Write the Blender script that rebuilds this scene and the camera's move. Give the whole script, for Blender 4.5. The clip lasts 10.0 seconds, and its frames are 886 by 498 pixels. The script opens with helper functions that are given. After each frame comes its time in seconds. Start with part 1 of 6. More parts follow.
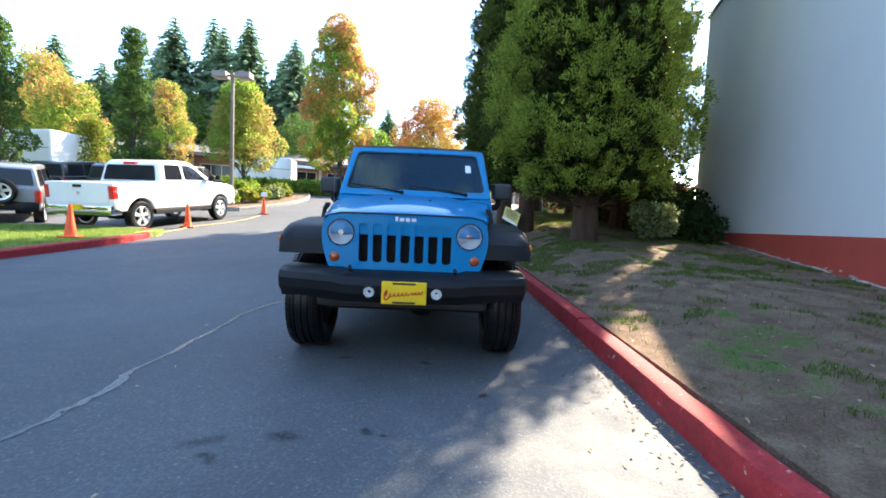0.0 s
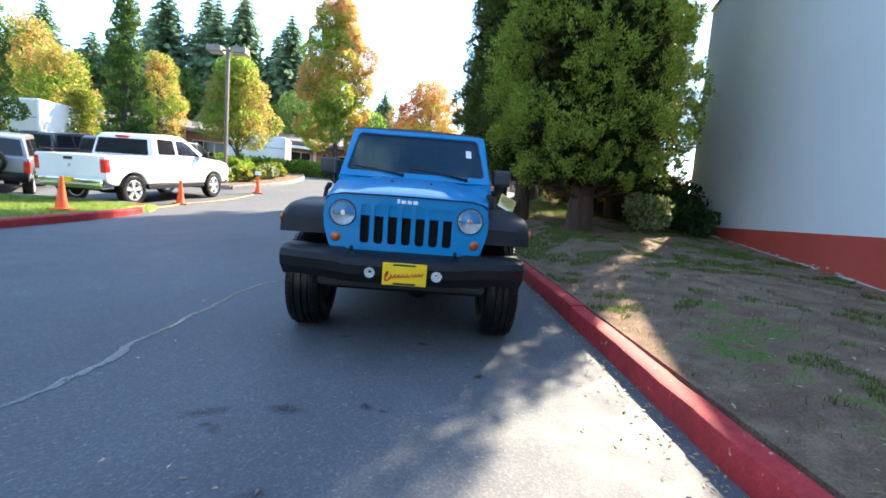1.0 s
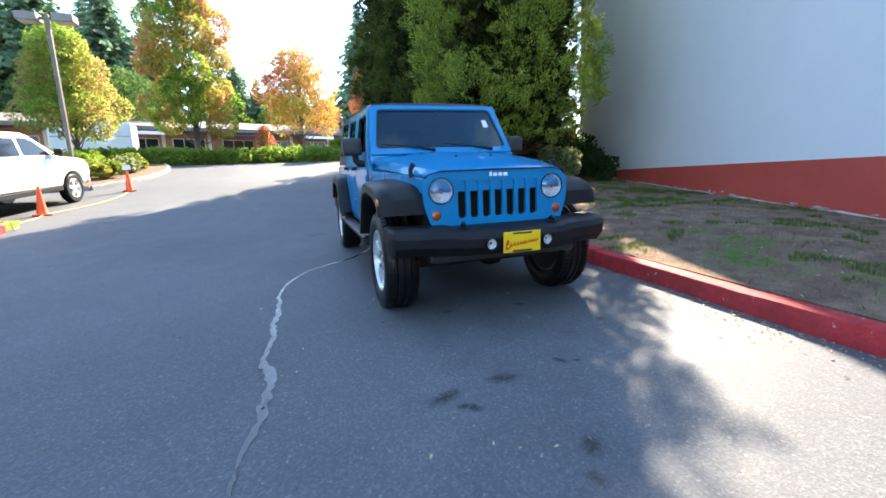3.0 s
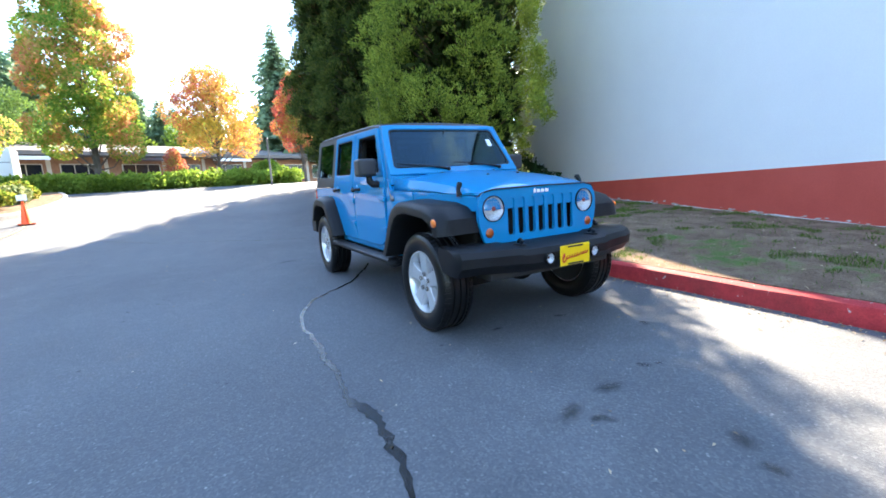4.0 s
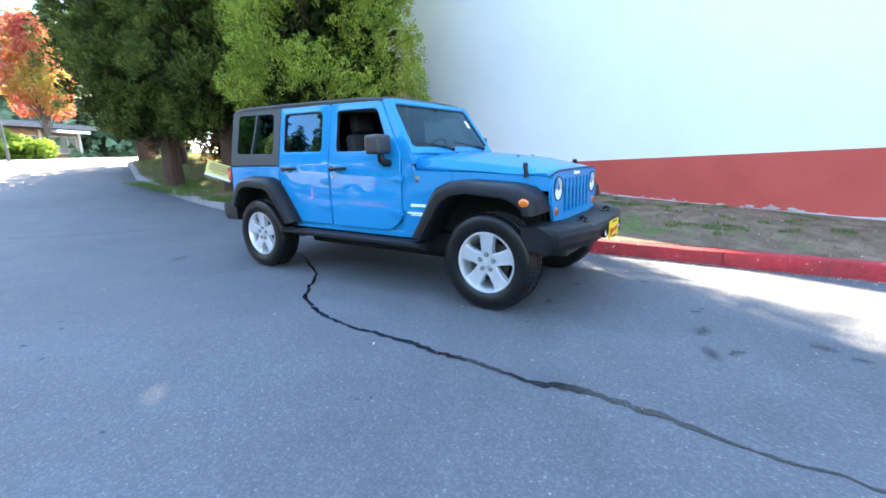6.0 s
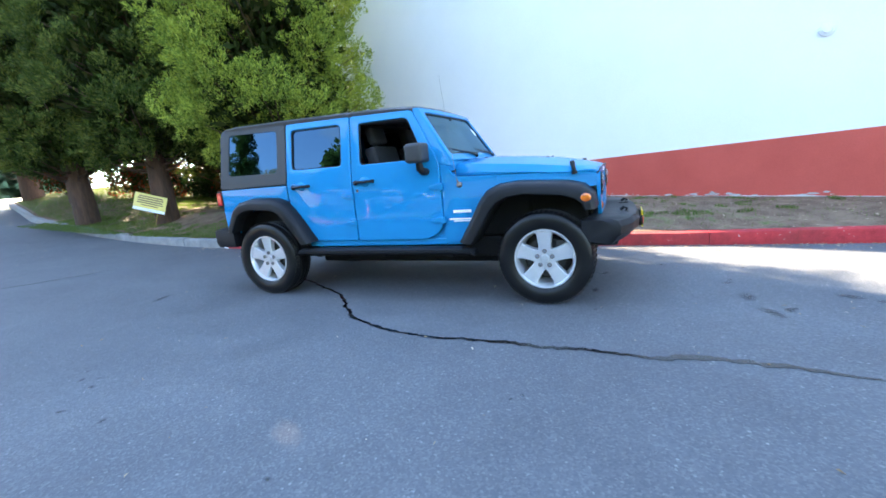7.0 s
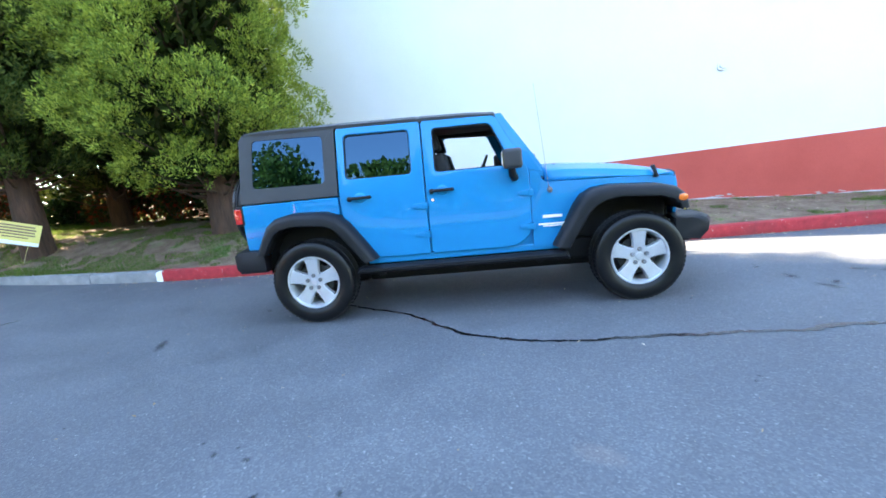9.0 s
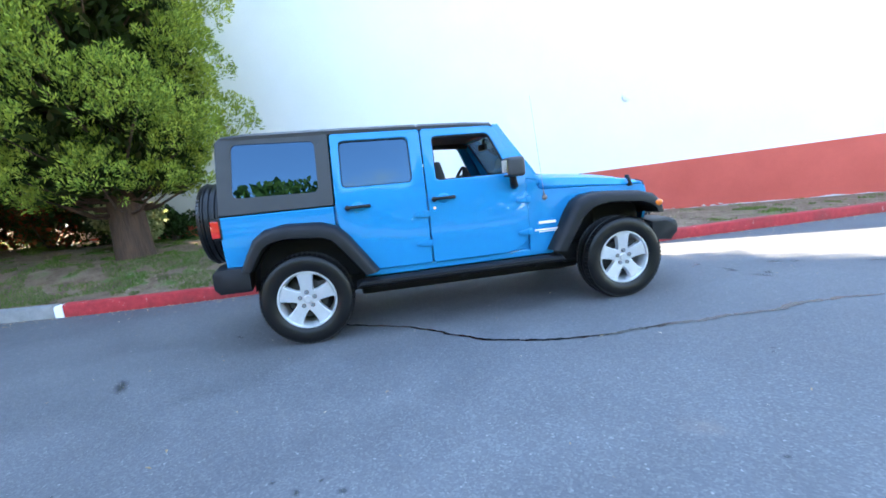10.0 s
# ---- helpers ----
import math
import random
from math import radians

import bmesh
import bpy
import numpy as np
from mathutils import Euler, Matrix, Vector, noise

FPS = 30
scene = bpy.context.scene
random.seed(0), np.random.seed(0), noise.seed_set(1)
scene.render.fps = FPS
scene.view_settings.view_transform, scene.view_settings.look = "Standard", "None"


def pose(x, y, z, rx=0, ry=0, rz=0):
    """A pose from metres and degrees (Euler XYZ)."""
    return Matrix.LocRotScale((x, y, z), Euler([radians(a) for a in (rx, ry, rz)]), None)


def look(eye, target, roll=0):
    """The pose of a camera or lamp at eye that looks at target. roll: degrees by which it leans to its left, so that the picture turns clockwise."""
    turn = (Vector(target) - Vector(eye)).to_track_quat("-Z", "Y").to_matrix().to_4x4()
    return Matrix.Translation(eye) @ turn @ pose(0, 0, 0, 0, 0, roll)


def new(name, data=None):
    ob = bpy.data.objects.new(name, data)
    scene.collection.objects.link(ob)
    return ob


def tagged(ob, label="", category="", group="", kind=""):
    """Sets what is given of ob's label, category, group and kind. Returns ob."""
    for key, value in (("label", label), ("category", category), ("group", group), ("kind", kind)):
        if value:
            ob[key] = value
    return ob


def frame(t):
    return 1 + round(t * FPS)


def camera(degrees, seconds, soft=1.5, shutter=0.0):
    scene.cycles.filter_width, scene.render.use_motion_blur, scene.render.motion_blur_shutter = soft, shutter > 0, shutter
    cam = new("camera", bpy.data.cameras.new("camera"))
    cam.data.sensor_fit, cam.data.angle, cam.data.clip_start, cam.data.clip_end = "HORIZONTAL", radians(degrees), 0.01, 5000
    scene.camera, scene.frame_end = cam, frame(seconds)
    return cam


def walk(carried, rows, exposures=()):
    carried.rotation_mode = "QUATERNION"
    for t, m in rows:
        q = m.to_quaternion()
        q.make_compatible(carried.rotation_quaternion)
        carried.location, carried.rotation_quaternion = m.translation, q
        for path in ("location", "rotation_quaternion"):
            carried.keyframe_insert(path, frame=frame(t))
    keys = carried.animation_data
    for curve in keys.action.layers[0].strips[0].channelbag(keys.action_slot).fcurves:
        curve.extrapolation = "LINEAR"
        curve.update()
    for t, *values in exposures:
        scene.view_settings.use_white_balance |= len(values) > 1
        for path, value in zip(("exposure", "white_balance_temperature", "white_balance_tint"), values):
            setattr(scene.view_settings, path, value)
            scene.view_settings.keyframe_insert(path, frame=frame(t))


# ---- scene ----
cam = camera(91.1, 10.0, soft=1.7)
SLOPE = 0.031  # the street climbs gently along y
TILT = pose(0, 0, 0, 1.776, 0, 0)
PATH = [
    (0, (0.213, -3.553, 1.167), (0.252, -1.563, 0.971), 2.4),
    (0.5, (0.213, -3.552, 1.16), (0.255, -1.563, 0.95), 2.8),
    (1, (0.157, -3.591, 1.15), (0.234, -1.609, 0.892), 4.4),
    (1.5, (-0.144, -3.642, 1.126), (0.021, -1.672, 0.826), 3.7),
    (2, (-0.519, -3.657, 1.127), (-0.206, -1.713, 0.777), 1.8),
    (2.5, (-0.963, -3.562, 1.134), (-0.489, -1.666, 0.707), -0.6),
    (2.7, (-1.162, -3.519, 1.14), (-0.631, -1.633, 0.736), -0.8),
    (3.8, (-2.212, -3.15, 1.184), (-1.328, -1.392, 0.823), -4.0),
    (4, (-2.344, -3.034, 1.191), (-1.389, -1.307, 0.872), -3.3),
    (4.5, (-2.742, -2.743, 1.226), (-1.514, -1.194, 0.922), -3.8),
    (5, (-3.086, -2.348, 1.233), (-1.734, -0.92, 0.865), -3.2),
    (5.5, (-3.457, -2.005, 1.239), (-1.951, -0.745, 0.864), -3.2),
    (5.7, (-3.599, -1.863, 1.247), (-2.046, -0.676, 0.822), -2.8),
    (6.8, (-4.295, -0.787, 1.206), (-2.51, 0.054, 0.88), -1.6),
    (7, (-4.372, -0.611, 1.206), (-2.566, 0.163, 0.833), -5.1),
    (7.5, (-4.498, -0.112, 1.261), (-2.66, 0.56, 0.848), -8.7),
    (8, (-4.63, 0.383, 1.296), (-2.722, 0.828, 0.897), -7.4),
    (8.5, (-4.701, 0.889, 1.287), (-2.763, 1.184, 0.889), -7.6),
    (9, (-4.692, 1.357, 1.291), (-2.732, 1.538, 0.939), -5.8),
    (9.5, (-4.71, 1.861, 1.285), (-2.731, 1.768, 1.008), -6.0),
    (10, (-4.621, 2.33, 1.256), (-2.667, 2.023, 0.957), -5.7),
]
EXPOSURES = [(0.0, 3.5, 6900, 8), (1.0, 3.5, 6900, 8), (2.5, 3.55, 6900, 8), (4.0, 4.08, 6950, 8), (5.5, 4.64, 7150, 8), (7.0, 4.54, 7200, 8), (8.5, 4.69, 7250, 8), (10.0, 4.80, 7350, 8)]
walk(cam, [(t, TILT @ look(eye, target, roll)) for t, eye, target, roll in PATH], EXPOSURES)

# ---- daylight: low autumn sun ahead and to the right, over the cedars and the building ----
SUN_AZ, SUN_EL = 34.2, 36.0  # degrees from +y towards +x, degrees above the horizon
CLOUD = 2.8  # brightness of the cloud, against the sky's own
world = bpy.data.worlds.new("sky")
scene.world = world
world.use_nodes = True
sky = world.node_tree.nodes.new("ShaderNodeTexSky")
sky.sky_type, sky.sun_disc = "NISHITA", False
sky.sun_elevation, sky.sun_rotation = radians(SUN_EL), radians(SUN_AZ)
sky.air_density, sky.dust_density, sky.ozone_density = 1.0, 0.12, 3.4
# scattered fair-weather cloud over the whole sky
wt = world.node_tree
where, flat, puff, cover, veil = (wt.nodes.new(k) for k in ("ShaderNodeTexCoord", "ShaderNodeMapping", "ShaderNodeTexNoise", "ShaderNodeValToRGB", "ShaderNodeMix"))
flat.inputs["Scale"].default_value = (1.0, 1.0, 3.2)
puff.inputs["Scale"].default_value, puff.inputs["Detail"].default_value, puff.inputs["Roughness"].default_value = 2.3, 7.0, 0.58
cover.color_ramp.elements[0].position, cover.color_ramp.elements[1].position = 0.56, 0.69
veil.data_type = "RGBA"
veil.inputs[7].default_value = (CLOUD, CLOUD * 1.03, CLOUD * 1.08, 1)
wt.links.new(where.outputs["Generated"], flat.inputs[0])
wt.links.new(flat.outputs[0], puff.inputs["Vector"])
wt.links.new(puff.outputs["Fac"], cover.inputs[0])
wt.links.new(cover.outputs[0], veil.inputs[0])
wt.links.new(sky.outputs[0], veil.inputs[6])
wt.links.new(veil.outputs[2], wt.nodes["Background"].inputs["Color"])
world.node_tree.nodes["Background"].inputs["Strength"].default_value = 0.075
sun = new("sun", bpy.data.lights.new("sun", "SUN"))
sun.data.energy, sun.data.angle, sun.data.color = 2.15, radians(0.53), (1.0, 0.88, 0.73)
to_sun = Vector((math.sin(radians(SUN_AZ)) * math.cos(radians(SUN_EL)), math.cos(radians(SUN_AZ)) * math.cos(radians(SUN_EL)), math.sin(radians(SUN_EL))))
sun.matrix_world = look(to_sun * 60, (0, 0, 0))

# ---- materials ----
def nodes_of(name):
    m = bpy.data.materials.new(name)
    m.use_nodes = True
    nt = m.node_tree
    return m, nt, nt.nodes["Principled BSDF"]


def node(nt, kind, **inputs):
    n = nt.nodes.new(kind)
    for key, value in inputs.items():
        n.inputs[key.replace("_", " ")].default_value = value
    return n


def ramp(nt, fac, stops):
    n = nt.nodes.new("ShaderNodeValToRGB")
    while len(n.color_ramp.elements) < len(stops):
        n.color_ramp.elements.new(0.5)
    for e, (p, c) in zip(n.color_ramp.elements, stops):
        e.position, e.color = p, (*c, 1)
    nt.links.new(fac, n.inputs[0])
    return n.outputs[0]


def mixed(nt, fac, a, b, mode="MIX"):
    n = nt.nodes.new("ShaderNodeMix")
    n.data_type, n.blend_type = "RGBA", mode
    for sock, v in ((n.inputs[0], fac), (n.inputs[6], a), (n.inputs[7], b)):
        if isinstance(v, (int, float)):
            sock.default_value = v
        elif isinstance(v, tuple):
            sock.default_value = (*v, 1)
        else:
            nt.links.new(v, sock)
    return n.outputs[2]


def coords(nt, stretch=(1, 1, 1), space="Object"):
    tc, mp = nt.nodes.new("ShaderNodeTexCoord"), nt.nodes.new("ShaderNodeMapping")
    mp.inputs["Scale"].default_value = stretch
    nt.links.new(tc.outputs[space], mp.inputs[0])
    return mp.outputs[0]


def noisy(nt, vec, scale, detail=4.0, rough=0.6):
    n = node(nt, "ShaderNodeTexNoise", Scale=scale, Detail=detail, Roughness=rough)
    nt.links.new(vec, n.inputs["Vector"])
    return n.outputs["Fac"]


def bumped(nt, bsdf, height, strength, distance):
    b = node(nt, "ShaderNodeBump", Strength=strength, Distance=distance)
    nt.links.new(height, b.inputs["Height"])
    nt.links.new(b.outputs[0], bsdf.inputs["Normal"])


def surface(name, dark, light, scale=6.0, rough=(0.5, 0.7), metal=0.0, fine=120.0, bump=0.15, depth=0.003, stretch=(1, 1, 1), coat=0.0, spec=0.5):
    """A plain material with stains at one scale and grain at another."""
    m, nt, b = nodes_of(name)
    vec = coords(nt, stretch)
    big, small = noisy(nt, vec, scale), noisy(nt, vec, fine, 3)
    fac = mixed(nt, 0.35, big, small)
    nt.links.new(ramp(nt, fac, [(0.32, dark), (0.68, light)]), b.inputs["Base Color"])
    r = nt.nodes.new("ShaderNodeMapRange")
    r.inputs["To Min"].default_value, r.inputs["To Max"].default_value = rough
    nt.links.new(big, r.inputs["Value"])
    nt.links.new(r.outputs[0], b.inputs["Roughness"])
    b.inputs["Metallic"].default_value = metal
    b.inputs["Coat Weight"].default_value = coat
    b.inputs["Coat Roughness"].default_value = 0.03
    b.inputs["Specular IOR Level"].default_value = spec
    if bump:
        bumped(nt, b, small, bump, depth)
    return m


def asphalt_material():
    m, nt, b = nodes_of("asphalt")
    vec = coords(nt)
    big, mid, fine = noisy(nt, vec, 0.35, 6), noisy(nt, vec, 3.0, 5), noisy(nt, vec, 160, 2)
    v = node(nt, "ShaderNodeTexVoronoi", Scale=95.0)
    nt.links.new(vec, v.inputs["Vector"])
    stone = ramp(nt, v.outputs["Color"], [(0.0, (0.055, 0.055, 0.057)), (0.6, (0.11, 0.11, 0.112)), (0.9, (0.19, 0.185, 0.18)), (1.0, (0.40, 0.39, 0.37))])
    base = mixed(nt, 0.45, ramp(nt, mid, [(0.3, (0.079, 0.086, 0.096)), (0.7, (0.128, 0.138, 0.150))]), stone)
    base = mixed(nt, 0.8, base, ramp(nt, big, [(0.35, (0.72, 0.72, 0.74)), (0.65, (1.0, 1.0, 1.0))]), "MULTIPLY")
    # pale flecks of worn stone, a few centimetres apart
    w = node(nt, "ShaderNodeTexVoronoi", Scale=13.0)
    nt.links.new(vec, w.inputs["Vector"])
    fleck = ramp(nt, w.outputs["Distance"], [(0.05, (1, 1, 1)), (0.11, (0, 0, 0))])
    base = mixed(nt, mixed(nt, 1.0, fleck, ramp(nt, mid, [(0.5, (0, 0, 0)), (0.62, (0.8, 0.8, 0.8))]), "MULTIPLY"), base, (0.30, 0.29, 0.27))
    nt.links.new(base, b.inputs["Base Color"])
    nt.links.new(ramp(nt, mid, [(0.3, (0.62, 0.62, 0.62)), (0.7, (0.85, 0.85, 0.85))]), b.inputs["Roughness"])
    b.inputs["Specular IOR Level"].default_value = 0.32
    bumped(nt, b, mixed(nt, 0.5, v.outputs["Distance"], fine), 0.5, 0.004)
    return m


def lawn_material(name, green, blade=((0.035, 0.07, 0.014), (0.12, 0.19, 0.045))):
    """Thin grass over dry earth; green: 0 bare to 1 lush."""
    m, nt, b = nodes_of(name)
    vec = coords(nt)
    big, mid, fine = noisy(nt, vec, 0.55, 5), noisy(nt, vec, 4.0, 6), noisy(nt, vec, 70, 4, 0.7)
    earth = ramp(nt, mixed(nt, 0.5, mid, fine), [(0.32, (0.072, 0.045, 0.030)), (0.5, (0.175, 0.116, 0.078)), (0.68, (0.33, 0.240, 0.165))])
    grass = ramp(nt, fine, [(0.3, blade[0]), (0.7, blade[1])])
    lo = 0.66 - 0.35 * green
    cover = ramp(nt, mixed(nt, 0.4, big, mid), [(lo, (0, 0, 0)), (lo + 0.08, (1, 1, 1))])
    nt.links.new(mixed(nt, cover, earth, grass), b.inputs["Base Color"])
    b.inputs["Roughness"].default_value = 0.95
    b.inputs["Specular IOR Level"].default_value = 0.15
    bumped(nt, b, mixed(nt, 0.5, mid, fine), 0.9, 0.03)
    return m


def leaf_material(name, stops, scale=0.9, glow=0.35, speck=0.4):
    """Foliage: colour changes leaf by leaf and in drifts over the crown; some light passes through."""
    m, nt, b = nodes_of(name)
    geo = nt.nodes.new("ShaderNodeNewGeometry")
    drift = noisy(nt, coords(nt), scale, 3)
    fac = mixed(nt, speck, drift, geo.outputs["Random Per Island"])
    col = ramp(nt, fac, stops)
    nt.links.new(col, b.inputs["Base Color"])
    b.inputs["Roughness"].default_value = 0.6
    b.inputs["Specular IOR Level"].default_value = 0.08
    tr = nt.nodes.new("ShaderNodeBsdfTranslucent")
    nt.links.new(col, tr.inputs[0])
    mx = nt.nodes.new("ShaderNodeMixShader")
    mx.inputs[0].default_value = glow
    out = nt.nodes["Material Output"]
    nt.links.new(b.outputs[0], mx.inputs[1])
    nt.links.new(tr.outputs[0], mx.inputs[2])
    nt.links.new(mx.outputs[0], out.inputs[0])
    return m


def glass_material(name, tint, rough=0.0, clear=0.5, sheen=(1, 1, 1)):
    """Thin window glass: part clear, part mirror."""
    m, nt, b = nodes_of(name)
    gl, tp, mx, fr = (nt.nodes.new(k) for k in ("ShaderNodeBsdfGlossy", "ShaderNodeBsdfTransparent", "ShaderNodeMixShader", "ShaderNodeLayerWeight"))
    gl.inputs["Roughness"].default_value = rough
    gl.inputs["Color"].default_value = (*sheen, 1)
    tp.inputs[0].default_value = (*tint, 1)
    fr.inputs[0].default_value = 0.5
    power, add = nt.nodes.new("ShaderNodeMath"), nt.nodes.new("ShaderNodeMath")
    power.operation, add.operation, add.use_clamp = "POWER", "MULTIPLY_ADD", True
    power.inputs[1].default_value = 4.0
    add.inputs[1].default_value, add.inputs[2].default_value = 0.7, clear
    nt.links.new(fr.outputs["Facing"], power.inputs[0])
    nt.links.new(power.outputs[0], add.inputs[0])
    nt.links.new(add.outputs[0], mx.inputs[0])
    nt.links.new(tp.outputs[0], mx.inputs[1])
    nt.links.new(gl.outputs[0], mx.inputs[2])
    nt.links.new(mx.outputs[0], nt.nodes["Material Output"].inputs[0])
    return m


def brushed(name, col, rough, metal=1.0):
    return surface(name, tuple(0.85 * c for c in col), col, 9, (rough, rough + 0.08), metal, 160, 0.03, 0.001)


ASPHALT = asphalt_material()
LAWN_DRY = lawn_material("dry_lawn", 0.25)
LAWN_GREEN = lawn_material("green_lawn", 1.0, ((0.08, 0.13, 0.025), (0.24, 0.31, 0.07)))
def kerb_paint():
    """Thick red paint, grimy in drifts, chipped to the concrete in small flakes."""
    m, nt, b = nodes_of("red_kerb_paint")
    vec = coords(nt)
    big, mid, fine = noisy(nt, vec, 1.6, 4), noisy(nt, vec, 11, 5), noisy(nt, vec, 70, 4)
    red = ramp(nt, mixed(nt, 0.5, mid, fine), [(0.32, (0.25, 0.018, 0.022)), (0.66, (0.50, 0.042, 0.046))])
    red = mixed(nt, ramp(nt, big, [(0.48, (0, 0, 0)), (0.70, (0.55, 0.55, 0.55))]), red, (0.13, 0.035, 0.030))
    chip = ramp(nt, mixed(nt, 0.45, mid, noisy(nt, vec, 34, 4)), [(0.625, (0, 0, 0)), (0.645, (1, 1, 1))])
    nt.links.new(mixed(nt, chip, red, (0.42, 0.35, 0.32)), b.inputs["Base Color"])
    b.inputs["Roughness"].default_value, b.inputs["Specular IOR Level"].default_value = 0.75, 0.25
    bumped(nt, b, mixed(nt, 0.5, mid, fine), 0.5, 0.008)
    return m


KERB_RED = kerb_paint()
KERB_GREY = surface("kerb_concrete", (0.15, 0.15, 0.15), (0.27, 0.265, 0.26), 6, (0.8, 0.9), 0, 90, 0.4, 0.004)
WALL_WHITE = surface("white_wall_paint", (0.74, 0.74, 0.75), (0.82, 0.82, 0.81), 0.5, (0.55, 0.7), 0, 45, 0.08, 0.003)
WALL_RED = surface("red_wall_paint", (0.48, 0.062, 0.042), (0.60, 0.092, 0.064), 1.2, (0.55, 0.7), 0, 60, 0.15, 0.003)
CONCRETE = surface("footing_concrete", (0.30, 0.28, 0.26), (0.60, 0.58, 0.55), 5, (0.8, 0.95), 0, 50, 0.5, 0.01)
BARK = surface("bark", (0.030, 0.016, 0.010), (0.105, 0.055, 0.034), 8, (0.85, 0.95), 0, 40, 0.9, 0.03, (1, 1, 0.15))
BARK_GREY = surface("grey_bark", (0.05, 0.042, 0.035), (0.13, 0.11, 0.09), 8, (0.85, 0.95), 0, 40, 0.8, 0.02, (1, 1, 0.2))
# nearest cedar: greens raised for the sky light on it; others use deeper ones
CEDAR = leaf_material("cedar_foliage", [(0.25, (0.070, 0.116, 0.019)), (0.5, (0.205, 0.265, 0.039)), (0.75, (0.385, 0.42, 0.067))], 2.2, 0.08)
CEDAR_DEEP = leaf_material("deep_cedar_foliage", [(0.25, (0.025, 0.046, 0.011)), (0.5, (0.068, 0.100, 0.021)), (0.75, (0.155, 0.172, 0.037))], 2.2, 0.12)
# inner foliage: brownish with age, and darkened to paint shade between the plumes
CEDAR_OLD_SHADED = leaf_material("shaded_old_cedar_foliage", [(0.2, (0.014, 0.021, 0.006)), (0.6, (0.030, 0.046, 0.010)), (0.8, (0.075, 0.050, 0.020))], 1.5, 0.2)
# far firs: the haze of distance is put into this paler needle colour
SPRUCE = leaf_material("spruce_foliage", [(0.25, (0.11, 0.185, 0.115)), (0.75, (0.25, 0.35, 0.20))], 0.6, 0.45)
MAPLE_GOLD = leaf_material("gold_maple_leaves", [(0.41, (0.202, 0.311, 0.050)), (0.49, (0.319, 0.395, 0.076)), (0.54, (0.504, 0.353, 0.109)), (0.60, (0.521, 0.286, 0.143))], 0.22, 0.64, 0.2)
MAPLE_TURN = leaf_material("turning_maple_leaves", [(0.41, (0.16, 0.28, 0.045)), (0.49, (0.34, 0.40, 0.07)), (0.55, (0.62, 0.36, 0.13)), (0.63, (0.60, 0.24, 0.13))], 0.28, 0.58, 0.2)
MAPLE_ORANGE = leaf_material("orange_maple_leaves", [(0.36, (0.420, 0.386, 0.076)), (0.48, (0.521, 0.336, 0.084)), (0.58, (0.521, 0.210, 0.092)), (0.66, (0.487, 0.118, 0.101))], 0.3, 0.58, 0.2)
MAPLE_RED = leaf_material("red_maple_leaves", [(0.36, (0.336, 0.336, 0.076)), (0.46, (0.504, 0.235, 0.092)), (0.58, (0.504, 0.101, 0.101))], 0.3, 0.58, 0.2)
LEAF_GREEN = leaf_material("fresh_green_leaves", [(0.3, (0.108, 0.182, 0.03)), (0.7, (0.27, 0.378, 0.068))], 0.6, 0.58)
LEAF_YELLOW = leaf_material("yellow_green_leaves", [(0.35, (0.12, 0.20, 0.03)), (0.52, (0.26, 0.31, 0.05)), (0.68, (0.42, 0.30, 0.08))], 0.5, 0.58)
HEDGE = leaf_material("hedge_leaves", [(0.3, (0.13, 0.21, 0.03)), (0.7, (0.28, 0.38, 0.06))], 1.0, 0.5)
SHRUB_DARK = leaf_material("dark_shrub_leaves", [(0.3, (0.012, 0.030, 0.010)), (0.7, (0.035, 0.070, 0.018))], 1.5, 0.2)
SHRUB_RED = leaf_material("reddish_shrub_leaves", [(0.35, (0.03, 0.055, 0.015)), (0.55, (0.10, 0.06, 0.02)), (0.68, (0.26, 0.045, 0.02))], 1.2, 0.3)
SHRUB_PALE = leaf_material("variegated_shrub_leaves", [(0.3, (0.12, 0.17, 0.05)), (0.7, (0.45, 0.48, 0.26))], 2.0, 0.35)
ORANGE = surface("orange_cone_plastic", (0.84, 0.075, 0.010), (0.92, 0.115, 0.014), 6, (0.4, 0.55), 0, 90, 0.1, 0.002)
ROPE = surface("yellow_rope", (0.55, 0.42, 0.10), (0.75, 0.62, 0.22), 30, (0.7, 0.85), 0, 200, 0.4, 0.003)
WHITE_CAR = surface("white_car_paint", (0.72, 0.73, 0.74), (0.80, 0.80, 0.80), 2, (0.25, 0.35), 0, 200, 0.0, coat=0.8)
SILVER_CAR = surface("silver_car_paint", (0.26, 0.27, 0.29), (0.34, 0.35, 0.37), 2, (0.3, 0.4), 0.4, 300, 0.0, coat=0.8)
DARK_CAR = surface("dark_blue_car_paint", (0.012, 0.018, 0.035), (0.02, 0.028, 0.05), 2, (0.3, 0.4), 0.2, 300, 0.0, coat=0.8)
BLACK_CAR = surface("black_car_paint", (0.01, 0.01, 0.012), (0.018, 0.018, 0.02), 2, (0.3, 0.4), 0.0, 300, 0.0, coat=0.8)
ROOFING = surface("grey_brown_roofing", (0.115, 0.10, 0.09), (0.18, 0.16, 0.145), 1.5, (0.85, 0.95), 0, 12, 0.3, 0.02)
BRICK_BROWN = surface("brown_brick_wall", (0.20, 0.09, 0.05), (0.36, 0.18, 0.10), 2, (0.8, 0.9), 0, 14, 0.3, 0.01)
BEIGE = surface("beige_render", (0.50, 0.44, 0.36), (0.62, 0.56, 0.47), 2, (0.8, 0.9), 0, 30, 0.2, 0.01)
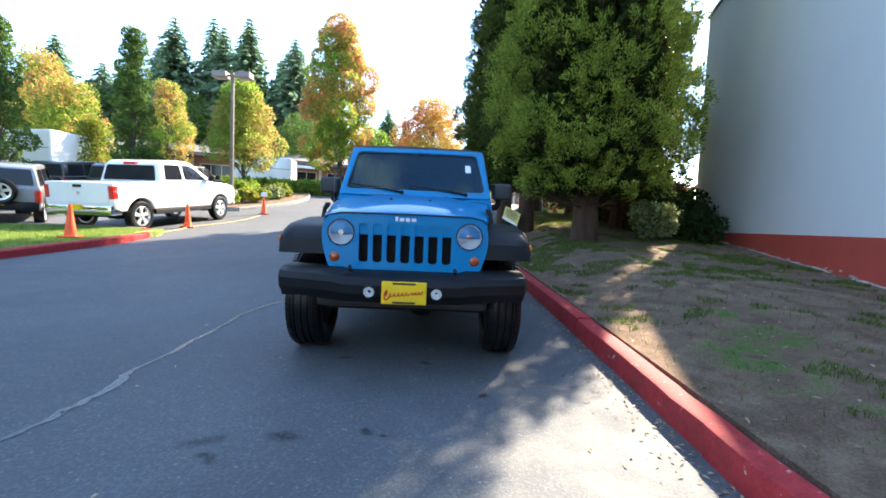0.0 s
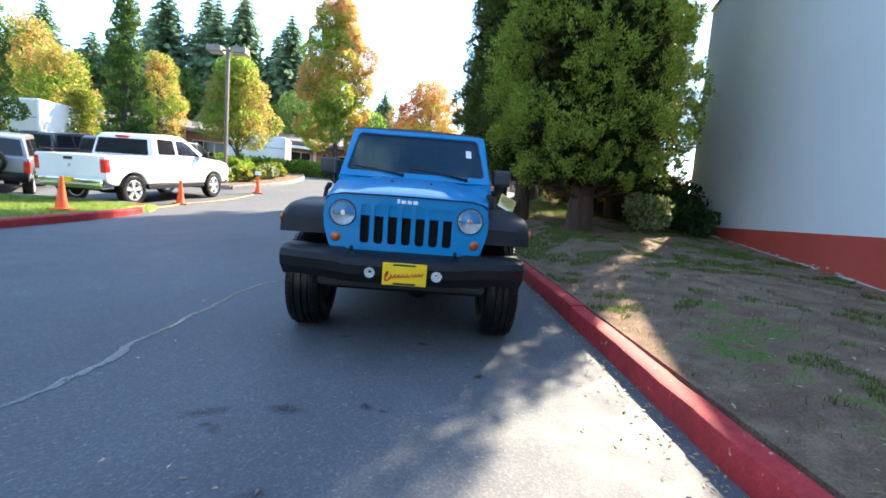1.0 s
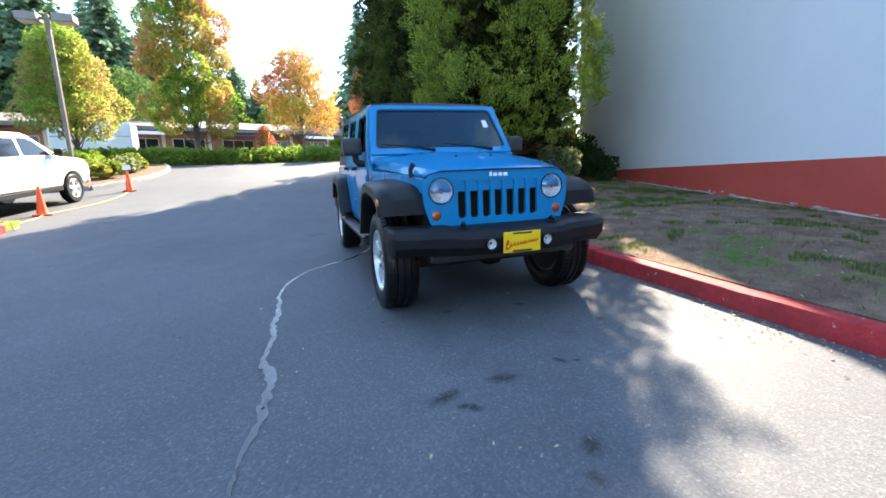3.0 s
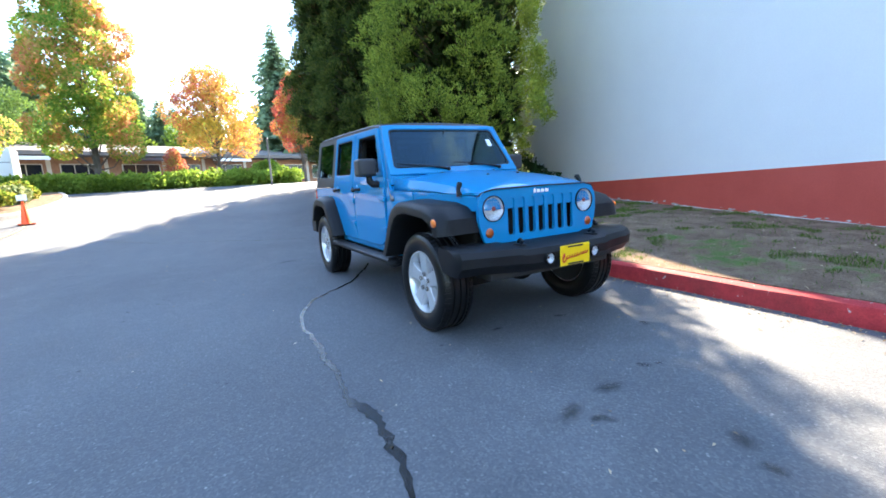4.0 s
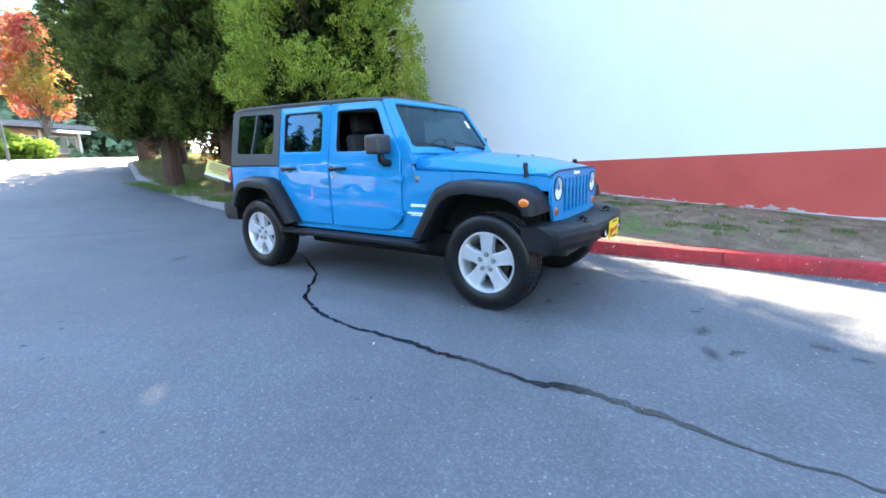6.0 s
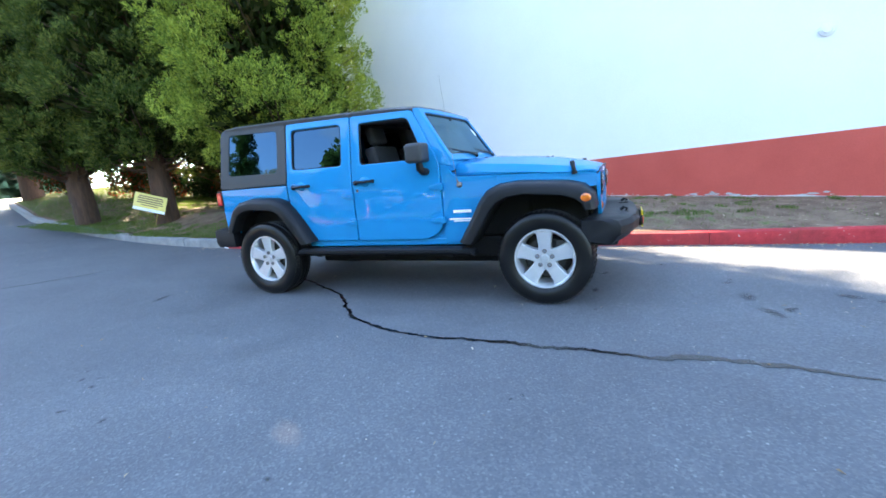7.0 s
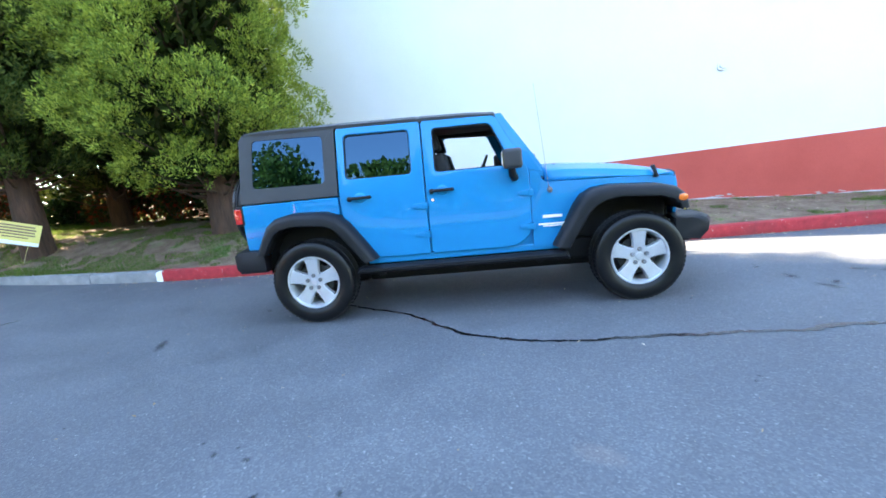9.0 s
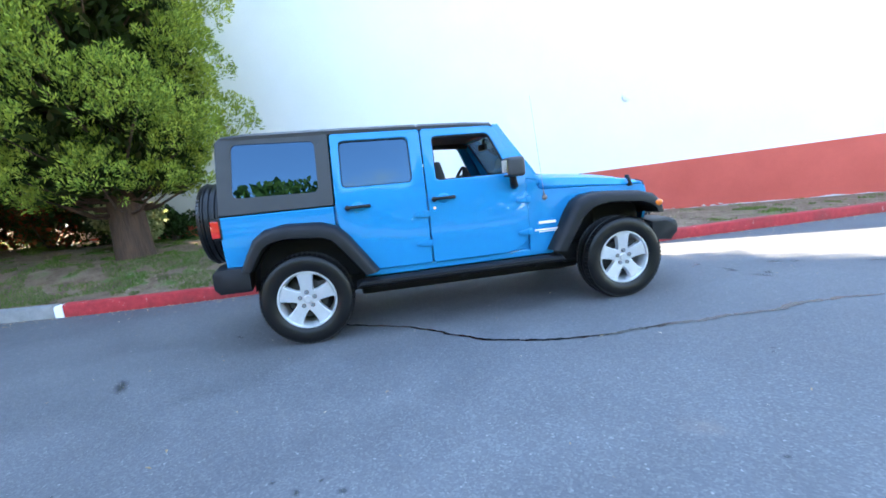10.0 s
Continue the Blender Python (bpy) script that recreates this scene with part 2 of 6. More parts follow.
POLE_PAINT = surface("brown_pole_paint", (0.10, 0.08, 0.065), (0.17, 0.14, 0.115), 3, (0.45, 0.6), 0.2, 80, 0.1, 0.002)
LAMP_BOX = surface("grey_lamp_housing", (0.15, 0.13, 0.12), (0.22, 0.195, 0.18), 3, (0.5, 0.6), 0.2, 80, 0.1, 0.002)
DARK_PANE = surface("dark_window_pane", (0.010, 0.011, 0.016), (0.02, 0.022, 0.03), 3, (0.05, 0.1), 0, 100, 0.0, spec=0.3)
SIGN_YELLOW = surface("pale_yellow_board", (0.72, 0.60, 0.17), (0.80, 0.69, 0.24), 6, (0.5, 0.6), 0, 100, 0.05, 0.001)
PRINT_DARK = surface("brown_print", (0.16, 0.10, 0.06), (0.26, 0.17, 0.10), 8, (0.5, 0.6), 0, 100, 0.0)
TAR = surface("black_tar", (0.008, 0.008, 0.009), (0.018, 0.018, 0.019), 12, (0.16, 0.34), 0, 60, 0.5, 0.004, spec=0.6)
COLUMN_GREEN = leaf_material("deep_green_leaves", [(0.3, (0.06, 0.11, 0.03)), (0.7, (0.16, 0.25, 0.06))], 0.8, 0.45)

# ---- helpers for building ----
def lift(x, y):
    """Height of the asphalt: a gentle climb that steepens towards the junction and then levels."""
    if y < 4:
        b = 0.0
    elif y < 13:
        b = 0.0047 * (y - 4) ** 2
    elif y < 26:
        b = 0.381 + 0.085 * (y - 13)
    else:
        b = 1.486 + 0.01 * min(y - 26, 60)
    return b + SLOPE * max(-40.0, min(y, 40.0))


def lawn_lift(x, y):
    """The verge beside the building: a low mound behind the kerb."""
    a = max(0.02, min(0.33, 0.16 + 0.03 * y))
    u = max(0.0, min(1.0, (x - kerb_x(y) - 0.2) / 1.7))
    return lift(x, y) + 0.155 + a * u * u * (3 - 2 * u)


def kerb_x(y):
    """The line of the kerb in front of the verge: straight, then swinging away past the parked car."""
    return 1.66 + (0.06 * (y - 6.5) ** 1.4 if y > 6.5 else 0.0) if y < 16 else 3.1 + 0.35 * (y - 16)


def part(name, bm, material, parent=None, label="", smooth=None):
    me = bpy.data.meshes.new(name)
    bm.to_mesh(me)
    bm.free()
    me.materials.append(material)
    if smooth is not None:
        for p in me.polygons:
            p.use_smooth = True
        me.set_sharp_from_angle(angle=radians(smooth))
    ob = new(name, me)
    if parent:
        ob.parent = parent
    return tagged(ob, label) if label else ob


def from_arrays(name, verts, faces, material, parent=None, label="", smooth=False):
    me = bpy.data.meshes.new(name)
    me.from_pydata(verts, [], faces)
    me.materials.append(material)
    if smooth:
        me.shade_smooth()
    ob = new(name, me)
    if parent:
        ob.parent = parent
    return tagged(ob, label) if label else ob


def box(bm, x0, y0, z0, x1, y1, z1, bevel=0.0, seg=2, m=None):
    r = bmesh.ops.create_cube(bm, size=1.0)
    bmesh.ops.transform(bm, verts=r["verts"], matrix=Matrix.Translation(((x0 + x1) / 2, (y0 + y1) / 2, (z0 + z1) / 2)) @ Matrix.Diagonal((abs(x1 - x0), abs(y1 - y0), abs(z1 - z0), 1)))
    if m is not None:
        bmesh.ops.transform(bm, verts=r["verts"], matrix=m)
    if bevel:
        edges = list({e for v in r["verts"] for e in v.link_edges})
        bmesh.ops.bevel(bm, geom=edges, offset=bevel, segments=seg, profile=0.6, affect="EDGES")
    return bm


def cyl(bm, a, b, r0, r1=None, seg=12, caps=True):
    a, b = Vector(a), Vector(b)
    m = Matrix.Translation((a + b) / 2) @ (b - a).to_track_quat("Z", "Y").to_matrix().to_4x4()
    bmesh.ops.create_cone(bm, cap_ends=caps, segments=seg, radius1=r0, radius2=r0 if r1 is None else r1, depth=(b - a).length, matrix=m)
    return bm


def tube(bm, pts, radii, seg=8):
    """A round tube along points."""
    rings = []
    for i, p in enumerate(pts):
        d = Vector(pts[min(i + 1, len(pts) - 1)]) - Vector(pts[max(i - 1, 0)])
        q = d.to_track_quat("Z", "Y")
        r = radii[i] if hasattr(radii, "__len__") else radii
        rings.append([bm.verts.new(Vector(p) + q @ Vector((r * math.cos(6.2832 * k / seg), r * math.sin(6.2832 * k / seg), 0))) for k in range(seg)])
    for a, b in zip(rings, rings[1:]):
        for k in range(seg):
            bm.faces.new((a[k], a[(k + 1) % seg], b[(k + 1) % seg], b[k]))
    bm.faces.new(rings[0][::-1])
    bm.faces.new(rings[-1])
    return bm


def prism(bm, outline, axis, lo, hi, bevel=0.0, seg=2):
    """Extrudes an outline of (a, b) pairs along an axis: 'x' takes (y, z), 'y' takes (x, z), 'z' takes (x, y)."""
    def at(a, b, c):
        return {"x": (c, a, b), "y": (a, c, b), "z": (a, b, c)}[axis]
    v0 = [bm.verts.new(at(a, b, lo)) for a, b in outline]
    v1 = [bm.verts.new(at(a, b, hi)) for a, b in outline]
    n = len(outline)
    faces = [bm.faces.new(v0[::-1]), bm.faces.new(v1)]
    for k in range(n):
        faces.append(bm.faces.new((v0[k], v0[(k + 1) % n], v1[(k + 1) % n], v1[k])))
    bmesh.ops.recalc_face_normals(bm, faces=faces)
    if bevel:
        edges = list({e for f in faces for e in f.edges})
        bmesh.ops.bevel(bm, geom=edges, offset=bevel, segments=seg, profile=0.6, affect="EDGES")
    return bm


def slab(name, xs_of, ys, material, height, depth, cols=10, label="", category="ground"):
    """A raised sheet over the rows ys between the two edges that xs_of(y) gives, with sides that go down by depth."""
    verts, faces, n = [], [], cols + 1
    for y in ys:
        a, b = xs_of(y)
        for k in range(n):
            x = a + (b - a) * k / cols
            verts.append((x, y, height(x, y)))
    rows = len(ys)
    for i in range(rows - 1):
        for k in range(cols):
            faces.append((i * n + k, i * n + k + 1, (i + 1) * n + k + 1, (i + 1) * n + k))
    rim = [i * n for i in range(rows)] + [(rows - 1) * n + k for k in range(1, n)] + [i * n + cols for i in range(rows - 2, -1, -1)] + [k for k in range(cols - 1, 0, -1)]
    base = len(verts)
    verts += [(verts[v][0], verts[v][1], verts[v][2] - depth) for v in rim]
    for i in range(len(rim)):
        j = (i + 1) % len(rim)
        faces.append((rim[i], rim[j], base + j, base + i))
    ob = from_arrays(name, verts, faces, material, smooth=False)
    return tagged(ob, label, category, kind="structure")


def spans(lo, hi, step):
    n = max(1, round((hi - lo) / step))
    return [lo + (hi - lo) * i / n for i in range(n + 1)]


# ---- ground: one sheet of asphalt to the horizon ----
gx = [-900, -400, -200, -110, -70, -48] + spans(-36, 20, 0.8) + [30, 48, 80, 150, 300, 900]
gy = [-600, -200, -80, -40, -24] + spans(-14, 40, 0.5) + [50, 64, 90, 140, 240, 480, 1200]
verts = [(x, y, lift(x, y)) for y in gy for x in gx]
n = len(gx)
ground = from_arrays("ground", verts, [(j * n + i, j * n + i + 1, (j + 1) * n + i + 1, (j + 1) * n + i) for j in range(len(gy) - 1) for i in range(n - 1)], ASPHALT, smooth=True)
tagged(ground, "grey worn asphalt street and parking lot", "ground", kind="structure")

# ---- the verge and its kerb ----
WALL_A, WALL_B = 5.4, 0.30  # the building's face: x = WALL_A + WALL_B * y


def wall_x(y):
    return WALL_A + WALL_B * y


verge = slab("lawn_verge", lambda y: (kerb_x(y) + 0.1, wall_x(y) + 0.6 if y < 10.5 else 15.0), spans(-13, 22, 0.35), LAWN_DRY, lawn_lift, 0.6, 40, "dry patchy grass verge with bare earth and leaf litter", "lawn")


def kerb_run(name, line, top, material, label):
    """Lengths of kerb along a line of (x, y), each its own stone with rounded edges."""
    root = tagged(new(name), label, "kerb", kind="structure")
    for i, (a, b) in enumerate(zip(line, line[1:])):
        a, b = Vector(a), Vector(b)
        d = (b - a).normalized()
        nrm = Vector((-d.y, d.x))
        bm = bmesh.new()
        wob = [random.uniform(-0.012, 0.012) for _ in range(4)]
        ring = []
        seg = 12
        for k in range(seg + 1):
            p = a + (b - a) * (0.0008 + 0.9984 * k / seg)
            z = lift(p.x, p.y)
            h = top + wob[0] * k / seg + wob[1] * (1 - k / seg) + 0.010 * noise.noise((p.x * 3, p.y * 3, 1))
            wav = wob[2] + 0.010 * noise.noise((p.x * 2.2, p.y * 2.2, 7)) + 0.006 * noise.noise((p.x * 7, p.y * 7, 3))
            sec = [(0.085, -0.12), (0.085, h - 0.03), (0.075, h - 0.01), (0.05, h), (-0.05, h), (-0.085, h - 0.03), (-0.085, -0.12)]
            ring.append([bm.verts.new((p.x + nrm.x * (u + wav), p.y + nrm.y * (u + wav), z + w)) for u, w in sec])
        for r0, r1 in zip(ring, ring[1:]):
            for q in range(len(sec) - 1):
                bm.faces.new((r0[q], r1[q], r1[q + 1], r0[q + 1]))
        bm.faces.new(ring[0])
        bm.faces.new(ring[-1][::-1])
        bmesh.ops.recalc_face_normals(bm, faces=bm.faces)
        part("kerb_stone", bm, material, root, smooth=40)
    return root


kerb_run("red_kerb", [(kerb_x(y), y) for y in spans(-13.4, 6.36, 2.0)], 0.165, KERB_RED, "red-painted concrete kerb along the verge")
kerb_run("painted_kerb", [(kerb_x(6.365), 6.365), (kerb_x(6.465), 6.465)], 0.162, WALL_WHITE, "short splash of white paint on the kerb")
kerb_run("plain_kerb", [(kerb_x(y), y) for y in spans(6.47, 16, 1.2)] + [(kerb_x(y), y) for y in spans(16.9, 22, 1.7)], 0.155, KERB_GREY, "bare grey concrete kerb, worn, along the verge")

# ---- the building with its white wall and red dado ----
CORNER_Y, NEAR_Y, WALL_TOP, BAND = 10.2, -30.0, 7.6, 1.02


def wall_slab(name, z0, z1, material, proud, label):
    bm = bmesh.new()
    a, b = Vector((wall_x(NEAR_Y), NEAR_Y)), Vector((wall_x(CORNER_Y), CORNER_Y))
    d = (b - a).normalized()
    out = Vector((-d.y, d.x))
    pts = [a + out * proud, b + out * proud + d * proud, b + Vector((14, -4.2)), a + Vector((14, -4.2))]
    prism(bm, [(p.x, p.y) for p in pts][::-1], "z", z0, z1)
    for v in bm.verts:  # the painted line runs slightly out of level
        if abs(v.co.z - BAND) < 0.001:
            v.co.z += 0.006 * (8.0 - v.co.y)
    return tagged(part(name, bm, material), label, "wall", kind="structure")


def footing():
    """A rough concrete strip that shows just above the earth along the wall."""
    d = Vector((WALL_B, 1)).normalized()
    out = Vector((-d.y, d.x))
    bm, secs = bmesh.new(), []
    for y in spans(-12.5, CORNER_Y, 0.3):
        p = Vector((wall_x(y), y))
        t = lawn_lift(p.x - 0.1, y) + 0.004 + 0.05 * noise.noise((y * 1.7, 0, 3))
        secs.append([(p.x + out.x * u, p.y + out.y * u, z) for u, z in ((0.0, t - 0.5), (0.045, t - 0.5), (0.045, t - 0.012), (0.03, t), (0.0, t + 0.006))])
    loft_open(bm, secs)
    return tagged(part("wall_footing", bm, CONCRETE), "chipped concrete footing under the painted wall", "wall", kind="structure")


def loft_open(bm, sections):
    rings = [[bm.verts.new(p) for p in s] for s in sections]
    for a, b in zip(rings, rings[1:]):
        for k in range(len(a) - 1):
            bm.faces.new((a[k], a[k + 1], b[k + 1], b[k]))
    bmesh.ops.recalc_face_normals(bm, faces=bm.faces)


footing()
wall_slab("wall_dado", -0.9, BAND, WALL_RED, 0.006, "red-painted lower band of the building wall")
wall_slab("wall_white", BAND, WALL_TOP, WALL_WHITE, 0.0, "tall smooth white-painted building wall")

# ---- the parked blue four-door off-road car ----
def car_paint(name, dark, light):
    m, nt, b = nodes_of(name)
    vec = coords(nt)
    big, fl = noisy(nt, vec, 1.5), noisy(nt, vec, 900, 1)
    nt.links.new(mixed(nt, mixed(nt, 0.5, big, fl), dark, light), b.inputs["Base Color"])
    b.inputs["Roughness"].default_value = 0.4
    b.inputs["Specular IOR Level"].default_value = 0.03
    b.inputs["Coat Weight"].default_value = 0.6
    b.inputs["Coat Roughness"].default_value = 0.02
    return m


BLUE = car_paint("blue_car_paint", (0.0002, 0.178, 0.405), (0.0004, 0.228, 0.485))
TRIM = surface("black_textured_plastic", (0.006, 0.0065, 0.008), (0.013, 0.0135, 0.016), 5, (0.42, 0.55), 0, 400, 0.25, 0.001, spec=0.22)
HARDTOP = surface("black_hardtop", (0.024, 0.025, 0.028), (0.040, 0.041, 0.045), 4, (0.42, 0.55), 0, 350, 0.3, 0.001, spec=0.4)
RUBBER = surface("tyre_rubber", (0.0035, 0.0035, 0.004), (0.008, 0.008, 0.0085), 8, (0.28, 0.45), 0, 90, 0.2, 0.002, spec=0.3)
ALLOY = surface("silver_alloy", (0.56, 0.57, 0.59), (0.70, 0.71, 0.73), 7, (0.26, 0.38), 0.6, 200, 0.02, 0.001)
CHROME = brushed("chrome", (0.85, 0.86, 0.88), 0.06)
STEEL = surface("dark_steel", (0.02, 0.02, 0.02), (0.05, 0.048, 0.045), 6, (0.5, 0.7), 0.3, 60, 0.3, 0.003)
INTERIOR = surface("dark_interior", (0.012, 0.012, 0.013), (0.03, 0.03, 0.032), 6, (0.6, 0.8), 0, 150, 0.2, 0.002)
SEAT_CLOTH = surface("grey_seat_cloth", (0.012, 0.012, 0.014), (0.028, 0.028, 0.031), 8, (0.8, 0.95), 0, 300, 0.3, 0.001)
AMBER = surface("amber_lens", (0.62, 0.10, 0.006), (0.85, 0.19, 0.010), 30, (0.08, 0.15), 0, 200, 0.1, 0.001, coat=1.0)
RED_LENS = surface("red_lens", (0.45, 0.012, 0.012), (0.65, 0.025, 0.02), 30, (0.08, 0.15), 0, 200, 0.1, 0.001, coat=1.0)
YELLOW = surface("yellow_plate", (0.80, 0.50, 0.004), (0.86, 0.58, 0.008), 9, (0.35, 0.45), 0, 200, 0.03, 0.001)
PLATE_RED = surface("red_print", (0.45, 0.03, 0.01), (0.55, 0.05, 0.015), 20, (0.4, 0.5), 0, 200, 0.0)
WHITE_PRINT = surface("white_print", (0.72, 0.75, 0.78), (0.85, 0.87, 0.9), 20, (0.35, 0.5), 0, 200, 0.0)
# the blue sheen paints a bluer sky into what these panes reflect
CLEAR = glass_material("clear_glass", (0.30, 0.37, 0.40), 0.0, 0.055, (0.45, 0.78, 1.0))
PRIVACY = glass_material("dark_privacy_glass", (0.02, 0.022, 0.024), 0.0, 0.085, (0.30, 0.60, 0.95))
LAMP_SILVER = surface("lamp_reflector", (0.62, 0.63, 0.64), (0.90, 0.90, 0.90), 45, (0.26, 0.40), 0.7, 130, 0.3, 0.004)
AMBER_DEEP = surface("deep_amber_lens", (0.26, 0.045, 0.006), (0.40, 0.075, 0.008), 30, (0.10, 0.18), 0, 200, 0.2, 0.001, coat=0.6)
# near black, so that shade under the car and in its arches is painted in
UNDERBODY = surface("black_underbody", (0.004, 0.004, 0.0045), (0.011, 0.0105, 0.010), 6, (0.6, 0.8), 0, 60, 0.3, 0.003, spec=0.2)
LAMP_GLASS = glass_material("lamp_lens", (0.95, 0.96, 0.97), 0.02, 0.03)


def softened(ob, width=0.008, seg=2, angle=35):
    md = ob.modifiers.new("edges", "BEVEL")
    md.width, md.segments, md.limit_method, md.angle_limit = width, seg, "ANGLE", radians(angle)
    for p in ob.data.polygons:
        p.use_smooth = True
    ob.data.set_sharp_from_angle(angle=radians(50))
    md.harden_normals = True
    return ob


def rounded(pts, r, steps=4):
    """An outline with its corners rounded; r is one radius or one for each corner."""
    out, n = [], len(pts)
    for i, p in enumerate(pts):
        p, a, b = Vector(p), Vector(pts[i - 1]), Vector(pts[(i + 1) % n])
        rr = r[i] if hasattr(r, "__len__") else r
        if rr < 1e-4:
            out.append(tuple(p))
            continue
        u, v = (a - p), (b - p)
        cut = min(rr, 0.45 * u.length, 0.45 * v.length)
        s, e = p + u.normalized() * cut, p + v.normalized() * cut
        for k in range(steps + 1):
            t = k / steps
            out.append(tuple((1 - t) ** 2 * s + 2 * t * (1 - t) * p + t * t * e))
    return out


def round_outline(cx, cy, r, n=28):
    return [(cx + r * math.cos(6.28319 * k / n), cy + r * math.sin(6.28319 * k / n)) for k in range(n)]


def plate_with_holes(outline, holes, thick, place, cuts=()):
    """A panel from an outline and holes in (a, b); place(a, b, depth) gives its points in space."""
    bm = bmesh.new()
    edges = []
    for loop in (outline, *holes):
        vs = [bm.verts.new((a, b, 0)) for a, b in loop]
        edges += [bm.edges.new((vs[i], vs[(i + 1) % len(vs)])) for i in range(len(vs))]
    bmesh.ops.triangle_fill(bm, edges=edges, use_beauty=True, use_dissolve=False, normal=(0, 0, 1))
    for co, no in cuts:
        bmesh.ops.bisect_plane(bm, geom=bm.verts[:] + bm.edges[:] + bm.faces[:], plane_co=co, plane_no=no)
    bmesh.ops.recalc_face_normals(bm, faces=bm.faces)
    front = bm.verts[:]
    r = bmesh.ops.extrude_face_region(bm, geom=bm.faces[:])
    back = {g for g in r["geom"] if isinstance(g, bmesh.types.BMVert)}
    where = {v: place(v.co.x, v.co.y, thick if v in back else 0.0) for v in bm.verts}
    for v, p in where.items():
        v.co = p
    bmesh.ops.recalc_face_normals(bm, faces=bm.faces)
    bmesh.ops.dissolve_limit(bm, angle_limit=radians(0.6), verts=bm.verts[:], edges=bm.edges[:])
    return bm


def loft(bm, sections, closed=True, caps=True):
    rings = [[bm.verts.new(p) for p in s] for s in sections]
    n = len(rings[0])
    for a, b in zip(rings, rings[1:]):
        for k in range(n if closed else n - 1):
            bm.faces.new((a[k], a[(k + 1) % n], b[(k + 1) % n], b[k]))
    if caps:
        bm.faces.new(rings[0][::-1])
        bm.faces.new(rings[-1])
    bmesh.ops.recalc_face_normals(bm, faces=bm.faces)
    return bm


def lathe_x(bm, profile, seg=48, cx=0.0, cy=0.0, cz=0.0):
    """Spins a closed profile of (x, r) round an axis along x."""
    return loft_ring(bm, [[(cx + x, cy + r * math.cos(6.28319 * k / seg), cz + r * math.sin(6.28319 * k / seg)) for x, r in profile] for k in range(seg)])


def loft_ring(bm, sections):
    rings = [[bm.verts.new(p) for p in s] for s in sections]
    n, m = len(rings), len(rings[0])
    for i in range(n):
        a, b = rings[i], rings[(i + 1) % n]
        for k in range(m):
            bm.faces.new((a[k], a[(k + 1) % m], b[(k + 1) % m], b[k]))
    bmesh.ops.recalc_face_normals(bm, faces=bm.faces)
    return bm


BELT = 1.155


def side_x(z):
    """Half width of the car's flank at a height: upright below the belt, leaning in above it."""
    return 0.772 - 0.02 * max(0.0, (0.85 - z)) if z < BELT else 0.772 - 0.155 * (z - BELT)


def flank(s, outline, holes, thick, proud=0.0):
    """A panel on one flank (s is -1 or 1), following the lean of the body."""
    return plate_with_holes(outline, holes, thick, lambda y, z, d: (s * (side_x(z) + proud - d), y, z), [((0, BELT, 0), (0, 1, 0))])


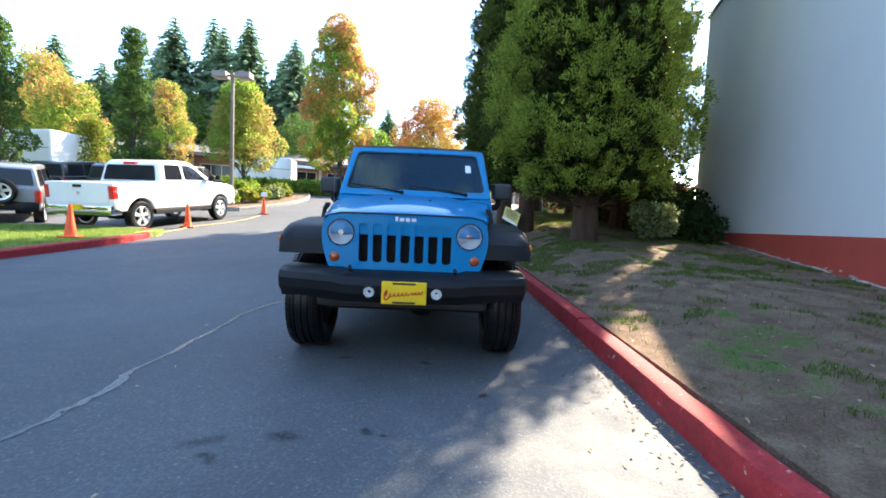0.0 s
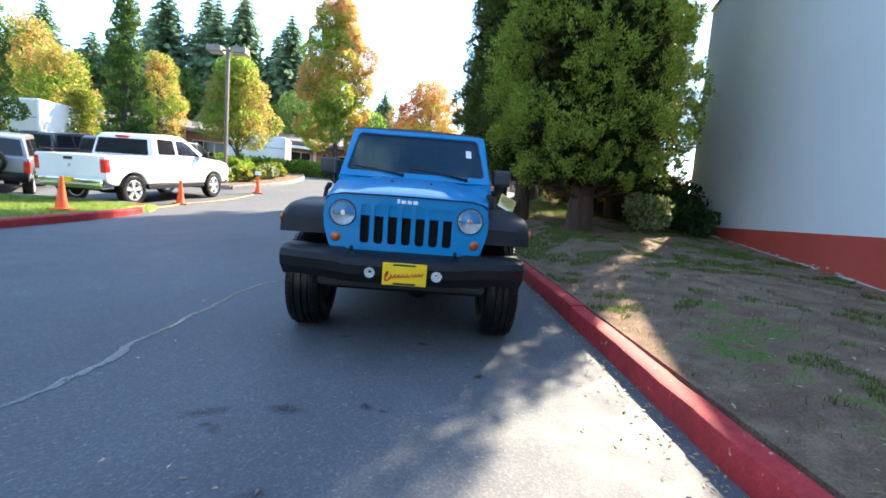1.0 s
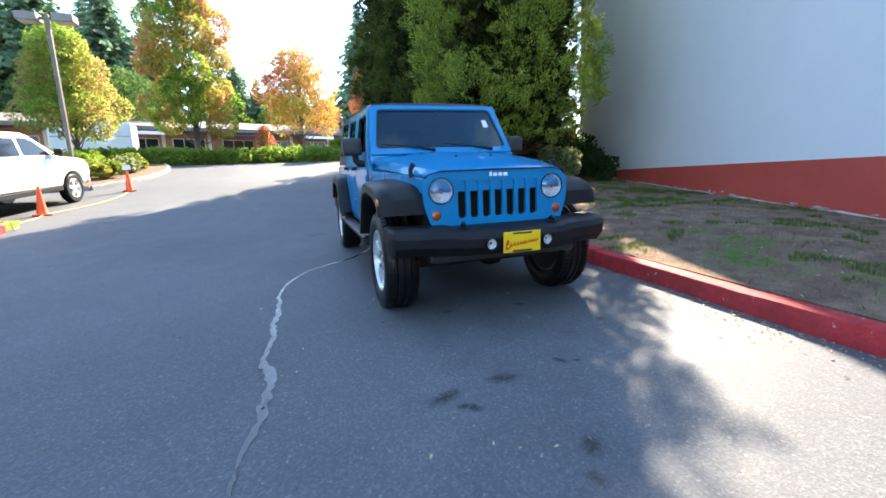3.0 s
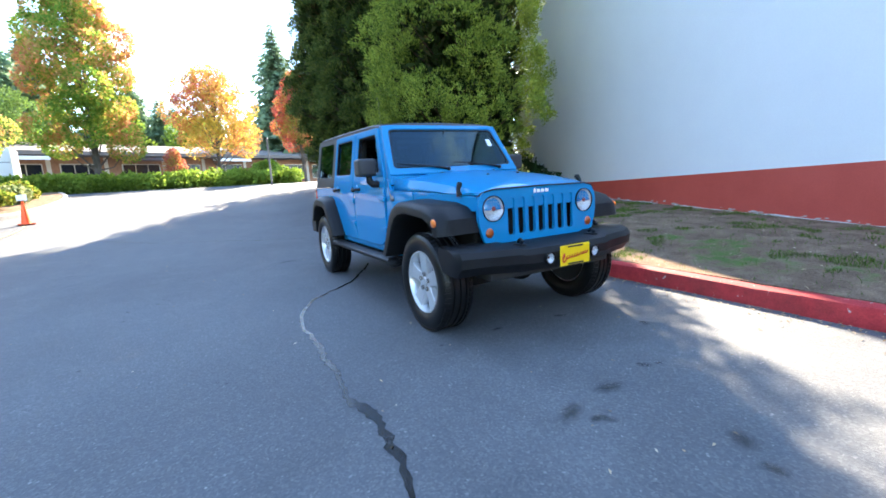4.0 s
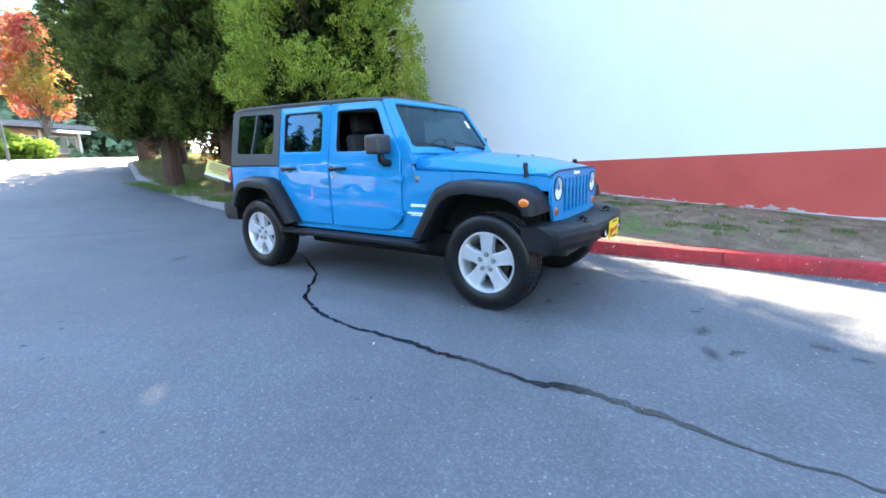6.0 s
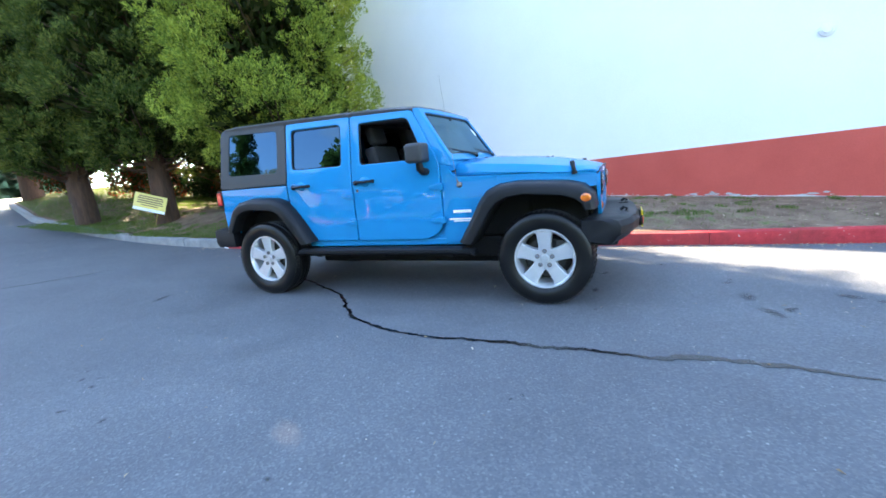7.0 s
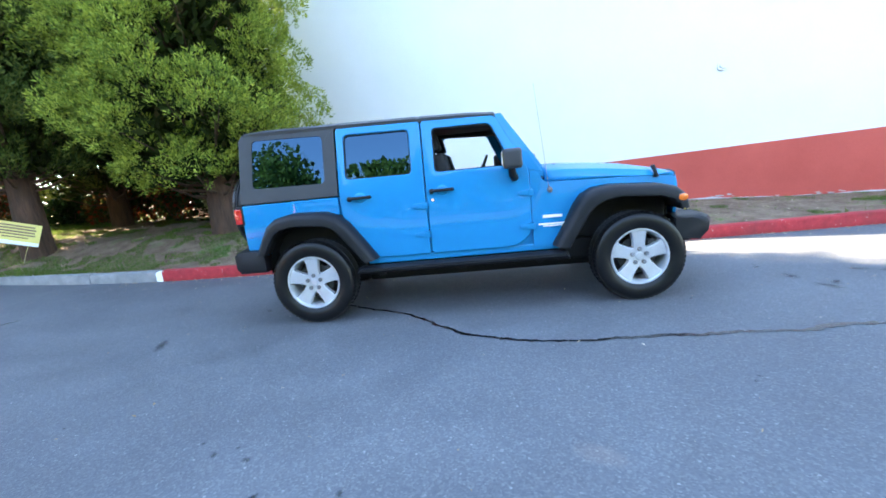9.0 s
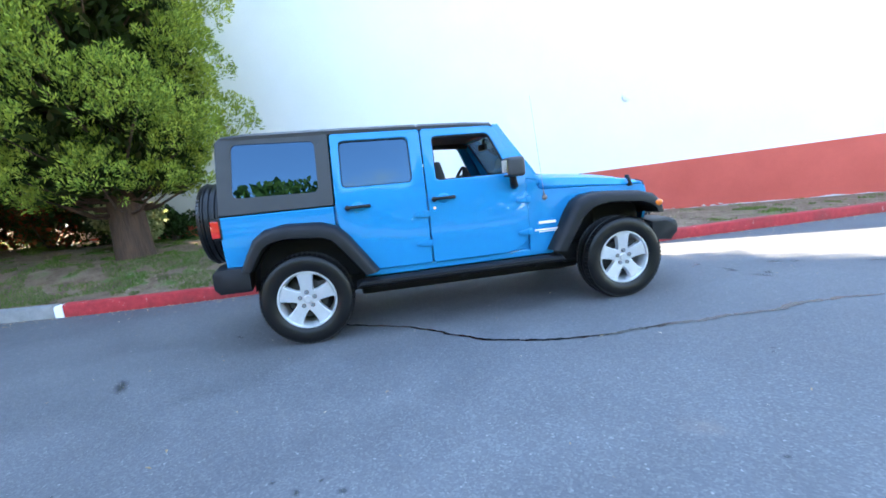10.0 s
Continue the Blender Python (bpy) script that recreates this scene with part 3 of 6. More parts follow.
def wheel(name, s, x, y, z, parent, spare=False):
    """A broad-spoked five-arm alloy wheel with its tyre; s is the side that it faces."""
    hub = new(name)
    hub.parent = parent
    hub.matrix_local = pose(x, y, z) if not spare else pose(x, y, z, 0, 0, 90)
    R = 0.390
    bm = bmesh.new()
    prof = [(-0.105, 0.244), (-0.124, 0.268), (-0.134, 0.31), (-0.130, 0.348), (-0.118, 0.374), (-0.098, 0.386), (-0.062, R), (-0.056, R - 0.012), (-0.048, R - 0.012), (-0.042, R), (-0.006, R), (0.0, R - 0.012), (0.008, R - 0.012), (0.012, R), (0.042, R), (0.048, R - 0.012), (0.056, R - 0.012), (0.062, R), (0.098, 0.386), (0.118, 0.374), (0.130, 0.348), (0.134, 0.31), (0.124, 0.268), (0.105, 0.244)]
    lathe_x(bm, prof, 72)
    # tread blocks on the shoulders
    for k in range(60):
        a = 6.28319 * k / 60
        for e in (-1, 1):
            m = Matrix.Rotation(a + 0.03 * e, 4, "X") @ Matrix.Translation((e * 0.098, 0, 0.384)) @ Matrix.Rotation(0.45 * e, 4, "Y")
            box(bm, -0.02, -0.0135, -0.012, 0.02, 0.0135, 0.006, m=m)
    part("tyre", bm, RUBBER, hub, "black all-terrain tyre", smooth=35)
    bm = bmesh.new()
    lathe_x(bm, [(s * 0.100, 0.250), (s * 0.116, 0.247), (s * 0.116, 0.236), (s * 0.080, 0.220), (-s * 0.09, 0.21), (-s * 0.096, 0.238)], 64)
    part("rim", bm, ALLOY, hub, smooth=30)
    for k in range(5):
        bm = bmesh.new()
        # each arm is broad at the hub, waisted, and flares into the rim
        o = [(-0.056, 0.045), (0.056, 0.045), (0.049, 0.11), (0.060, 0.20), (0.084, 0.226), (-0.084, 0.226), (-0.060, 0.20), (-0.049, 0.11)]
        m = Matrix.Rotation(6.28319 * k / 5, 4, "X")
        top = [m @ Vector((s * (0.078 + 0.02 * math.sin(min(1, r / 0.2) * 1.57)), u, r)) for u, r in o]
        low = [m @ Vector((s * 0.045, u * 1.12, r)) for u, r in o]
        loft(bm, [top, low])
        softened(part("spoke", bm, ALLOY, hub), 0.006, 2)
    bm = bmesh.new()
    lathe_x(bm, [(s * 0.04, 0.002), (s * 0.04, 0.072), (s * 0.080, 0.068), (s * 0.086, 0.060), (s * 0.086, 0.036), (s * 0.096, 0.030), (s * 0.098, 0.002)], 32)
    part("hub_cap", bm, ALLOY, hub, smooth=30)
    for k in range(5):
        a = 6.28319 * k / 5
        bm = bmesh.new()
        cyl(bm, (s * 0.072, 0.064 * math.sin(a), 0.064 * math.cos(a)), (s * 0.106, 0.064 * math.sin(a), 0.064 * math.cos(a)), 0.0125, 0.011, 6)
        part("wheel_nut", bm, CHROME, hub)
        # darker raised disc round the nut, painting the shade of a recess
        bm = bmesh.new()
        cyl(bm, (s * 0.085, 0.064 * math.sin(a), 0.064 * math.cos(a)), (s * 0.0995, 0.064 * math.sin(a), 0.064 * math.cos(a)), 0.019, 0.019, 14)
        part("nut_shade_disc", bm, LAMP_BOX, hub)
    bm = bmesh.new()
    lathe_x(bm, [(s * 0.02, 0.002), (s * 0.02, 0.165), (0.0, 0.165), (0.0, 0.002)], 40)
    box(bm, s * 0.005, -0.17, 0.03, s * 0.045, -0.09, 0.14, 0.01)
    part("brake_disc", bm, STEEL, hub, smooth=30)
    # added dark disc closes the rim's back, in place of the shade inside
    bm = bmesh.new()
    lathe_x(bm, [(-s * 0.098, 0.002), (-s * 0.098, 0.234), (-s * 0.088, 0.199), (-s * 0.088, 0.002)], 40)
    part("rim_back_disc", bm, INTERIOR, hub, smooth=30)
    return hub


def off_road_car():
    root = tagged(new("off_road_car"), "bright blue four-door off-road car with black hardtop", "car")
    # lower body with the rear wheel arches cut out of it
    side = [(0.62, 0.52), (2.38, 0.52), (2.48, 0.70), (2.60, 0.90), (2.72, 0.965), (3.08, 0.97), (3.24, 0.93), (3.36, 0.78), (3.42, 0.64), (3.56, 0.64), (3.575, 0.90), (3.565, 1.15), (0.80, 1.15), (0.62, 1.02)]
    bm = bmesh.new()
    prism(bm, side, "x", -0.735, 0.735)
    softened(part("lower_body", bm, BLUE, root), 0.01)
    bm = bmesh.new()
    box(bm, -0.70, 0.82, 1.148, 0.70, 3.52, 1.156)
    part("cabin_floor", bm, INTERIOR, root)
    bm = bmesh.new()
    box(bm, -0.62, -0.30, 0.36, 0.62, 3.40, 0.55, 0.03)
    box(bm, -0.5, 0.3, 0.28, 0.5, 2.5, 0.38, 0.03)
    box(bm, -0.64, 2.45, 0.5, 0.64, 3.38, 0.90, 0.02)
    part("chassis", bm, UNDERBODY, root)
    for y in (0.0, 2.946):
        bm = bmesh.new()
        cyl(bm, (-0.72, y, 0.395), (0.72, y, 0.395), 0.045, seg=14)
        bmesh.ops.create_icosphere(bm, subdivisions=2, radius=0.14, matrix=Matrix.Translation((0.12, y, 0.39)))
        for e in (-1, 1):
            cyl(bm, (e * 0.5, y + 0.02, 0.40), (e * 0.47, y + 0.05, 0.92), 0.055, 0.06, 12)
            cyl(bm, (e * 0.60, y + 0.12, 0.42), (e * 0.55, y + 0.16, 0.9), 0.024, seg=10)
        part("axle", bm, UNDERBODY, root, smooth=40)
    # rear quarters, sides of the hardtop and doors
    quarter = rounded([(2.635, 1.15), (2.635, 0.985), (2.72, 0.968), (3.08, 0.968), (3.24, 0.925), (3.36, 0.74), (3.41, 0.62), (3.56, 0.62), (3.575, 0.90), (3.565, 1.15)], [0.01, 0.02, 0.03, 0.05, 0.05, 0.05, 0, 0.03, 0.02, 0.02], 3)
    top_side = rounded([(2.632, 1.162), (3.566, 1.162), (3.53, 1.805), (2.618, 1.77)], [0.005, 0.03, 0.09, 0.005])
    top_hole = rounded([(2.745, 1.285), (3.44, 1.295), (3.405, 1.735), (2.735, 1.715)], 0.05)
    front_door = rounded([(0.898, 0.66), (1.05, 0.556), (1.815, 0.556), (1.818, 1.745), (1.155, 1.728), (0.898, 1.235)], [0.12, 0.10, 0.03, 0.03, 0.05, 0.05], 5)
    front_hole = rounded([(1.035, 1.285), (1.725, 1.285), (1.725, 1.672), (1.205, 1.666)], [0.03, 0.04, 0.04, 0.05])
    rear_door = rounded([(1.828, 0.556), (2.36, 0.556), (2.50, 0.70), (2.612, 0.94), (2.618, 1.15), (2.604, 1.762), (1.828, 1.746)], [0.03, 0.08, 0.2, 0.1, 0.02, 0.03, 0.03], 5)
    rear_hole = rounded([(1.935, 1.292), (2.548, 1.298), (2.535, 1.694), (1.935, 1.684)], 0.045)
    for s in (-1, 1):
        softened(part("rear_quarter", flank(s, quarter, [], 0.035), BLUE, root), 0.012, 3)
        softened(part("hardtop_side", flank(s, top_side, [top_hole], 0.035, 0.004), HARDTOP, root, "textured black hardtop side"), 0.012, 3)
        softened(part("side_window", flank(s, rounded([(2.73, 1.27), (3.455, 1.28), (3.42, 1.75), (2.72, 1.73)], 0.05), [], 0.006, -0.004), PRIVACY, root, "dark privacy glass"), 0.002, 1)
        # doors with raised pressing, window, handle and outside hinges
        for name, outline, hole, hy, edge, hinge_z, glass in (("front_door", front_door, front_hole, 1.675, 0.905, (1.03, 0.73), None), ("rear_door", rear_door, rear_hole, 2.43, 1.85, (1.00, 0.74), PRIVACY)):
            door = softened(part(name, flank(s, outline, [hole], 0.045, 0.012), BLUE, root), 0.012, 3)
            seal = [(a * 0.975 + 0.025 * sum(p[0] for p in hole) / len(hole), b * 0.965 + 0.035 * sum(p[1] for p in hole) / len(hole)) for a, b in hole]
            part("window_seal", flank(s, hole, [seal], 0.03, 0.004), TRIM, door)
            if glass:
                part("pane", flank(s, [(a, b) for a, b in hole], [], 0.005, -0.012), glass, door, "dark privacy glass")
            x = s * (side_x(1.12) + 0.012)
            bm = bmesh.new()
            bmesh.ops.create_uvsphere(bm, u_segments=20, v_segments=10, radius=1, matrix=Matrix.Translation((x, hy, 1.125)) @ Matrix.Diagonal((0.012, 0.055, 0.045, 1)))
            part("handle_recess", bm, BLUE, door, smooth=60)
            bm = bmesh.new()
            tube(bm, [(x, hy + 0.095, 1.122), (x + s * 0.03, hy + 0.085, 1.124), (x + s * 0.036, hy, 1.126), (x + s * 0.03, hy - 0.085, 1.126), (x, hy - 0.095, 1.126)], [0.016, 0.014, 0.013, 0.014, 0.016], 10)
            bmesh.ops.create_uvsphere(bm, u_segments=12, v_segments=8, radius=0.024, matrix=Matrix.Translation((x + s * 0.02, hy + 0.09, 1.122)))
            part("door_handle", bm, TRIM, door, "black door handle", smooth=60)
            for hz in hinge_z:
                bm = bmesh.new()
                box(bm, x - s * 0.01, edge - 0.035, hz - 0.03, x + s * 0.018, edge + 0.015, hz + 0.03, 0.008)
                prism(bm, [(edge + 0.0, hz - 0.028), (edge + 0.10, hz - 0.016), (edge + 0.10, hz + 0.016), (edge + 0.0, hz + 0.028)], "x", min(x, x + s * 0.014), max(x, x + s * 0.014), 0.004)
                part("hinge", bm, BLUE, door, smooth=40)
        bm = bmesh.new()
        cyl(bm, (s * 0.77, 1.765, 1.045), (s * 0.792, 1.765, 1.045), 0.014, seg=16)
        part("door_lock", bm, CHROME, root)
        # bodywork ahead of the doors: scuttle side, with its badge bars and aerial base
        sc = rounded([(0.715, 0.53), (0.893, 0.53), (0.893, 1.215), (0.83, 1.215), (0.77, 1.108), (0.40, 1.092), (0.40, 1.00), (0.49, 0.89), (0.61, 0.69)], [0.01, 0.02, 0.02, 0.03, 0.03, 0.01, 0.02, 0.05, 0.05])
        cheek = plate_with_holes(sc, [], 0.03, lambda y, z, d: (s * (min(side_x(z), 0.592 + 0.162 * (y + 0.36)) - d), y, z), [((y, 0, 0), (1, 0, 0)) for y in (0.5, 0.6, 0.68, 0.75)])
        softened(part("scuttle_side", cheek, BLUE, root), 0.006, 2)
        for z0, z1, y0, y1 in ((0.79, 0.815, 0.63, 0.80), (0.728, 0.742, 0.61, 0.84), (0.712, 0.722, 0.63, 0.80)):
            bm = bmesh.new()
            box(bm, s * 0.771, y0, z0, s * 0.7745, y1, z1)
            part("badge", bm, WHITE_PRINT, root, "pale lettering strip")
        pillar = [(0.775, 1.20), (0.896, 1.222), (1.152, 1.716), (1.152, 1.742), (1.095, 1.742)]
        softened(part("front_pillar", flank(s, pillar, [], 0.07, -0.004), BLUE, root), 0.008, 2)
        # door mirror
        bm = bmesh.new()
        box(bm, s * 0.80, 0.965, 1.252, s * 0.985, 1.125, 1.420, 0.036, 4)
        arm = softened(part("door_mirror", bm, HARDTOP, root, "black door mirror"), 0.004)
        bm = bmesh.new()
        tube(bm, [(s * 0.775, 1.02, 1.17), (s * 0.83, 1.03, 1.175), (s * 0.86, 1.045, 1.20), (s * 0.865, 1.05, 1.28)], [0.03, 0.036, 0.034, 0.028], 12)
        part("mirror_arm", bm, TRIM, arm, smooth=60)
        bm = bmesh.new()
        box(bm, s * 0.815, 1.124, 1.27, s * 0.97, 1.129, 1.40, 0.002, 1)
        part("mirror_glass", bm, CHROME, arm)
        # wheel-arch flares
        for name, outer, inner, xin, xout in (("front_flare", [(0.73, 0.545), (0.64, 0.69), (0.53, 0.89), (0.46, 0.975), (0.36, 1.02), (0.20, 1.035), (-0.18, 1.008), (-0.31, 0.975), (-0.395, 0.90), (-0.415, 0.79)], [(0.60, 0.525), (0.52, 0.65), (0.42, 0.81), (0.36, 0.87), (0.28, 0.91), (0.15, 0.93), (-0.16, 0.905), (-0.26, 0.87), (-0.31, 0.83), (-0.325, 0.785)], 0.585, 0.925), ("rear_flare", [(3.44, 0.70), (3.37, 0.84), (3.31, 0.95), (3.22, 1.015), (3.05, 1.045), (2.75, 1.03), (2.62, 0.98), (2.54, 0.90), (2.42, 0.73), (2.31, 0.565)], [(3.34, 0.69), (3.29, 0.78), (3.23, 0.865), (3.16, 0.905), (3.04, 0.925), (2.76, 0.905), (2.68, 0.87), (2.62, 0.80), (2.52, 0.67), (2.43, 0.545)], 0.735, 0.925)):
            bm, secs = bmesh.new(), []
            for (oy, oz), (iy, iz) in zip(outer, inner):
                def mixp(t, lo=(oy, oz), hi=(iy, iz)):
                    return lo[0] * (1 - t) + hi[0] * t, lo[1] * (1 - t) + hi[1] * t
                sec = [(xin, 0.0), (xout - 0.12, 0.0), (xout - 0.05, 0.06), (xout - 0.012, 0.25), (xout, 0.45), (xout, 0.93), (xout - 0.012, 0.985), (xout - 0.035, 1.0), (xin, 0.94)]
                secs.append([(s * x, *mixp(t)) for x, t in sec])
            loft(bm, secs)
            fl = part(name, bm, TRIM, root, "black plastic wheel-arch flare", smooth=38)
            if name == "rear_flare":
                bm = bmesh.new()
                ring = [[(s * x, 2.9 + (y - 2.9) * 0.985, 0.4 + (z - 0.4) * 0.975) for y, z in [(3.37, 0.50)] + inner + [(2.40, 0.46)]] for x in (0.40, 0.80)]
                loft(bm, ring, closed=False, caps=False)
                part("wheel_arch_liner", bm, UNDERBODY, fl)
            if name == "front_flare":
                bm = bmesh.new()
                bmesh.ops.create_uvsphere(bm, u_segments=20, v_segments=12, radius=1, matrix=Matrix.Translation((s * 0.922, -0.338, 0.882)) @ Matrix.Diagonal((0.011, 0.040, 0.031, 1)))
                part("side_marker", bm, AMBER, fl, "amber side marker lamp", smooth=60)
        # side step on its brackets
        bm = bmesh.new()
        secs = []
        for y in (0.60, 0.64, 0.8, 1.6, 2.42, 2.48, 2.52):
            e = 0.03 if y in (0.60, 2.52) else 0.0
            secs.append([(s * x, y, z - e * 0.6) for x, z in ((0.77, 0.465), (0.80, 0.498), (0.87, 0.498 - e), (0.90, 0.48 - e), (0.90, 0.455), (0.87, 0.435), (0.80, 0.435), (0.77, 0.45))])
        loft(bm, secs)
        for y in (0.85, 1.55, 2.3):
            box(bm, s * 0.55, y - 0.03, 0.40, s * 0.82, y + 0.03, 0.44, 0.008)
        part("side_step", bm, TRIM, root, "dark side step", smooth=45)
        bm = bmesh.new()
        box(bm, s * 0.70, 0.66, 0.50, s * 0.755, 2.44, 0.56, 0.01)
        part("sill", bm, BLUE, root)
        # tail lamp
        bm = bmesh.new()
        box(bm, s * 0.655, 3.555, 0.965, s * 0.775, 3.635, 1.145, 0.012)
        tl = part("tail_lamp", bm, TRIM, root, smooth=40)
        bm = bmesh.new()
        box(bm, s * 0.668, 3.575, 0.985, s * 0.783, 3.642, 1.125, 0.01)
        part("lens", bm, RED_LENS, tl, "red lamp lens", smooth=40)
        # bonnet catch and lamps at the front
        bm = bmesh.new()
        tube(bm, [(s * 0.628, -0.235, 1.055), (s * 0.634, -0.23, 1.08), (s * 0.632, -0.225, 1.11), (s * 0.612, -0.215, 1.145), (s * 0.60, -0.20, 1.152)], [0.026, 0.018, 0.017, 0.022, 0.01], 10)
        part("bonnet_catch", bm, TRIM, root, "black rubber bonnet catch", smooth=60)
        hl = new("headlight")
        hl.parent = root
        for nm, prof, mat, lab in (("bezel", [(0.0, 0.097), (-0.012, 0.096), (-0.012, 0.091), (0.03, 0.090), (0.03, 0.097)], UNDERBODY, "thin dark ring"), ("lens", [(-0.010, 0.091), (-0.026, 0.06), (-0.033, 0.001), (-0.029, 0.001), (-0.022, 0.06), (-0.006, 0.091)], LAMP_GLASS, "clear round lens")):
            bm = bmesh.new()
            loft_ring(bm, [[(s * 0.462 + r * math.cos(6.28319 * k / 36), -0.425 + d, 0.952 + r * math.sin(6.28319 * k / 36)) for d, r in prof] for k in range(36)])
            part(nm, bm, mat, hl, lab, smooth=40)
        # fluted bowl: facets that tilt this way and that
        bm = bmesh.new()
        bowl = [(-0.004, 0.0895), (0.010, 0.078), (0.024, 0.060), (0.036, 0.040), (0.042, 0.018), (0.042, 0.001)]
        loft(bm, [[(s * 0.462 + r * math.cos(6.28319 * k / 28), -0.425 + d + (0.005 if (k + i) % 2 and 0 < i < 4 else 0.0), 0.952 + r * math.sin(6.28319 * k / 28)) for k in range(28)] for i, (d, r) in enumerate(bowl)], caps=False)
        part("reflector", bm, LAMP_SILVER, hl, "faceted silver bowl")
        bm = bmesh.new()
        cyl(bm, (s * 0.462, -0.385, 0.952), (s * 0.462, -0.432, 0.952), 0.021, 0.018, 18)
        part("bulb_shield", bm, CHROME, hl, smooth=40)
        bm = bmesh.new()
        bmesh.ops.create_uvsphere(bm, u_segments=22, v_segments=12, radius=1, matrix=Matrix.Translation((s * 0.505, -0.425, 0.775)) @ Matrix.Diagonal((0.040, 0.022, 0.039, 1)))
        part("turn_signal", bm, AMBER_DEEP, root, "round amber turn signal", smooth=60)
        fog = new("fog_lamp")
        fog.parent = root
        fx = s * 0.222 + 0.015
        for nm, prof, mat in (("bezel", [(0.0, 0.052), (-0.014, 0.05), (-0.012, 0.043), (0.02, 0.043), (0.02, 0.052)], UNDERBODY), ("reflector", [(-0.004, 0.043), (0.010, 0.03), (0.005, 0.022), (0.016, 0.010), (0.016, 0.001), (0.035, 0.001), (0.035, 0.043)], LAMP_SILVER), ("lens", [(-0.006, 0.044), (-0.016, 0.001), (-0.012, 0.001), (-0.002, 0.044)], LAMP_GLASS)):
            bm = bmesh.new()
            loft_ring(bm, [[(fx + 0.84 * r * math.cos(6.28319 * k / 28), -0.738 + d, 0.588 + 0.84 * r * math.sin(6.28319 * k / 28)) for d, r in prof] for k in range(28)])
            part(nm, bm, mat, fog, smooth=40 if nm != "reflector" else 10)
        bm = bmesh.new()
        tube(bm, [(s * 0.36, -0.60, 0.675), (s * 0.36, -0.63, 0.72), (s * 0.36, -0.60, 0.73), (s * 0.36, -0.575, 0.71)], 0.013, 8)
        box(bm, s * 0.335, -0.64, 0.675, s * 0.385, -0.55, 0.698, 0.004)
        part("tow_hook", bm, TRIM, root, "black tow hook", smooth=50)
        wheel("wheel", s, s * 0.757, 0.0, 0.390, root)
        wheel("wheel", s, s * 0.757, 2.946, 0.390, root)
    # bonnet: crowned, with a raised middle, curling down at the front
    bm, secs = bmesh.new(), []
    for y, w, z, drop in ((0.76, 0.735, 1.228, 0.118), (0.55, 0.722, 1.222, 0.118), (0.25, 0.690, 1.196, 0.100), (-0.05, 0.652, 1.160, 0.080), (-0.25, 0.620, 1.128, 0.060), (-0.345, 0.602, 1.112, 0.052), (-0.40, 0.594, 1.099, 0.045), (-0.428, 0.588, 1.084, 0.034)):
        k = min(1.0, (y + 0.43) / 0.3)
        sec = [(-w, z - drop), (-w * 0.995, z - 0.07 * k - 0.012), (-w * 0.955, z - 0.022), (-w * 0.82, z - 0.004), (-w * 0.62, z + 0.004), (-w * 0.50, z + 0.018 * k + 0.004), (-w * 0.25, z + 0.026 * k + 0.006), (0, z + 0.029 * k + 0.007)]
        sec = sec + [(-a, b) for a, b in sec[-2::-1]]
        dip = 0.03 if y < -0.3 else 0.0
        secs.append([(a, y + dip * (abs(a) / w) ** 4, b) for a, b in sec])
    loft(bm, secs, closed=False, caps=False)
    bonnet = part("bonnet", bm, BLUE, root, smooth=32)
    sol = bonnet.modifiers.new("thickness", "SOLIDIFY")
    sol.thickness, sol.offset = 0.02, -1
    for x, y in ((-0.30, 0.60), (0.30, 0.60), (-0.16, 0.05), (0.16, 0.05)):
        bm = bmesh.new()
        z = 1.228 if y > 0.5 else 1.185
        bmesh.ops.create_uvsphere(bm, u_segments=12, v_segments=8, radius=0.016, matrix=Matrix.Translation((x, y, z + 0.015)))
        part("bonnet_bumper", bm, TRIM, bonnet, smooth=60)
    bm = bmesh.new()
    tube(bm, [(-0.592, -0.405, 1.040), (-0.555, -0.424, 1.074), (-0.46, -0.431, 1.094), (0, -0.433, 1.098), (0.46, -0.431, 1.094), (0.555, -0.424, 1.074), (0.592, -0.405, 1.040)], 0.0055, 8)
    part("bonnet_seal", bm, RUBBER, root, "dark seal along the bonnet edge", smooth=60)
    # sides of the engine bay under the bonnet
    bm, secs = bmesh.new(), []
    for y, w, top in ((-0.415, 0.590, 1.046), (-0.36, 0.598, 1.052), (-0.2, 0.622, 1.064), (0.1, 0.668, 1.082), (0.4, 0.706, 1.094), (0.58, 0.735, 1.099), (0.74, 0.764, 1.102)):
        secs.append([(-w, y, 0.94), (-w, y, top), (w, y, top), (w, y, 0.94)])
    loft(bm, secs)
    softened(part("front_wing", bm, BLUE, root), 0.006)
    bm = bmesh.new()
    box(bm, -0.575, -0.33, 0.55, 0.575, 0.60, 0.945, 0.02)
    part("wheel_arch_liner", bm, UNDERBODY, root)
    # grille with seven slots, lamps let into it
    outline = rounded([(-0.545, 0.69), (0.545, 0.69), (0.598, 0.86), (0.598, 0.99), (0.565, 1.062), (0.46, 1.092), (-0.46, 1.092), (-0.565, 1.062), (-0.598, 0.99), (-0.598, 0.86)], [0.04, 0.04, 0.1, 0.05, 0.06, 0.1, 0.1, 0.06, 0.05, 0.1], 4)
    holes = [rounded([(x - 0.033, 0.742), (x + 0.033, 0.742), (x + 0.033, 1.024), (x - 0.033, 1.024)], 0.032, 5) for x in [0.1 * i for i in range(-3, 4)]]
    holes += [round_outline(s * 0.462, 0.952, 0.097, 36) for s in (-1, 1)]
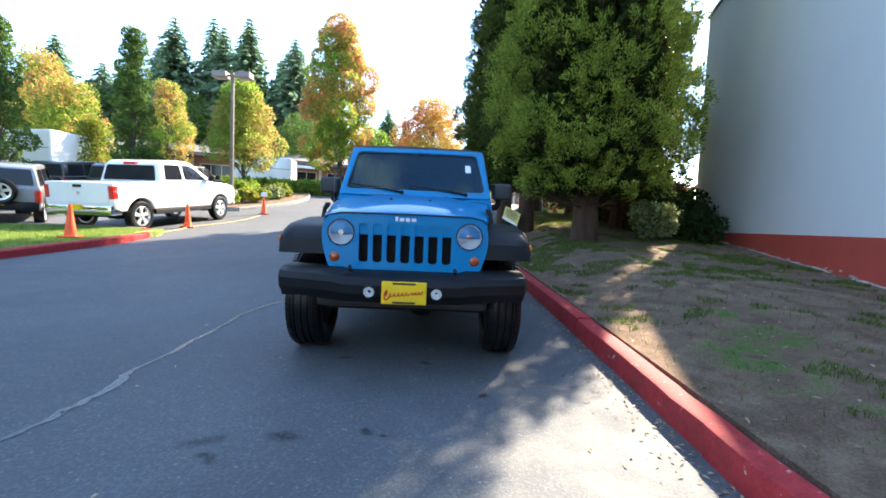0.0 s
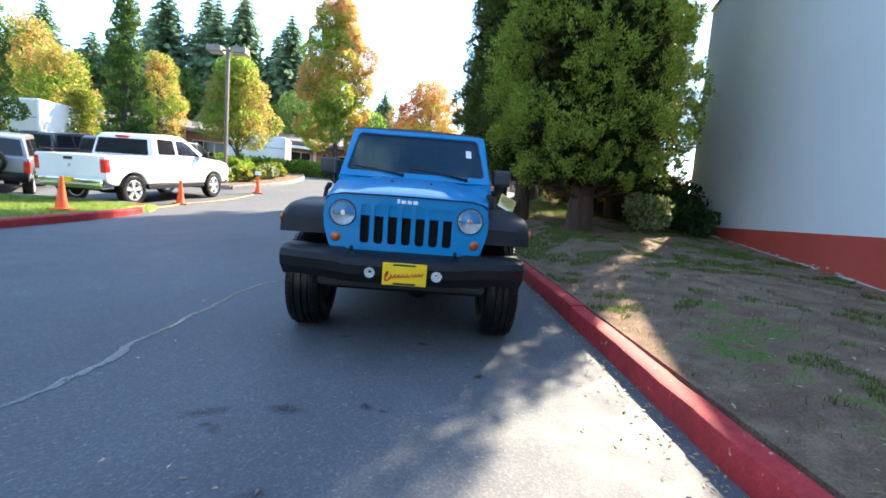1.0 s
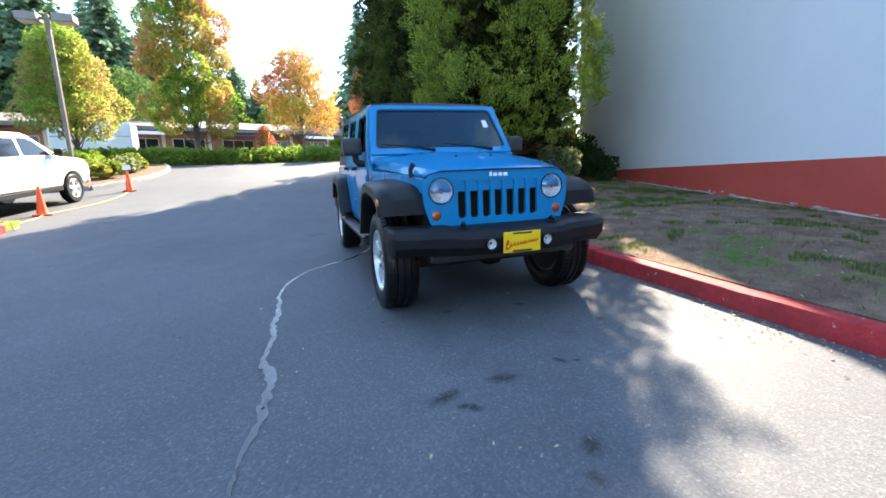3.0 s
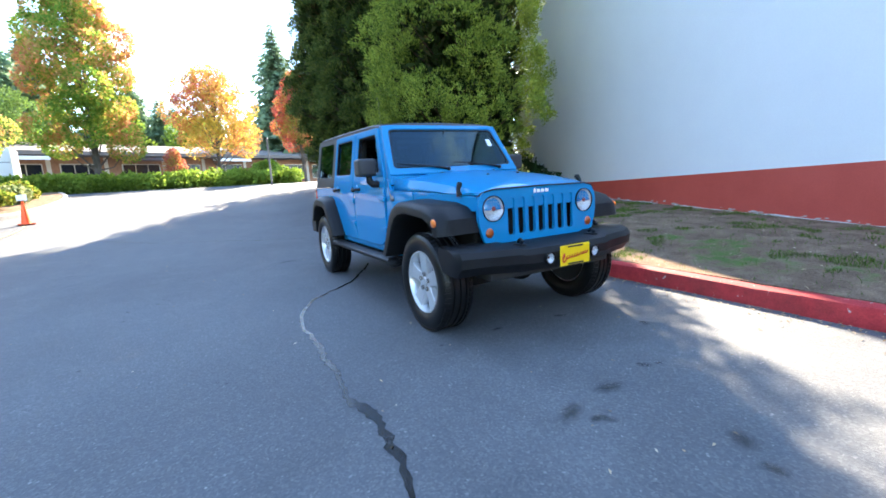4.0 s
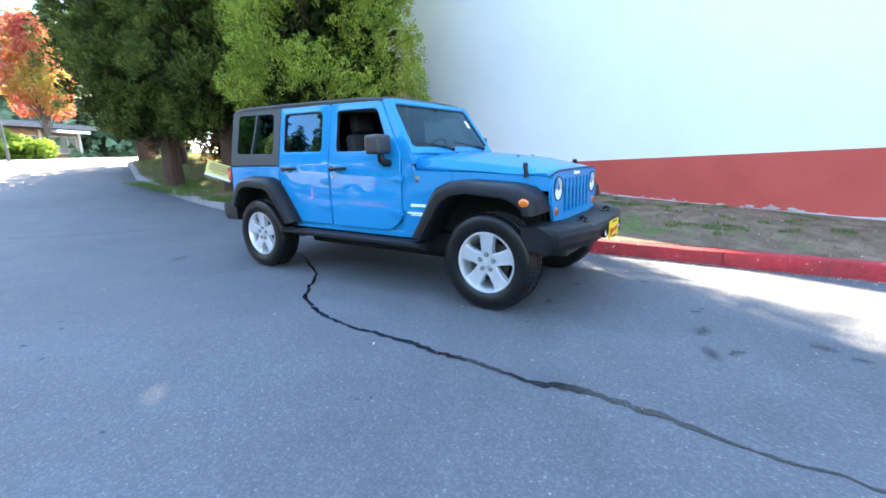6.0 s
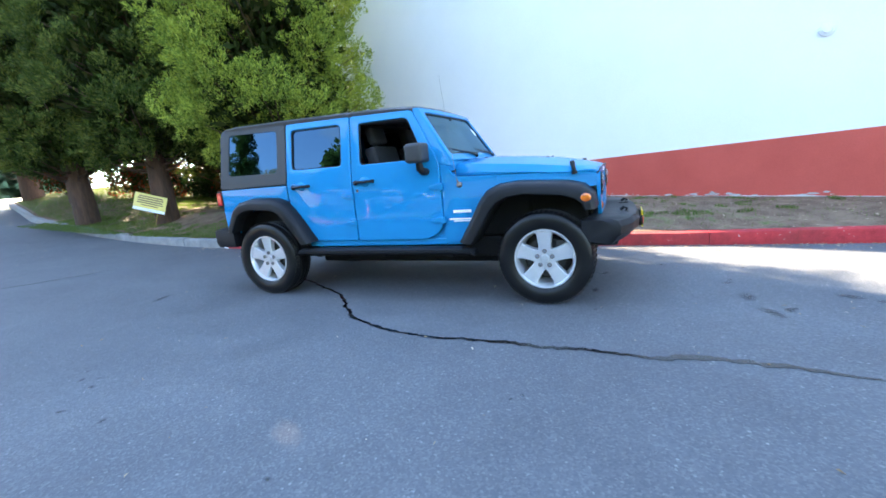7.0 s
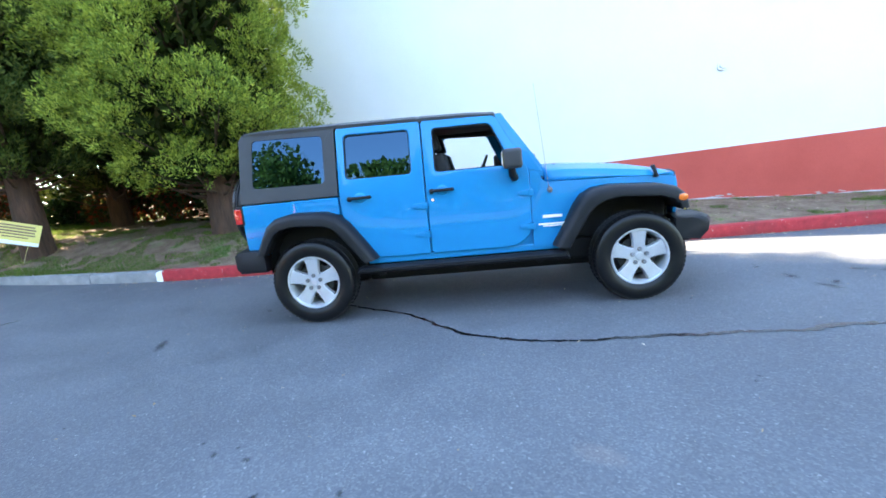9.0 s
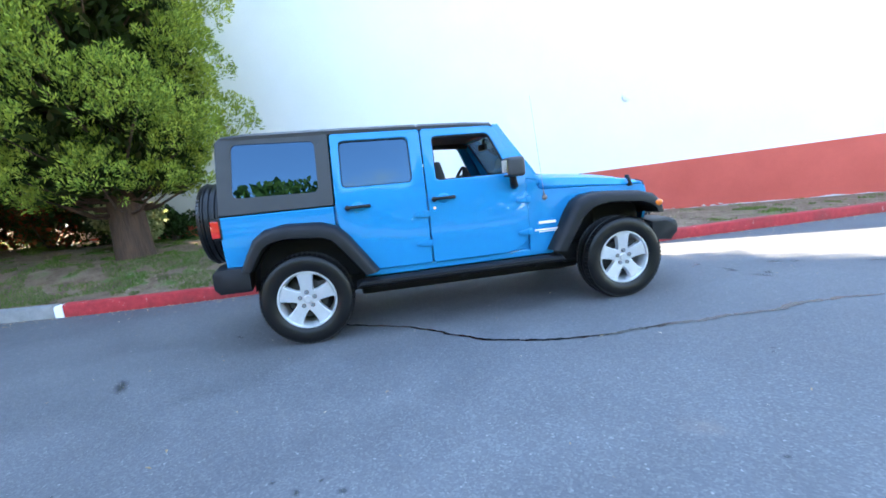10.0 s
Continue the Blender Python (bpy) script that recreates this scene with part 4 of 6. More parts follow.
    bm = plate_with_holes(outline, holes, 0.028, lambda a, b, d: (a, -0.43 + d + 0.02 * (b - 0.9), b))
    softened(part("grille", bm, BLUE, root), 0.009, 3)
    bm = bmesh.new()
    box(bm, -0.54, -0.362, 0.66, 0.54, -0.345, 1.06)
    part("radiator", bm, UNDERBODY, root)
    for i, (x0, x1) in enumerate(((-0.075, -0.055), (-0.045, -0.012), (-0.002, 0.03), (0.04, 0.075))):
        bm = bmesh.new()
        box(bm, x0, -0.432, 1.045, x1, -0.426, 1.078 if i == 0 else 1.07, 0.002, 1)
        part("emblem", bm, WHITE_PRINT, root)
    # front bumper: square centre, ends swept back
    bm, secs = bmesh.new(), []
    for x, yf, yb, z0, z1 in ((-0.875, -0.53, -0.30, 0.515, 0.696), (-0.85, -0.585, -0.29, 0.50, 0.706), (-0.70, -0.665, -0.33, 0.52, 0.706), (-0.58, -0.688, -0.35, 0.512, 0.706), (-0.44, -0.712, -0.36, 0.505, 0.704), (-0.40, -0.722, -0.36, 0.50, 0.690), (0.0, -0.735, -0.36, 0.495, 0.688), (0.40, -0.722, -0.36, 0.50, 0.690), (0.44, -0.712, -0.36, 0.505, 0.704), (0.58, -0.688, -0.35, 0.512, 0.706), (0.70, -0.665, -0.33, 0.52, 0.706), (0.85, -0.585, -0.29, 0.50, 0.706), (0.875, -0.53, -0.30, 0.515, 0.696)):
        h = z1 - z0
        secs.append([(x, yb, z0 + 0.02), (x, yb, z1), (x, yf + 0.09, z1), (x, yf + 0.025, z1 - 0.022), (x, yf, z1 - 0.32 * h), (x, yf + 0.008, z0 + 0.35 * h), (x, yf + 0.035, z0 + 0.05), (x, yf + 0.075, z0)])
    loft(bm, secs)
    part("front_bumper", bm, TRIM, root, "black moulded front bumper", smooth=34)
    bm = bmesh.new()
    box(bm, -0.60, -0.56, 0.44, 0.60, -0.34, 0.52, 0.03)
    part("air_dam", bm, INTERIOR, root)
    # promotional front plate, its writing reduced to bars
    bm = bmesh.new()
    box(bm, -0.122, -0.757, 0.515, 0.172, -0.747, 0.665, 0.004, 1)
    pl = part("front_plate", bm, YELLOW, root, "yellow plate with red strokes")
    for k, (x0, x1, h, turns) in enumerate(((-0.105, -0.075, 0.062, 1.0), (-0.072, 0.060, 0.026, 5.0), (0.070, 0.150, 0.020, 3.5))):
        bm = bmesh.new()
        pts = [(x0 + (x1 - x0) * i / 40 + 0.25 * h * math.sin(6.28319 * turns * i / 40 + 0.9), -0.759, 0.583 + 0.10 * (x0 + (x1 - x0) * i / 40) + 0.5 * h * math.sin(6.28319 * turns * i / 40)) for i in range(41)]
        tube(bm, pts, 0.0042 if k else 0.0055, 5)
        part("stroke", bm, PLATE_RED, pl)
    for z in (0.527, 0.653):
        bm = bmesh.new()
        box(bm, -0.05, -0.7605, z - 0.006, 0.10, -0.757, z + 0.006)
        part("frame_text", bm, STEEL, pl)
    # scuttle, windscreen in its frame, wipers
    bm = bmesh.new()
    prism(bm, [(0.90, 1.16), (0.90, 1.27), (0.82, 1.262), (0.768, 1.236), (0.768, 1.16)], "x", -0.752, 0.752, 0.012)
    part("scuttle", bm, BLUE, root, smooth=40)
    foot, lean = Vector((0, 0.800, 1.235)), Vector((0, 0.335, 0.497)).normalized()
    nrm = Vector((0, -lean.z, lean.y))

    def screen(a, b, d):
        p = foot + lean * b - nrm * (d - 0.03) + Vector((a, 0.035 * (1 - (a / 0.75) ** 2) * -1, 0))
        return p
    frame_o = rounded([(-0.752, 0.0), (0.752, 0.0), (0.672, 0.60), (-0.672, 0.60)], [0.03, 0.03, 0.07, 0.07], 5)
    frame_i = rounded([(-0.69, 0.075), (0.69, 0.075), (0.615, 0.545), (-0.615, 0.545)], 0.05, 5)
    cuts = [((x, 0, 0), (1, 0, 0)) for x in (-0.5, -0.25, 0, 0.25, 0.5)]
    softened(part("windscreen_frame", plate_with_holes(frame_o, [frame_i], 0.07, screen, cuts), BLUE, root), 0.012, 3)
    part("windscreen_surround", plate_with_holes(frame_i, [[(a * 0.982, 0.31 + (b - 0.31) * 0.96) for a, b in frame_i]], 0.02, lambda a, b, d: screen(a, b, d + 0.012), cuts), INTERIOR, root, "black glass border")
    part("windscreen", plate_with_holes(frame_i, [], 0.005, lambda a, b, d: screen(a, b, d + 0.02), cuts), CLEAR, root, "clear windscreen", smooth=30)
    bm = plate_with_holes([(0.50, 0.33), (0.555, 0.33), (0.55, 0.42), (0.495, 0.42)], [], 0.002, lambda a, b, d: screen(a, b, d + 0.017))
    part("sticker", bm, WHITE_PRINT, root, "pale paper sticker")
    for x0, x1 in ((0.50, -0.05), (-0.13, -0.66)):
        bm = bmesh.new()
        p, q = screen(x0, 0.035, -0.012), screen(x1, 0.118, -0.006)
        mid = p + (q - p) * 0.55
        tube(bm, [p, p + (mid - p) * 0.5 + nrm * 0.012, mid + nrm * 0.006], [0.012, 0.009, 0.006], 8)
        bmesh.ops.create_uvsphere(bm, u_segments=10, v_segments=8, radius=0.020, matrix=Matrix.Translation(p))
        arm = part("wiper", bm, TRIM, root, "black wiper arm", smooth=50)
        bm = bmesh.new()
        tube(bm, [q + (p - q) * 0.92 + nrm * 0.002 + lean * 0.012, mid + nrm * 0.004 + lean * 0.004, q + nrm * 0.002], [0.005, 0.009, 0.005], 6)
        part("wiper_blade", bm, RUBBER, arm, smooth=50)
    # aerial
    bm = bmesh.new()
    bmesh.ops.create_uvsphere(bm, u_segments=14, v_segments=8, radius=0.026, matrix=Matrix.Translation((-0.765, 0.725, 1.035)))
    tube(bm, [(-0.775, 0.725, 1.03), (-0.79, 0.74, 1.10), (-0.80, 0.82, 1.95)], [0.012, 0.0020, 0.0009], 6)
    part("aerial", bm, LAMP_BOX, root, smooth=50)
    # roof of the hardtop
    bm, secs = bmesh.new(), []
    for y, z, w in ((1.135, 1.735, 0.640), (1.16, 1.762, 0.668), (1.40, 1.780, 0.676), (1.82, 1.794, 0.680), (1.84, 1.786, 0.680), (1.86, 1.795, 0.680), (2.6, 1.812, 0.682), (3.30, 1.822, 0.682), (3.48, 1.812, 0.676), (3.535, 1.775, 0.668)):
        sec = [(-w, z - 0.05), (-w - 0.004, z - 0.02), (-w + 0.03, z), (-w * 0.7, z + 0.012), (0, z + 0.022), (w * 0.7, z + 0.012), (w - 0.03, z), (w + 0.004, z - 0.02), (w, z - 0.05)]
        secs.append([(a, y, b) for a, b in sec])
    loft(bm, secs)
    part("hardtop_roof", bm, HARDTOP, root, "black hardtop roof", smooth=35)
    # tailgate, rear glass, bumper and spare
    bm = bmesh.new()
    box(bm, -0.735, 3.52, 0.62, 0.735, 3.575, 1.15, 0.012)
    part("tailgate", bm, BLUE, root, smooth=40)
    bm = plate_with_holes(rounded([(-0.74, 1.16), (0.74, 1.16), (0.67, 1.75), (-0.67, 1.75)], 0.04), [rounded([(-0.62, 1.25), (0.62, 1.25), (0.57, 1.68), (-0.57, 1.68)], 0.05)], 0.03, lambda a, b, d: (a, 3.545 - d - 0.06 * (b - 1.16), b))
    softened(part("hardtop_back", bm, HARDTOP, root))
    bm = plate_with_holes(rounded([(-0.63, 1.24), (0.63, 1.24), (0.58, 1.69), (-0.58, 1.69)], 0.05), [], 0.005, lambda a, b, d: (a, 3.555 - d - 0.06 * (b - 1.16), b))
    part("rear_window", bm, PRIVACY, root)
    bm, secs = bmesh.new(), []
    for x, yb, z0, z1 in ((-0.885, 3.60, 0.545, 0.70), (-0.87, 3.66, 0.525, 0.725), (-0.6, 3.70, 0.51, 0.735), (0.6, 3.70, 0.51, 0.735), (0.87, 3.66, 0.525, 0.725), (0.885, 3.60, 0.545, 0.70)):
        yf = 3.37 if abs(x) > 0.7 else 3.42
        secs.append([(x, yf, z0), (x, yf, z1), (x, yb - 0.03, z1), (x, yb, z1 - 0.03), (x, yb, z0 + 0.05), (x, yb - 0.04, z0)])
    loft(bm, secs)
    part("rear_bumper", bm, TRIM, root, "black rear bumper", smooth=34)
    wheel("spare_wheel", 1, 0.02, 3.775, 1.075, root, spare=True)
    bm = bmesh.new()
    cyl(bm, (0.02, 3.57, 1.075), (0.02, 3.75, 1.075), 0.10, seg=20)
    part("spare_carrier", bm, STEEL, root)
    # cabin: dash, wheel, seats, roll bars, mirror
    bm = bmesh.new()
    prism(bm, [(0.90, 1.15), (1.22, 1.15), (1.20, 1.20), (1.12, 1.275), (0.98, 1.285), (0.90, 1.25)], "x", -0.68, 0.68, 0.02)
    part("dashboard", bm, INTERIOR, root, smooth=40)
    bm = bmesh.new()
    m = Matrix.Translation((0.36, 1.30, 1.24)) @ Matrix.Rotation(radians(-65), 4, "X")
    loft_ring(bm, [[m @ Vector(((0.185 + 0.016 * math.cos(q)) * math.cos(a), (0.185 + 0.016 * math.cos(q)) * math.sin(a), 0.016 * math.sin(q))) for q in (0, 1.05, 2.09, 3.14, 4.19, 5.24)] for a in [6.28319 * k / 32 for k in range(32)]])
    box(bm, -0.18, -0.03, -0.012, 0.18, 0.03, 0.012, 0.005, m=m)
    box(bm, -0.07, -0.09, -0.02, 0.07, 0.07, 0.02, 0.01, m=m)
    part("steering_wheel", bm, INTERIOR, root, smooth=50)
    for sx, y in ((-0.36, 1.62), (0.36, 1.62)):
        bm = bmesh.new()
        m = Matrix.Translation((sx, y, 1.12)) @ Matrix.Rotation(radians(-14), 4, "X")
        box(bm, -0.24, -0.06, -0.02, 0.24, 0.07, 0.34, 0.045, 4, m=m)
        seat = part("front_seat", bm, SEAT_CLOTH, root, "grey cloth seat", smooth=50)
        bm = bmesh.new()
        box(bm, -0.13, -0.04, 0.37, 0.13, 0.06, 0.55, 0.04, 4, m=m)
        for e in (-0.06, 0.06):
            cyl(bm, m @ Vector((e, 0.01, 0.3)), m @ Vector((e, 0.01, 0.42)), 0.007, seg=8)
        part("headrest", bm, SEAT_CLOTH, seat, smooth=50)
    bm = bmesh.new()
    box(bm, -0.60, 2.50, 1.12, 0.60, 2.62, 1.42, 0.05, 4)
    bench = part("rear_bench", bm, SEAT_CLOTH, root, smooth=50)
    for sx in (-0.36, 0.36):
        bm = bmesh.new()
        box(bm, sx - 0.12, 2.52, 1.43, sx + 0.12, 2.60, 1.56, 0.03, 3)
        part("headrest", bm, SEAT_CLOTH, bench, smooth=50)
    for y in (1.86, 2.72):
        bm = bmesh.new()
        tube(bm, [(-0.64, y, 1.15), (-0.60, y, 1.62), (-0.54, y, 1.70), (0.54, y, 1.70), (0.60, y, 1.62), (0.64, y, 1.15)], 0.035, 10)
        part("roll_bar", bm, INTERIOR, root, smooth=50)
    for s in (-1, 1):
        bm = bmesh.new()
        tube(bm, [(s * 0.60, 1.10, 1.66), (s * 0.59, 1.86, 1.70), (s * 0.59, 2.72, 1.70)], 0.03, 8)
        part("roll_bar", bm, INTERIOR, root, smooth=50)
    bm = bmesh.new()
    box(bm, -0.13, 1.05, 1.555, 0.13, 1.085, 1.62, 0.015)
    cyl(bm, (0, 1.06, 1.60), (0, 1.045, 1.68), 0.012, seg=8)
    part("rear_view_mirror", bm, INTERIOR, root, smooth=40)
    bm = bmesh.new()
    box(bm, -0.645, 1.15, 1.70, 0.645, 3.50, 1.722)
    part("headlining", bm, INTERIOR, root)
    root.matrix_world = TILT
    return root


off_road_car()

# ---- trees ----
def tapered_trunk(h, r, seed, lean=0.15, seg=10, flare=1.5):
    rnd = random.Random(seed)
    ph, bm = rnd.uniform(0, 6), bmesh.new()
    pts = [(lean * math.sin(ph + 1.3 * k / 8) * k / 8, lean * math.cos(ph + k / 8) * k / 8, h * k / 8 - 0.15) for k in range(9)]
    tube(bm, pts, [r * (flare if k == 0 else 1.12 if k == 1 else 1 - 0.9 * k / 8 + 0.1) for k in range(9)], seg)
    return bm


def plumes(rng, feet, axes, per, length, spread, leaf, width):
    """Feathery plumes: round each axis, `per` narrow scale leaves that fan out and up towards its tip."""
    f = np.repeat(np.asarray(feet), per, 0)
    a = np.repeat(np.asarray(axes), per, 0)
    n = len(f)
    t = rng.uniform(0, 1, (n, 1)) ** 0.8
    side = rng.normal(size=(n, 3))
    side -= a * (side * a).sum(1)[:, None]
    side /= np.linalg.norm(side, axis=1)[:, None] + 1e-9
    reach = spread * np.sin(np.clip(0.25 + 0.75 * t, 0, 1) * math.pi) ** 0.7 * rng.uniform(0.15, 1.0, (n, 1))
    base = f + a * t * length + side * reach
    d = a * 0.8 + side * 0.55 + rng.normal(size=(n, 3)) * 0.28
    d /= np.linalg.norm(d, axis=1)[:, None]
    s = np.cross(d, rng.normal(size=(n, 3)))
    s /= np.linalg.norm(s, axis=1)[:, None] + 1e-9
    L = leaf * rng.uniform(0.6, 1.3, (n, 1))
    W = width * rng.uniform(0.7, 1.3, (n, 1))
    v = np.stack([base, base + d * L * 0.5 + s * W, base + d * L, base + d * L * 0.5 - s * W], 1).reshape(-1, 3)
    return v, np.arange(4 * n).reshape(-1, 4)


def profile(r, u, low):
    """Radius of a columnar crown at a fraction of the height: full for most of it, then drawn to a point."""
    return r * np.clip((u - low) * 4 + 0.66, 0, 1) * (1 - 0.24 * np.clip((u - 0.30) / 0.22, 0, 1)) * np.clip(1 - np.clip(u - 0.76, 0, 1) / 0.26, 0.05, 1) ** 0.7


def cedar(x, y, z, h, r, seed, material, trunk=0.17, plume_n=20, per=46, low=0.07, lobes_n=250, leaf=1.0, core=(2600, 0.72), lean=0.2, thin=1.1, label="tall dense green cedar on the verge"):
    """A columnar cedar: a reddish trunk, limbs, and lobes of upswept plumes with dark gaps between them."""
    rng, rnd = np.random.default_rng(seed), random.Random(seed)
    root = tagged(new("cedar_tree"), label, "tree", "cedars by the wall")
    root.matrix_world = pose(x, y, z)
    part("trunk", tapered_trunk(h * 0.96, trunk, seed, lean, 12), BARK, root, "reddish fibrous bark", smooth=50)
    limb = bmesh.new()
    feet, axes = [], []
    for i in range(lobes_n):
        u = low + (1 - low) * ((i + rnd.random()) / lobes_n) ** thin
        prof = float(profile(r, u, low))
        a = i * 2.39996 + rnd.uniform(-0.7, 0.7)
        rr = prof * (rnd.uniform(0.66, 0.98) if i % 5 else rnd.uniform(0.3, 0.55))
        dirv = Vector((math.cos(a), math.sin(a), 0))
        tip = dirv * rr + Vector((0, 0, u * h))
        size = (0.19 * prof + 0.13) * rnd.uniform(0.55, 1.35)
        if prof > 0.5:
            tube(limb, [(0, 0, u * h - 0.3 * rr), dirv * rr * 0.5 + Vector((0, 0, u * h - 0.25 * rr)), tip], [0.035, 0.024, 0.007], 4)
        d = np.array(dirv)
        for _ in range(max(5, int(plume_n * (size / (0.17 * r + 0.13)) ** 1.6))):
            w = rng.normal(size=3)
            w[2] = abs(w[2]) * 1.1 - 0.45
            w /= np.linalg.norm(w)
            if w @ d < -0.25:
                w[:2] = -w[:2]
            ax = 0.55 * w + 0.30 * d + np.array((0, 0, 0.75)) + rng.normal(size=3) * 0.18
            feet.append(np.array(tip) + w * size * np.array((1.0, 1.0, 1.25)) * rng.uniform(0.45, 0.9))
            axes.append(ax / np.linalg.norm(ax))
    part("limb", limb, BARK, root)
    v, f = plumes(rng, feet, axes, per, 0.15 * leaf ** 0.5, 0.078 * leaf ** 0.5, 0.062 * leaf, 0.0088 * leaf)
    from_arrays("crown", v.tolist(), f.tolist(), material, root, "dense upswept green foliage in rounded plumes")
    # older foliage close to the trunk closes the crown, darkened for the gaps' shade
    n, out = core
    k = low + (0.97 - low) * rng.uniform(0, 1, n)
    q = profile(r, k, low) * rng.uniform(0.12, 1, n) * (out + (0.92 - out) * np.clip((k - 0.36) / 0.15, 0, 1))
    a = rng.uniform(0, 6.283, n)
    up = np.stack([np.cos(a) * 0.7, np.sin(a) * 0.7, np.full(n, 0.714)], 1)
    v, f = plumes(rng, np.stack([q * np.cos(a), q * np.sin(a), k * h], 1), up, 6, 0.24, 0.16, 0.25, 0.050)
    from_arrays("inner_foliage", v.tolist(), f.tolist(), CEDAR_OLD_SHADED, root, "older foliage inside the crown, darkened for the shade in its gaps")
    return root


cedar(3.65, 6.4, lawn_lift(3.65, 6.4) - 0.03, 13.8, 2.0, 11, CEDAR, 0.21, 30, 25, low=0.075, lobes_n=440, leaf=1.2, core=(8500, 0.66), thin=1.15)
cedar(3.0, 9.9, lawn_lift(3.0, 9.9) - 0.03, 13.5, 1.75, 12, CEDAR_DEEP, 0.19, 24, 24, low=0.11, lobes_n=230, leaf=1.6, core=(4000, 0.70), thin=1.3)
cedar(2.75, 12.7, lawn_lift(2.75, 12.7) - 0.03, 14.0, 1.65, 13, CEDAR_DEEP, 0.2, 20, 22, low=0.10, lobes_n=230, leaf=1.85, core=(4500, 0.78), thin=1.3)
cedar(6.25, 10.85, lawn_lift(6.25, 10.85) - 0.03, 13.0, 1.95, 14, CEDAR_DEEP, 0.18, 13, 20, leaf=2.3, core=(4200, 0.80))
# the last two stand hidden behind the others, added to cast the street's shade
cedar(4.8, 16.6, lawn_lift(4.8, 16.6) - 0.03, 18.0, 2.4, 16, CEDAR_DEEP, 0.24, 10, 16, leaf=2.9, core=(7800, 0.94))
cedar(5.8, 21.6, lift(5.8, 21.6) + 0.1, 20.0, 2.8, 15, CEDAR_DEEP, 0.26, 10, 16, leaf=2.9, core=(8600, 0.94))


def leaf_mass(rng, blobs, n, size, flat=0.0):
    """Leaves scattered through the shells of ellipsoids given as (centre, radii)."""
    cs, os_ = [], []
    vol = np.array([np.prod(b[1]) ** 0.67 for b in blobs])
    pick = rng.choice(len(blobs), n, p=vol / vol.sum())
    w = rng.normal(size=(n, 3))
    w /= np.linalg.norm(w, axis=1)[:, None]
    c = np.array([blobs[k][0] for k in pick], float)
    r = np.array([blobs[k][1] for k in pick], float)
    base = c + w * r * rng.uniform(0.55, 1.0, (n, 1)) ** 0.6
    d = 0.6 * w + rng.normal(size=(n, 3)) * 0.6
    d /= np.linalg.norm(d, axis=1)[:, None]
    s = np.cross(d, rng.normal(size=(n, 3)))
    s /= np.linalg.norm(s, axis=1)[:, None] + 1e-9
    L = size * rng.uniform(0.6, 1.4, (n, 1))
    W = L * 0.42
    v = np.stack([base, base + d * L * 0.5 + s * W, base + d * L, base + d * L * 0.5 - s * W], 1).reshape(-1, 3)
    return v.tolist(), np.arange(4 * n).reshape(-1, 4).tolist()


def broadleaf(name, x, y, h, r, material, seed, low=0.25, leaves=9000, size=0.2, label="", trunk=0.14, taper=0.5, cone=False):
    """A broad-leaved tree: trunk, forking limbs and a crown of leaf clusters with gaps."""
    rng, rnd = np.random.default_rng(seed), random.Random(seed)
    root = tagged(new(name), label, "tree")
    root.matrix_world = pose(x, y, lift(x, y) + 0.05)
    part("trunk", tapered_trunk(h * 0.85, trunk, seed, 0.3, 8, 1.25), BARK_GREY, root, smooth=50)
    limb, blobs = bmesh.new(), []
    for i in range(34):
        u = low + (1 - low) * (i + rnd.random()) / 34
        k = (u - low) / (1 - low)
        prof = r * (math.sin(math.pi * min(1, k * 0.62 + 0.22)) ** taper) * (1 - 0.75 * k ** 3)
        if cone:
            prof = r * min(1.0, 0.75 + 2 * k) * (1 - 0.9 * k ** 1.25)
        a = i * 2.39996 + rnd.uniform(-0.4, 0.4)
        rr = prof * rnd.uniform(0.45, 0.85)
        c = (rr * math.cos(a), rr * math.sin(a), u * h)
        b = rnd.uniform(0.28, 0.42) * r
        blobs.append((c, (b, b, b * 0.85)))
        tube(limb, [(0, 0, max(0.1, u - 0.22) * h), (c[0] * 0.5, c[1] * 0.5, (u - 0.09) * h), c], [0.05 * trunk / 0.14, 0.03, 0.01], 4)
    part("limb", limb, BARK_GREY, root)
    v, f = leaf_mass(rng, blobs, int(leaves * 2.4), size * 0.62)
    from_arrays("crown", v, f, material, root)
    return root


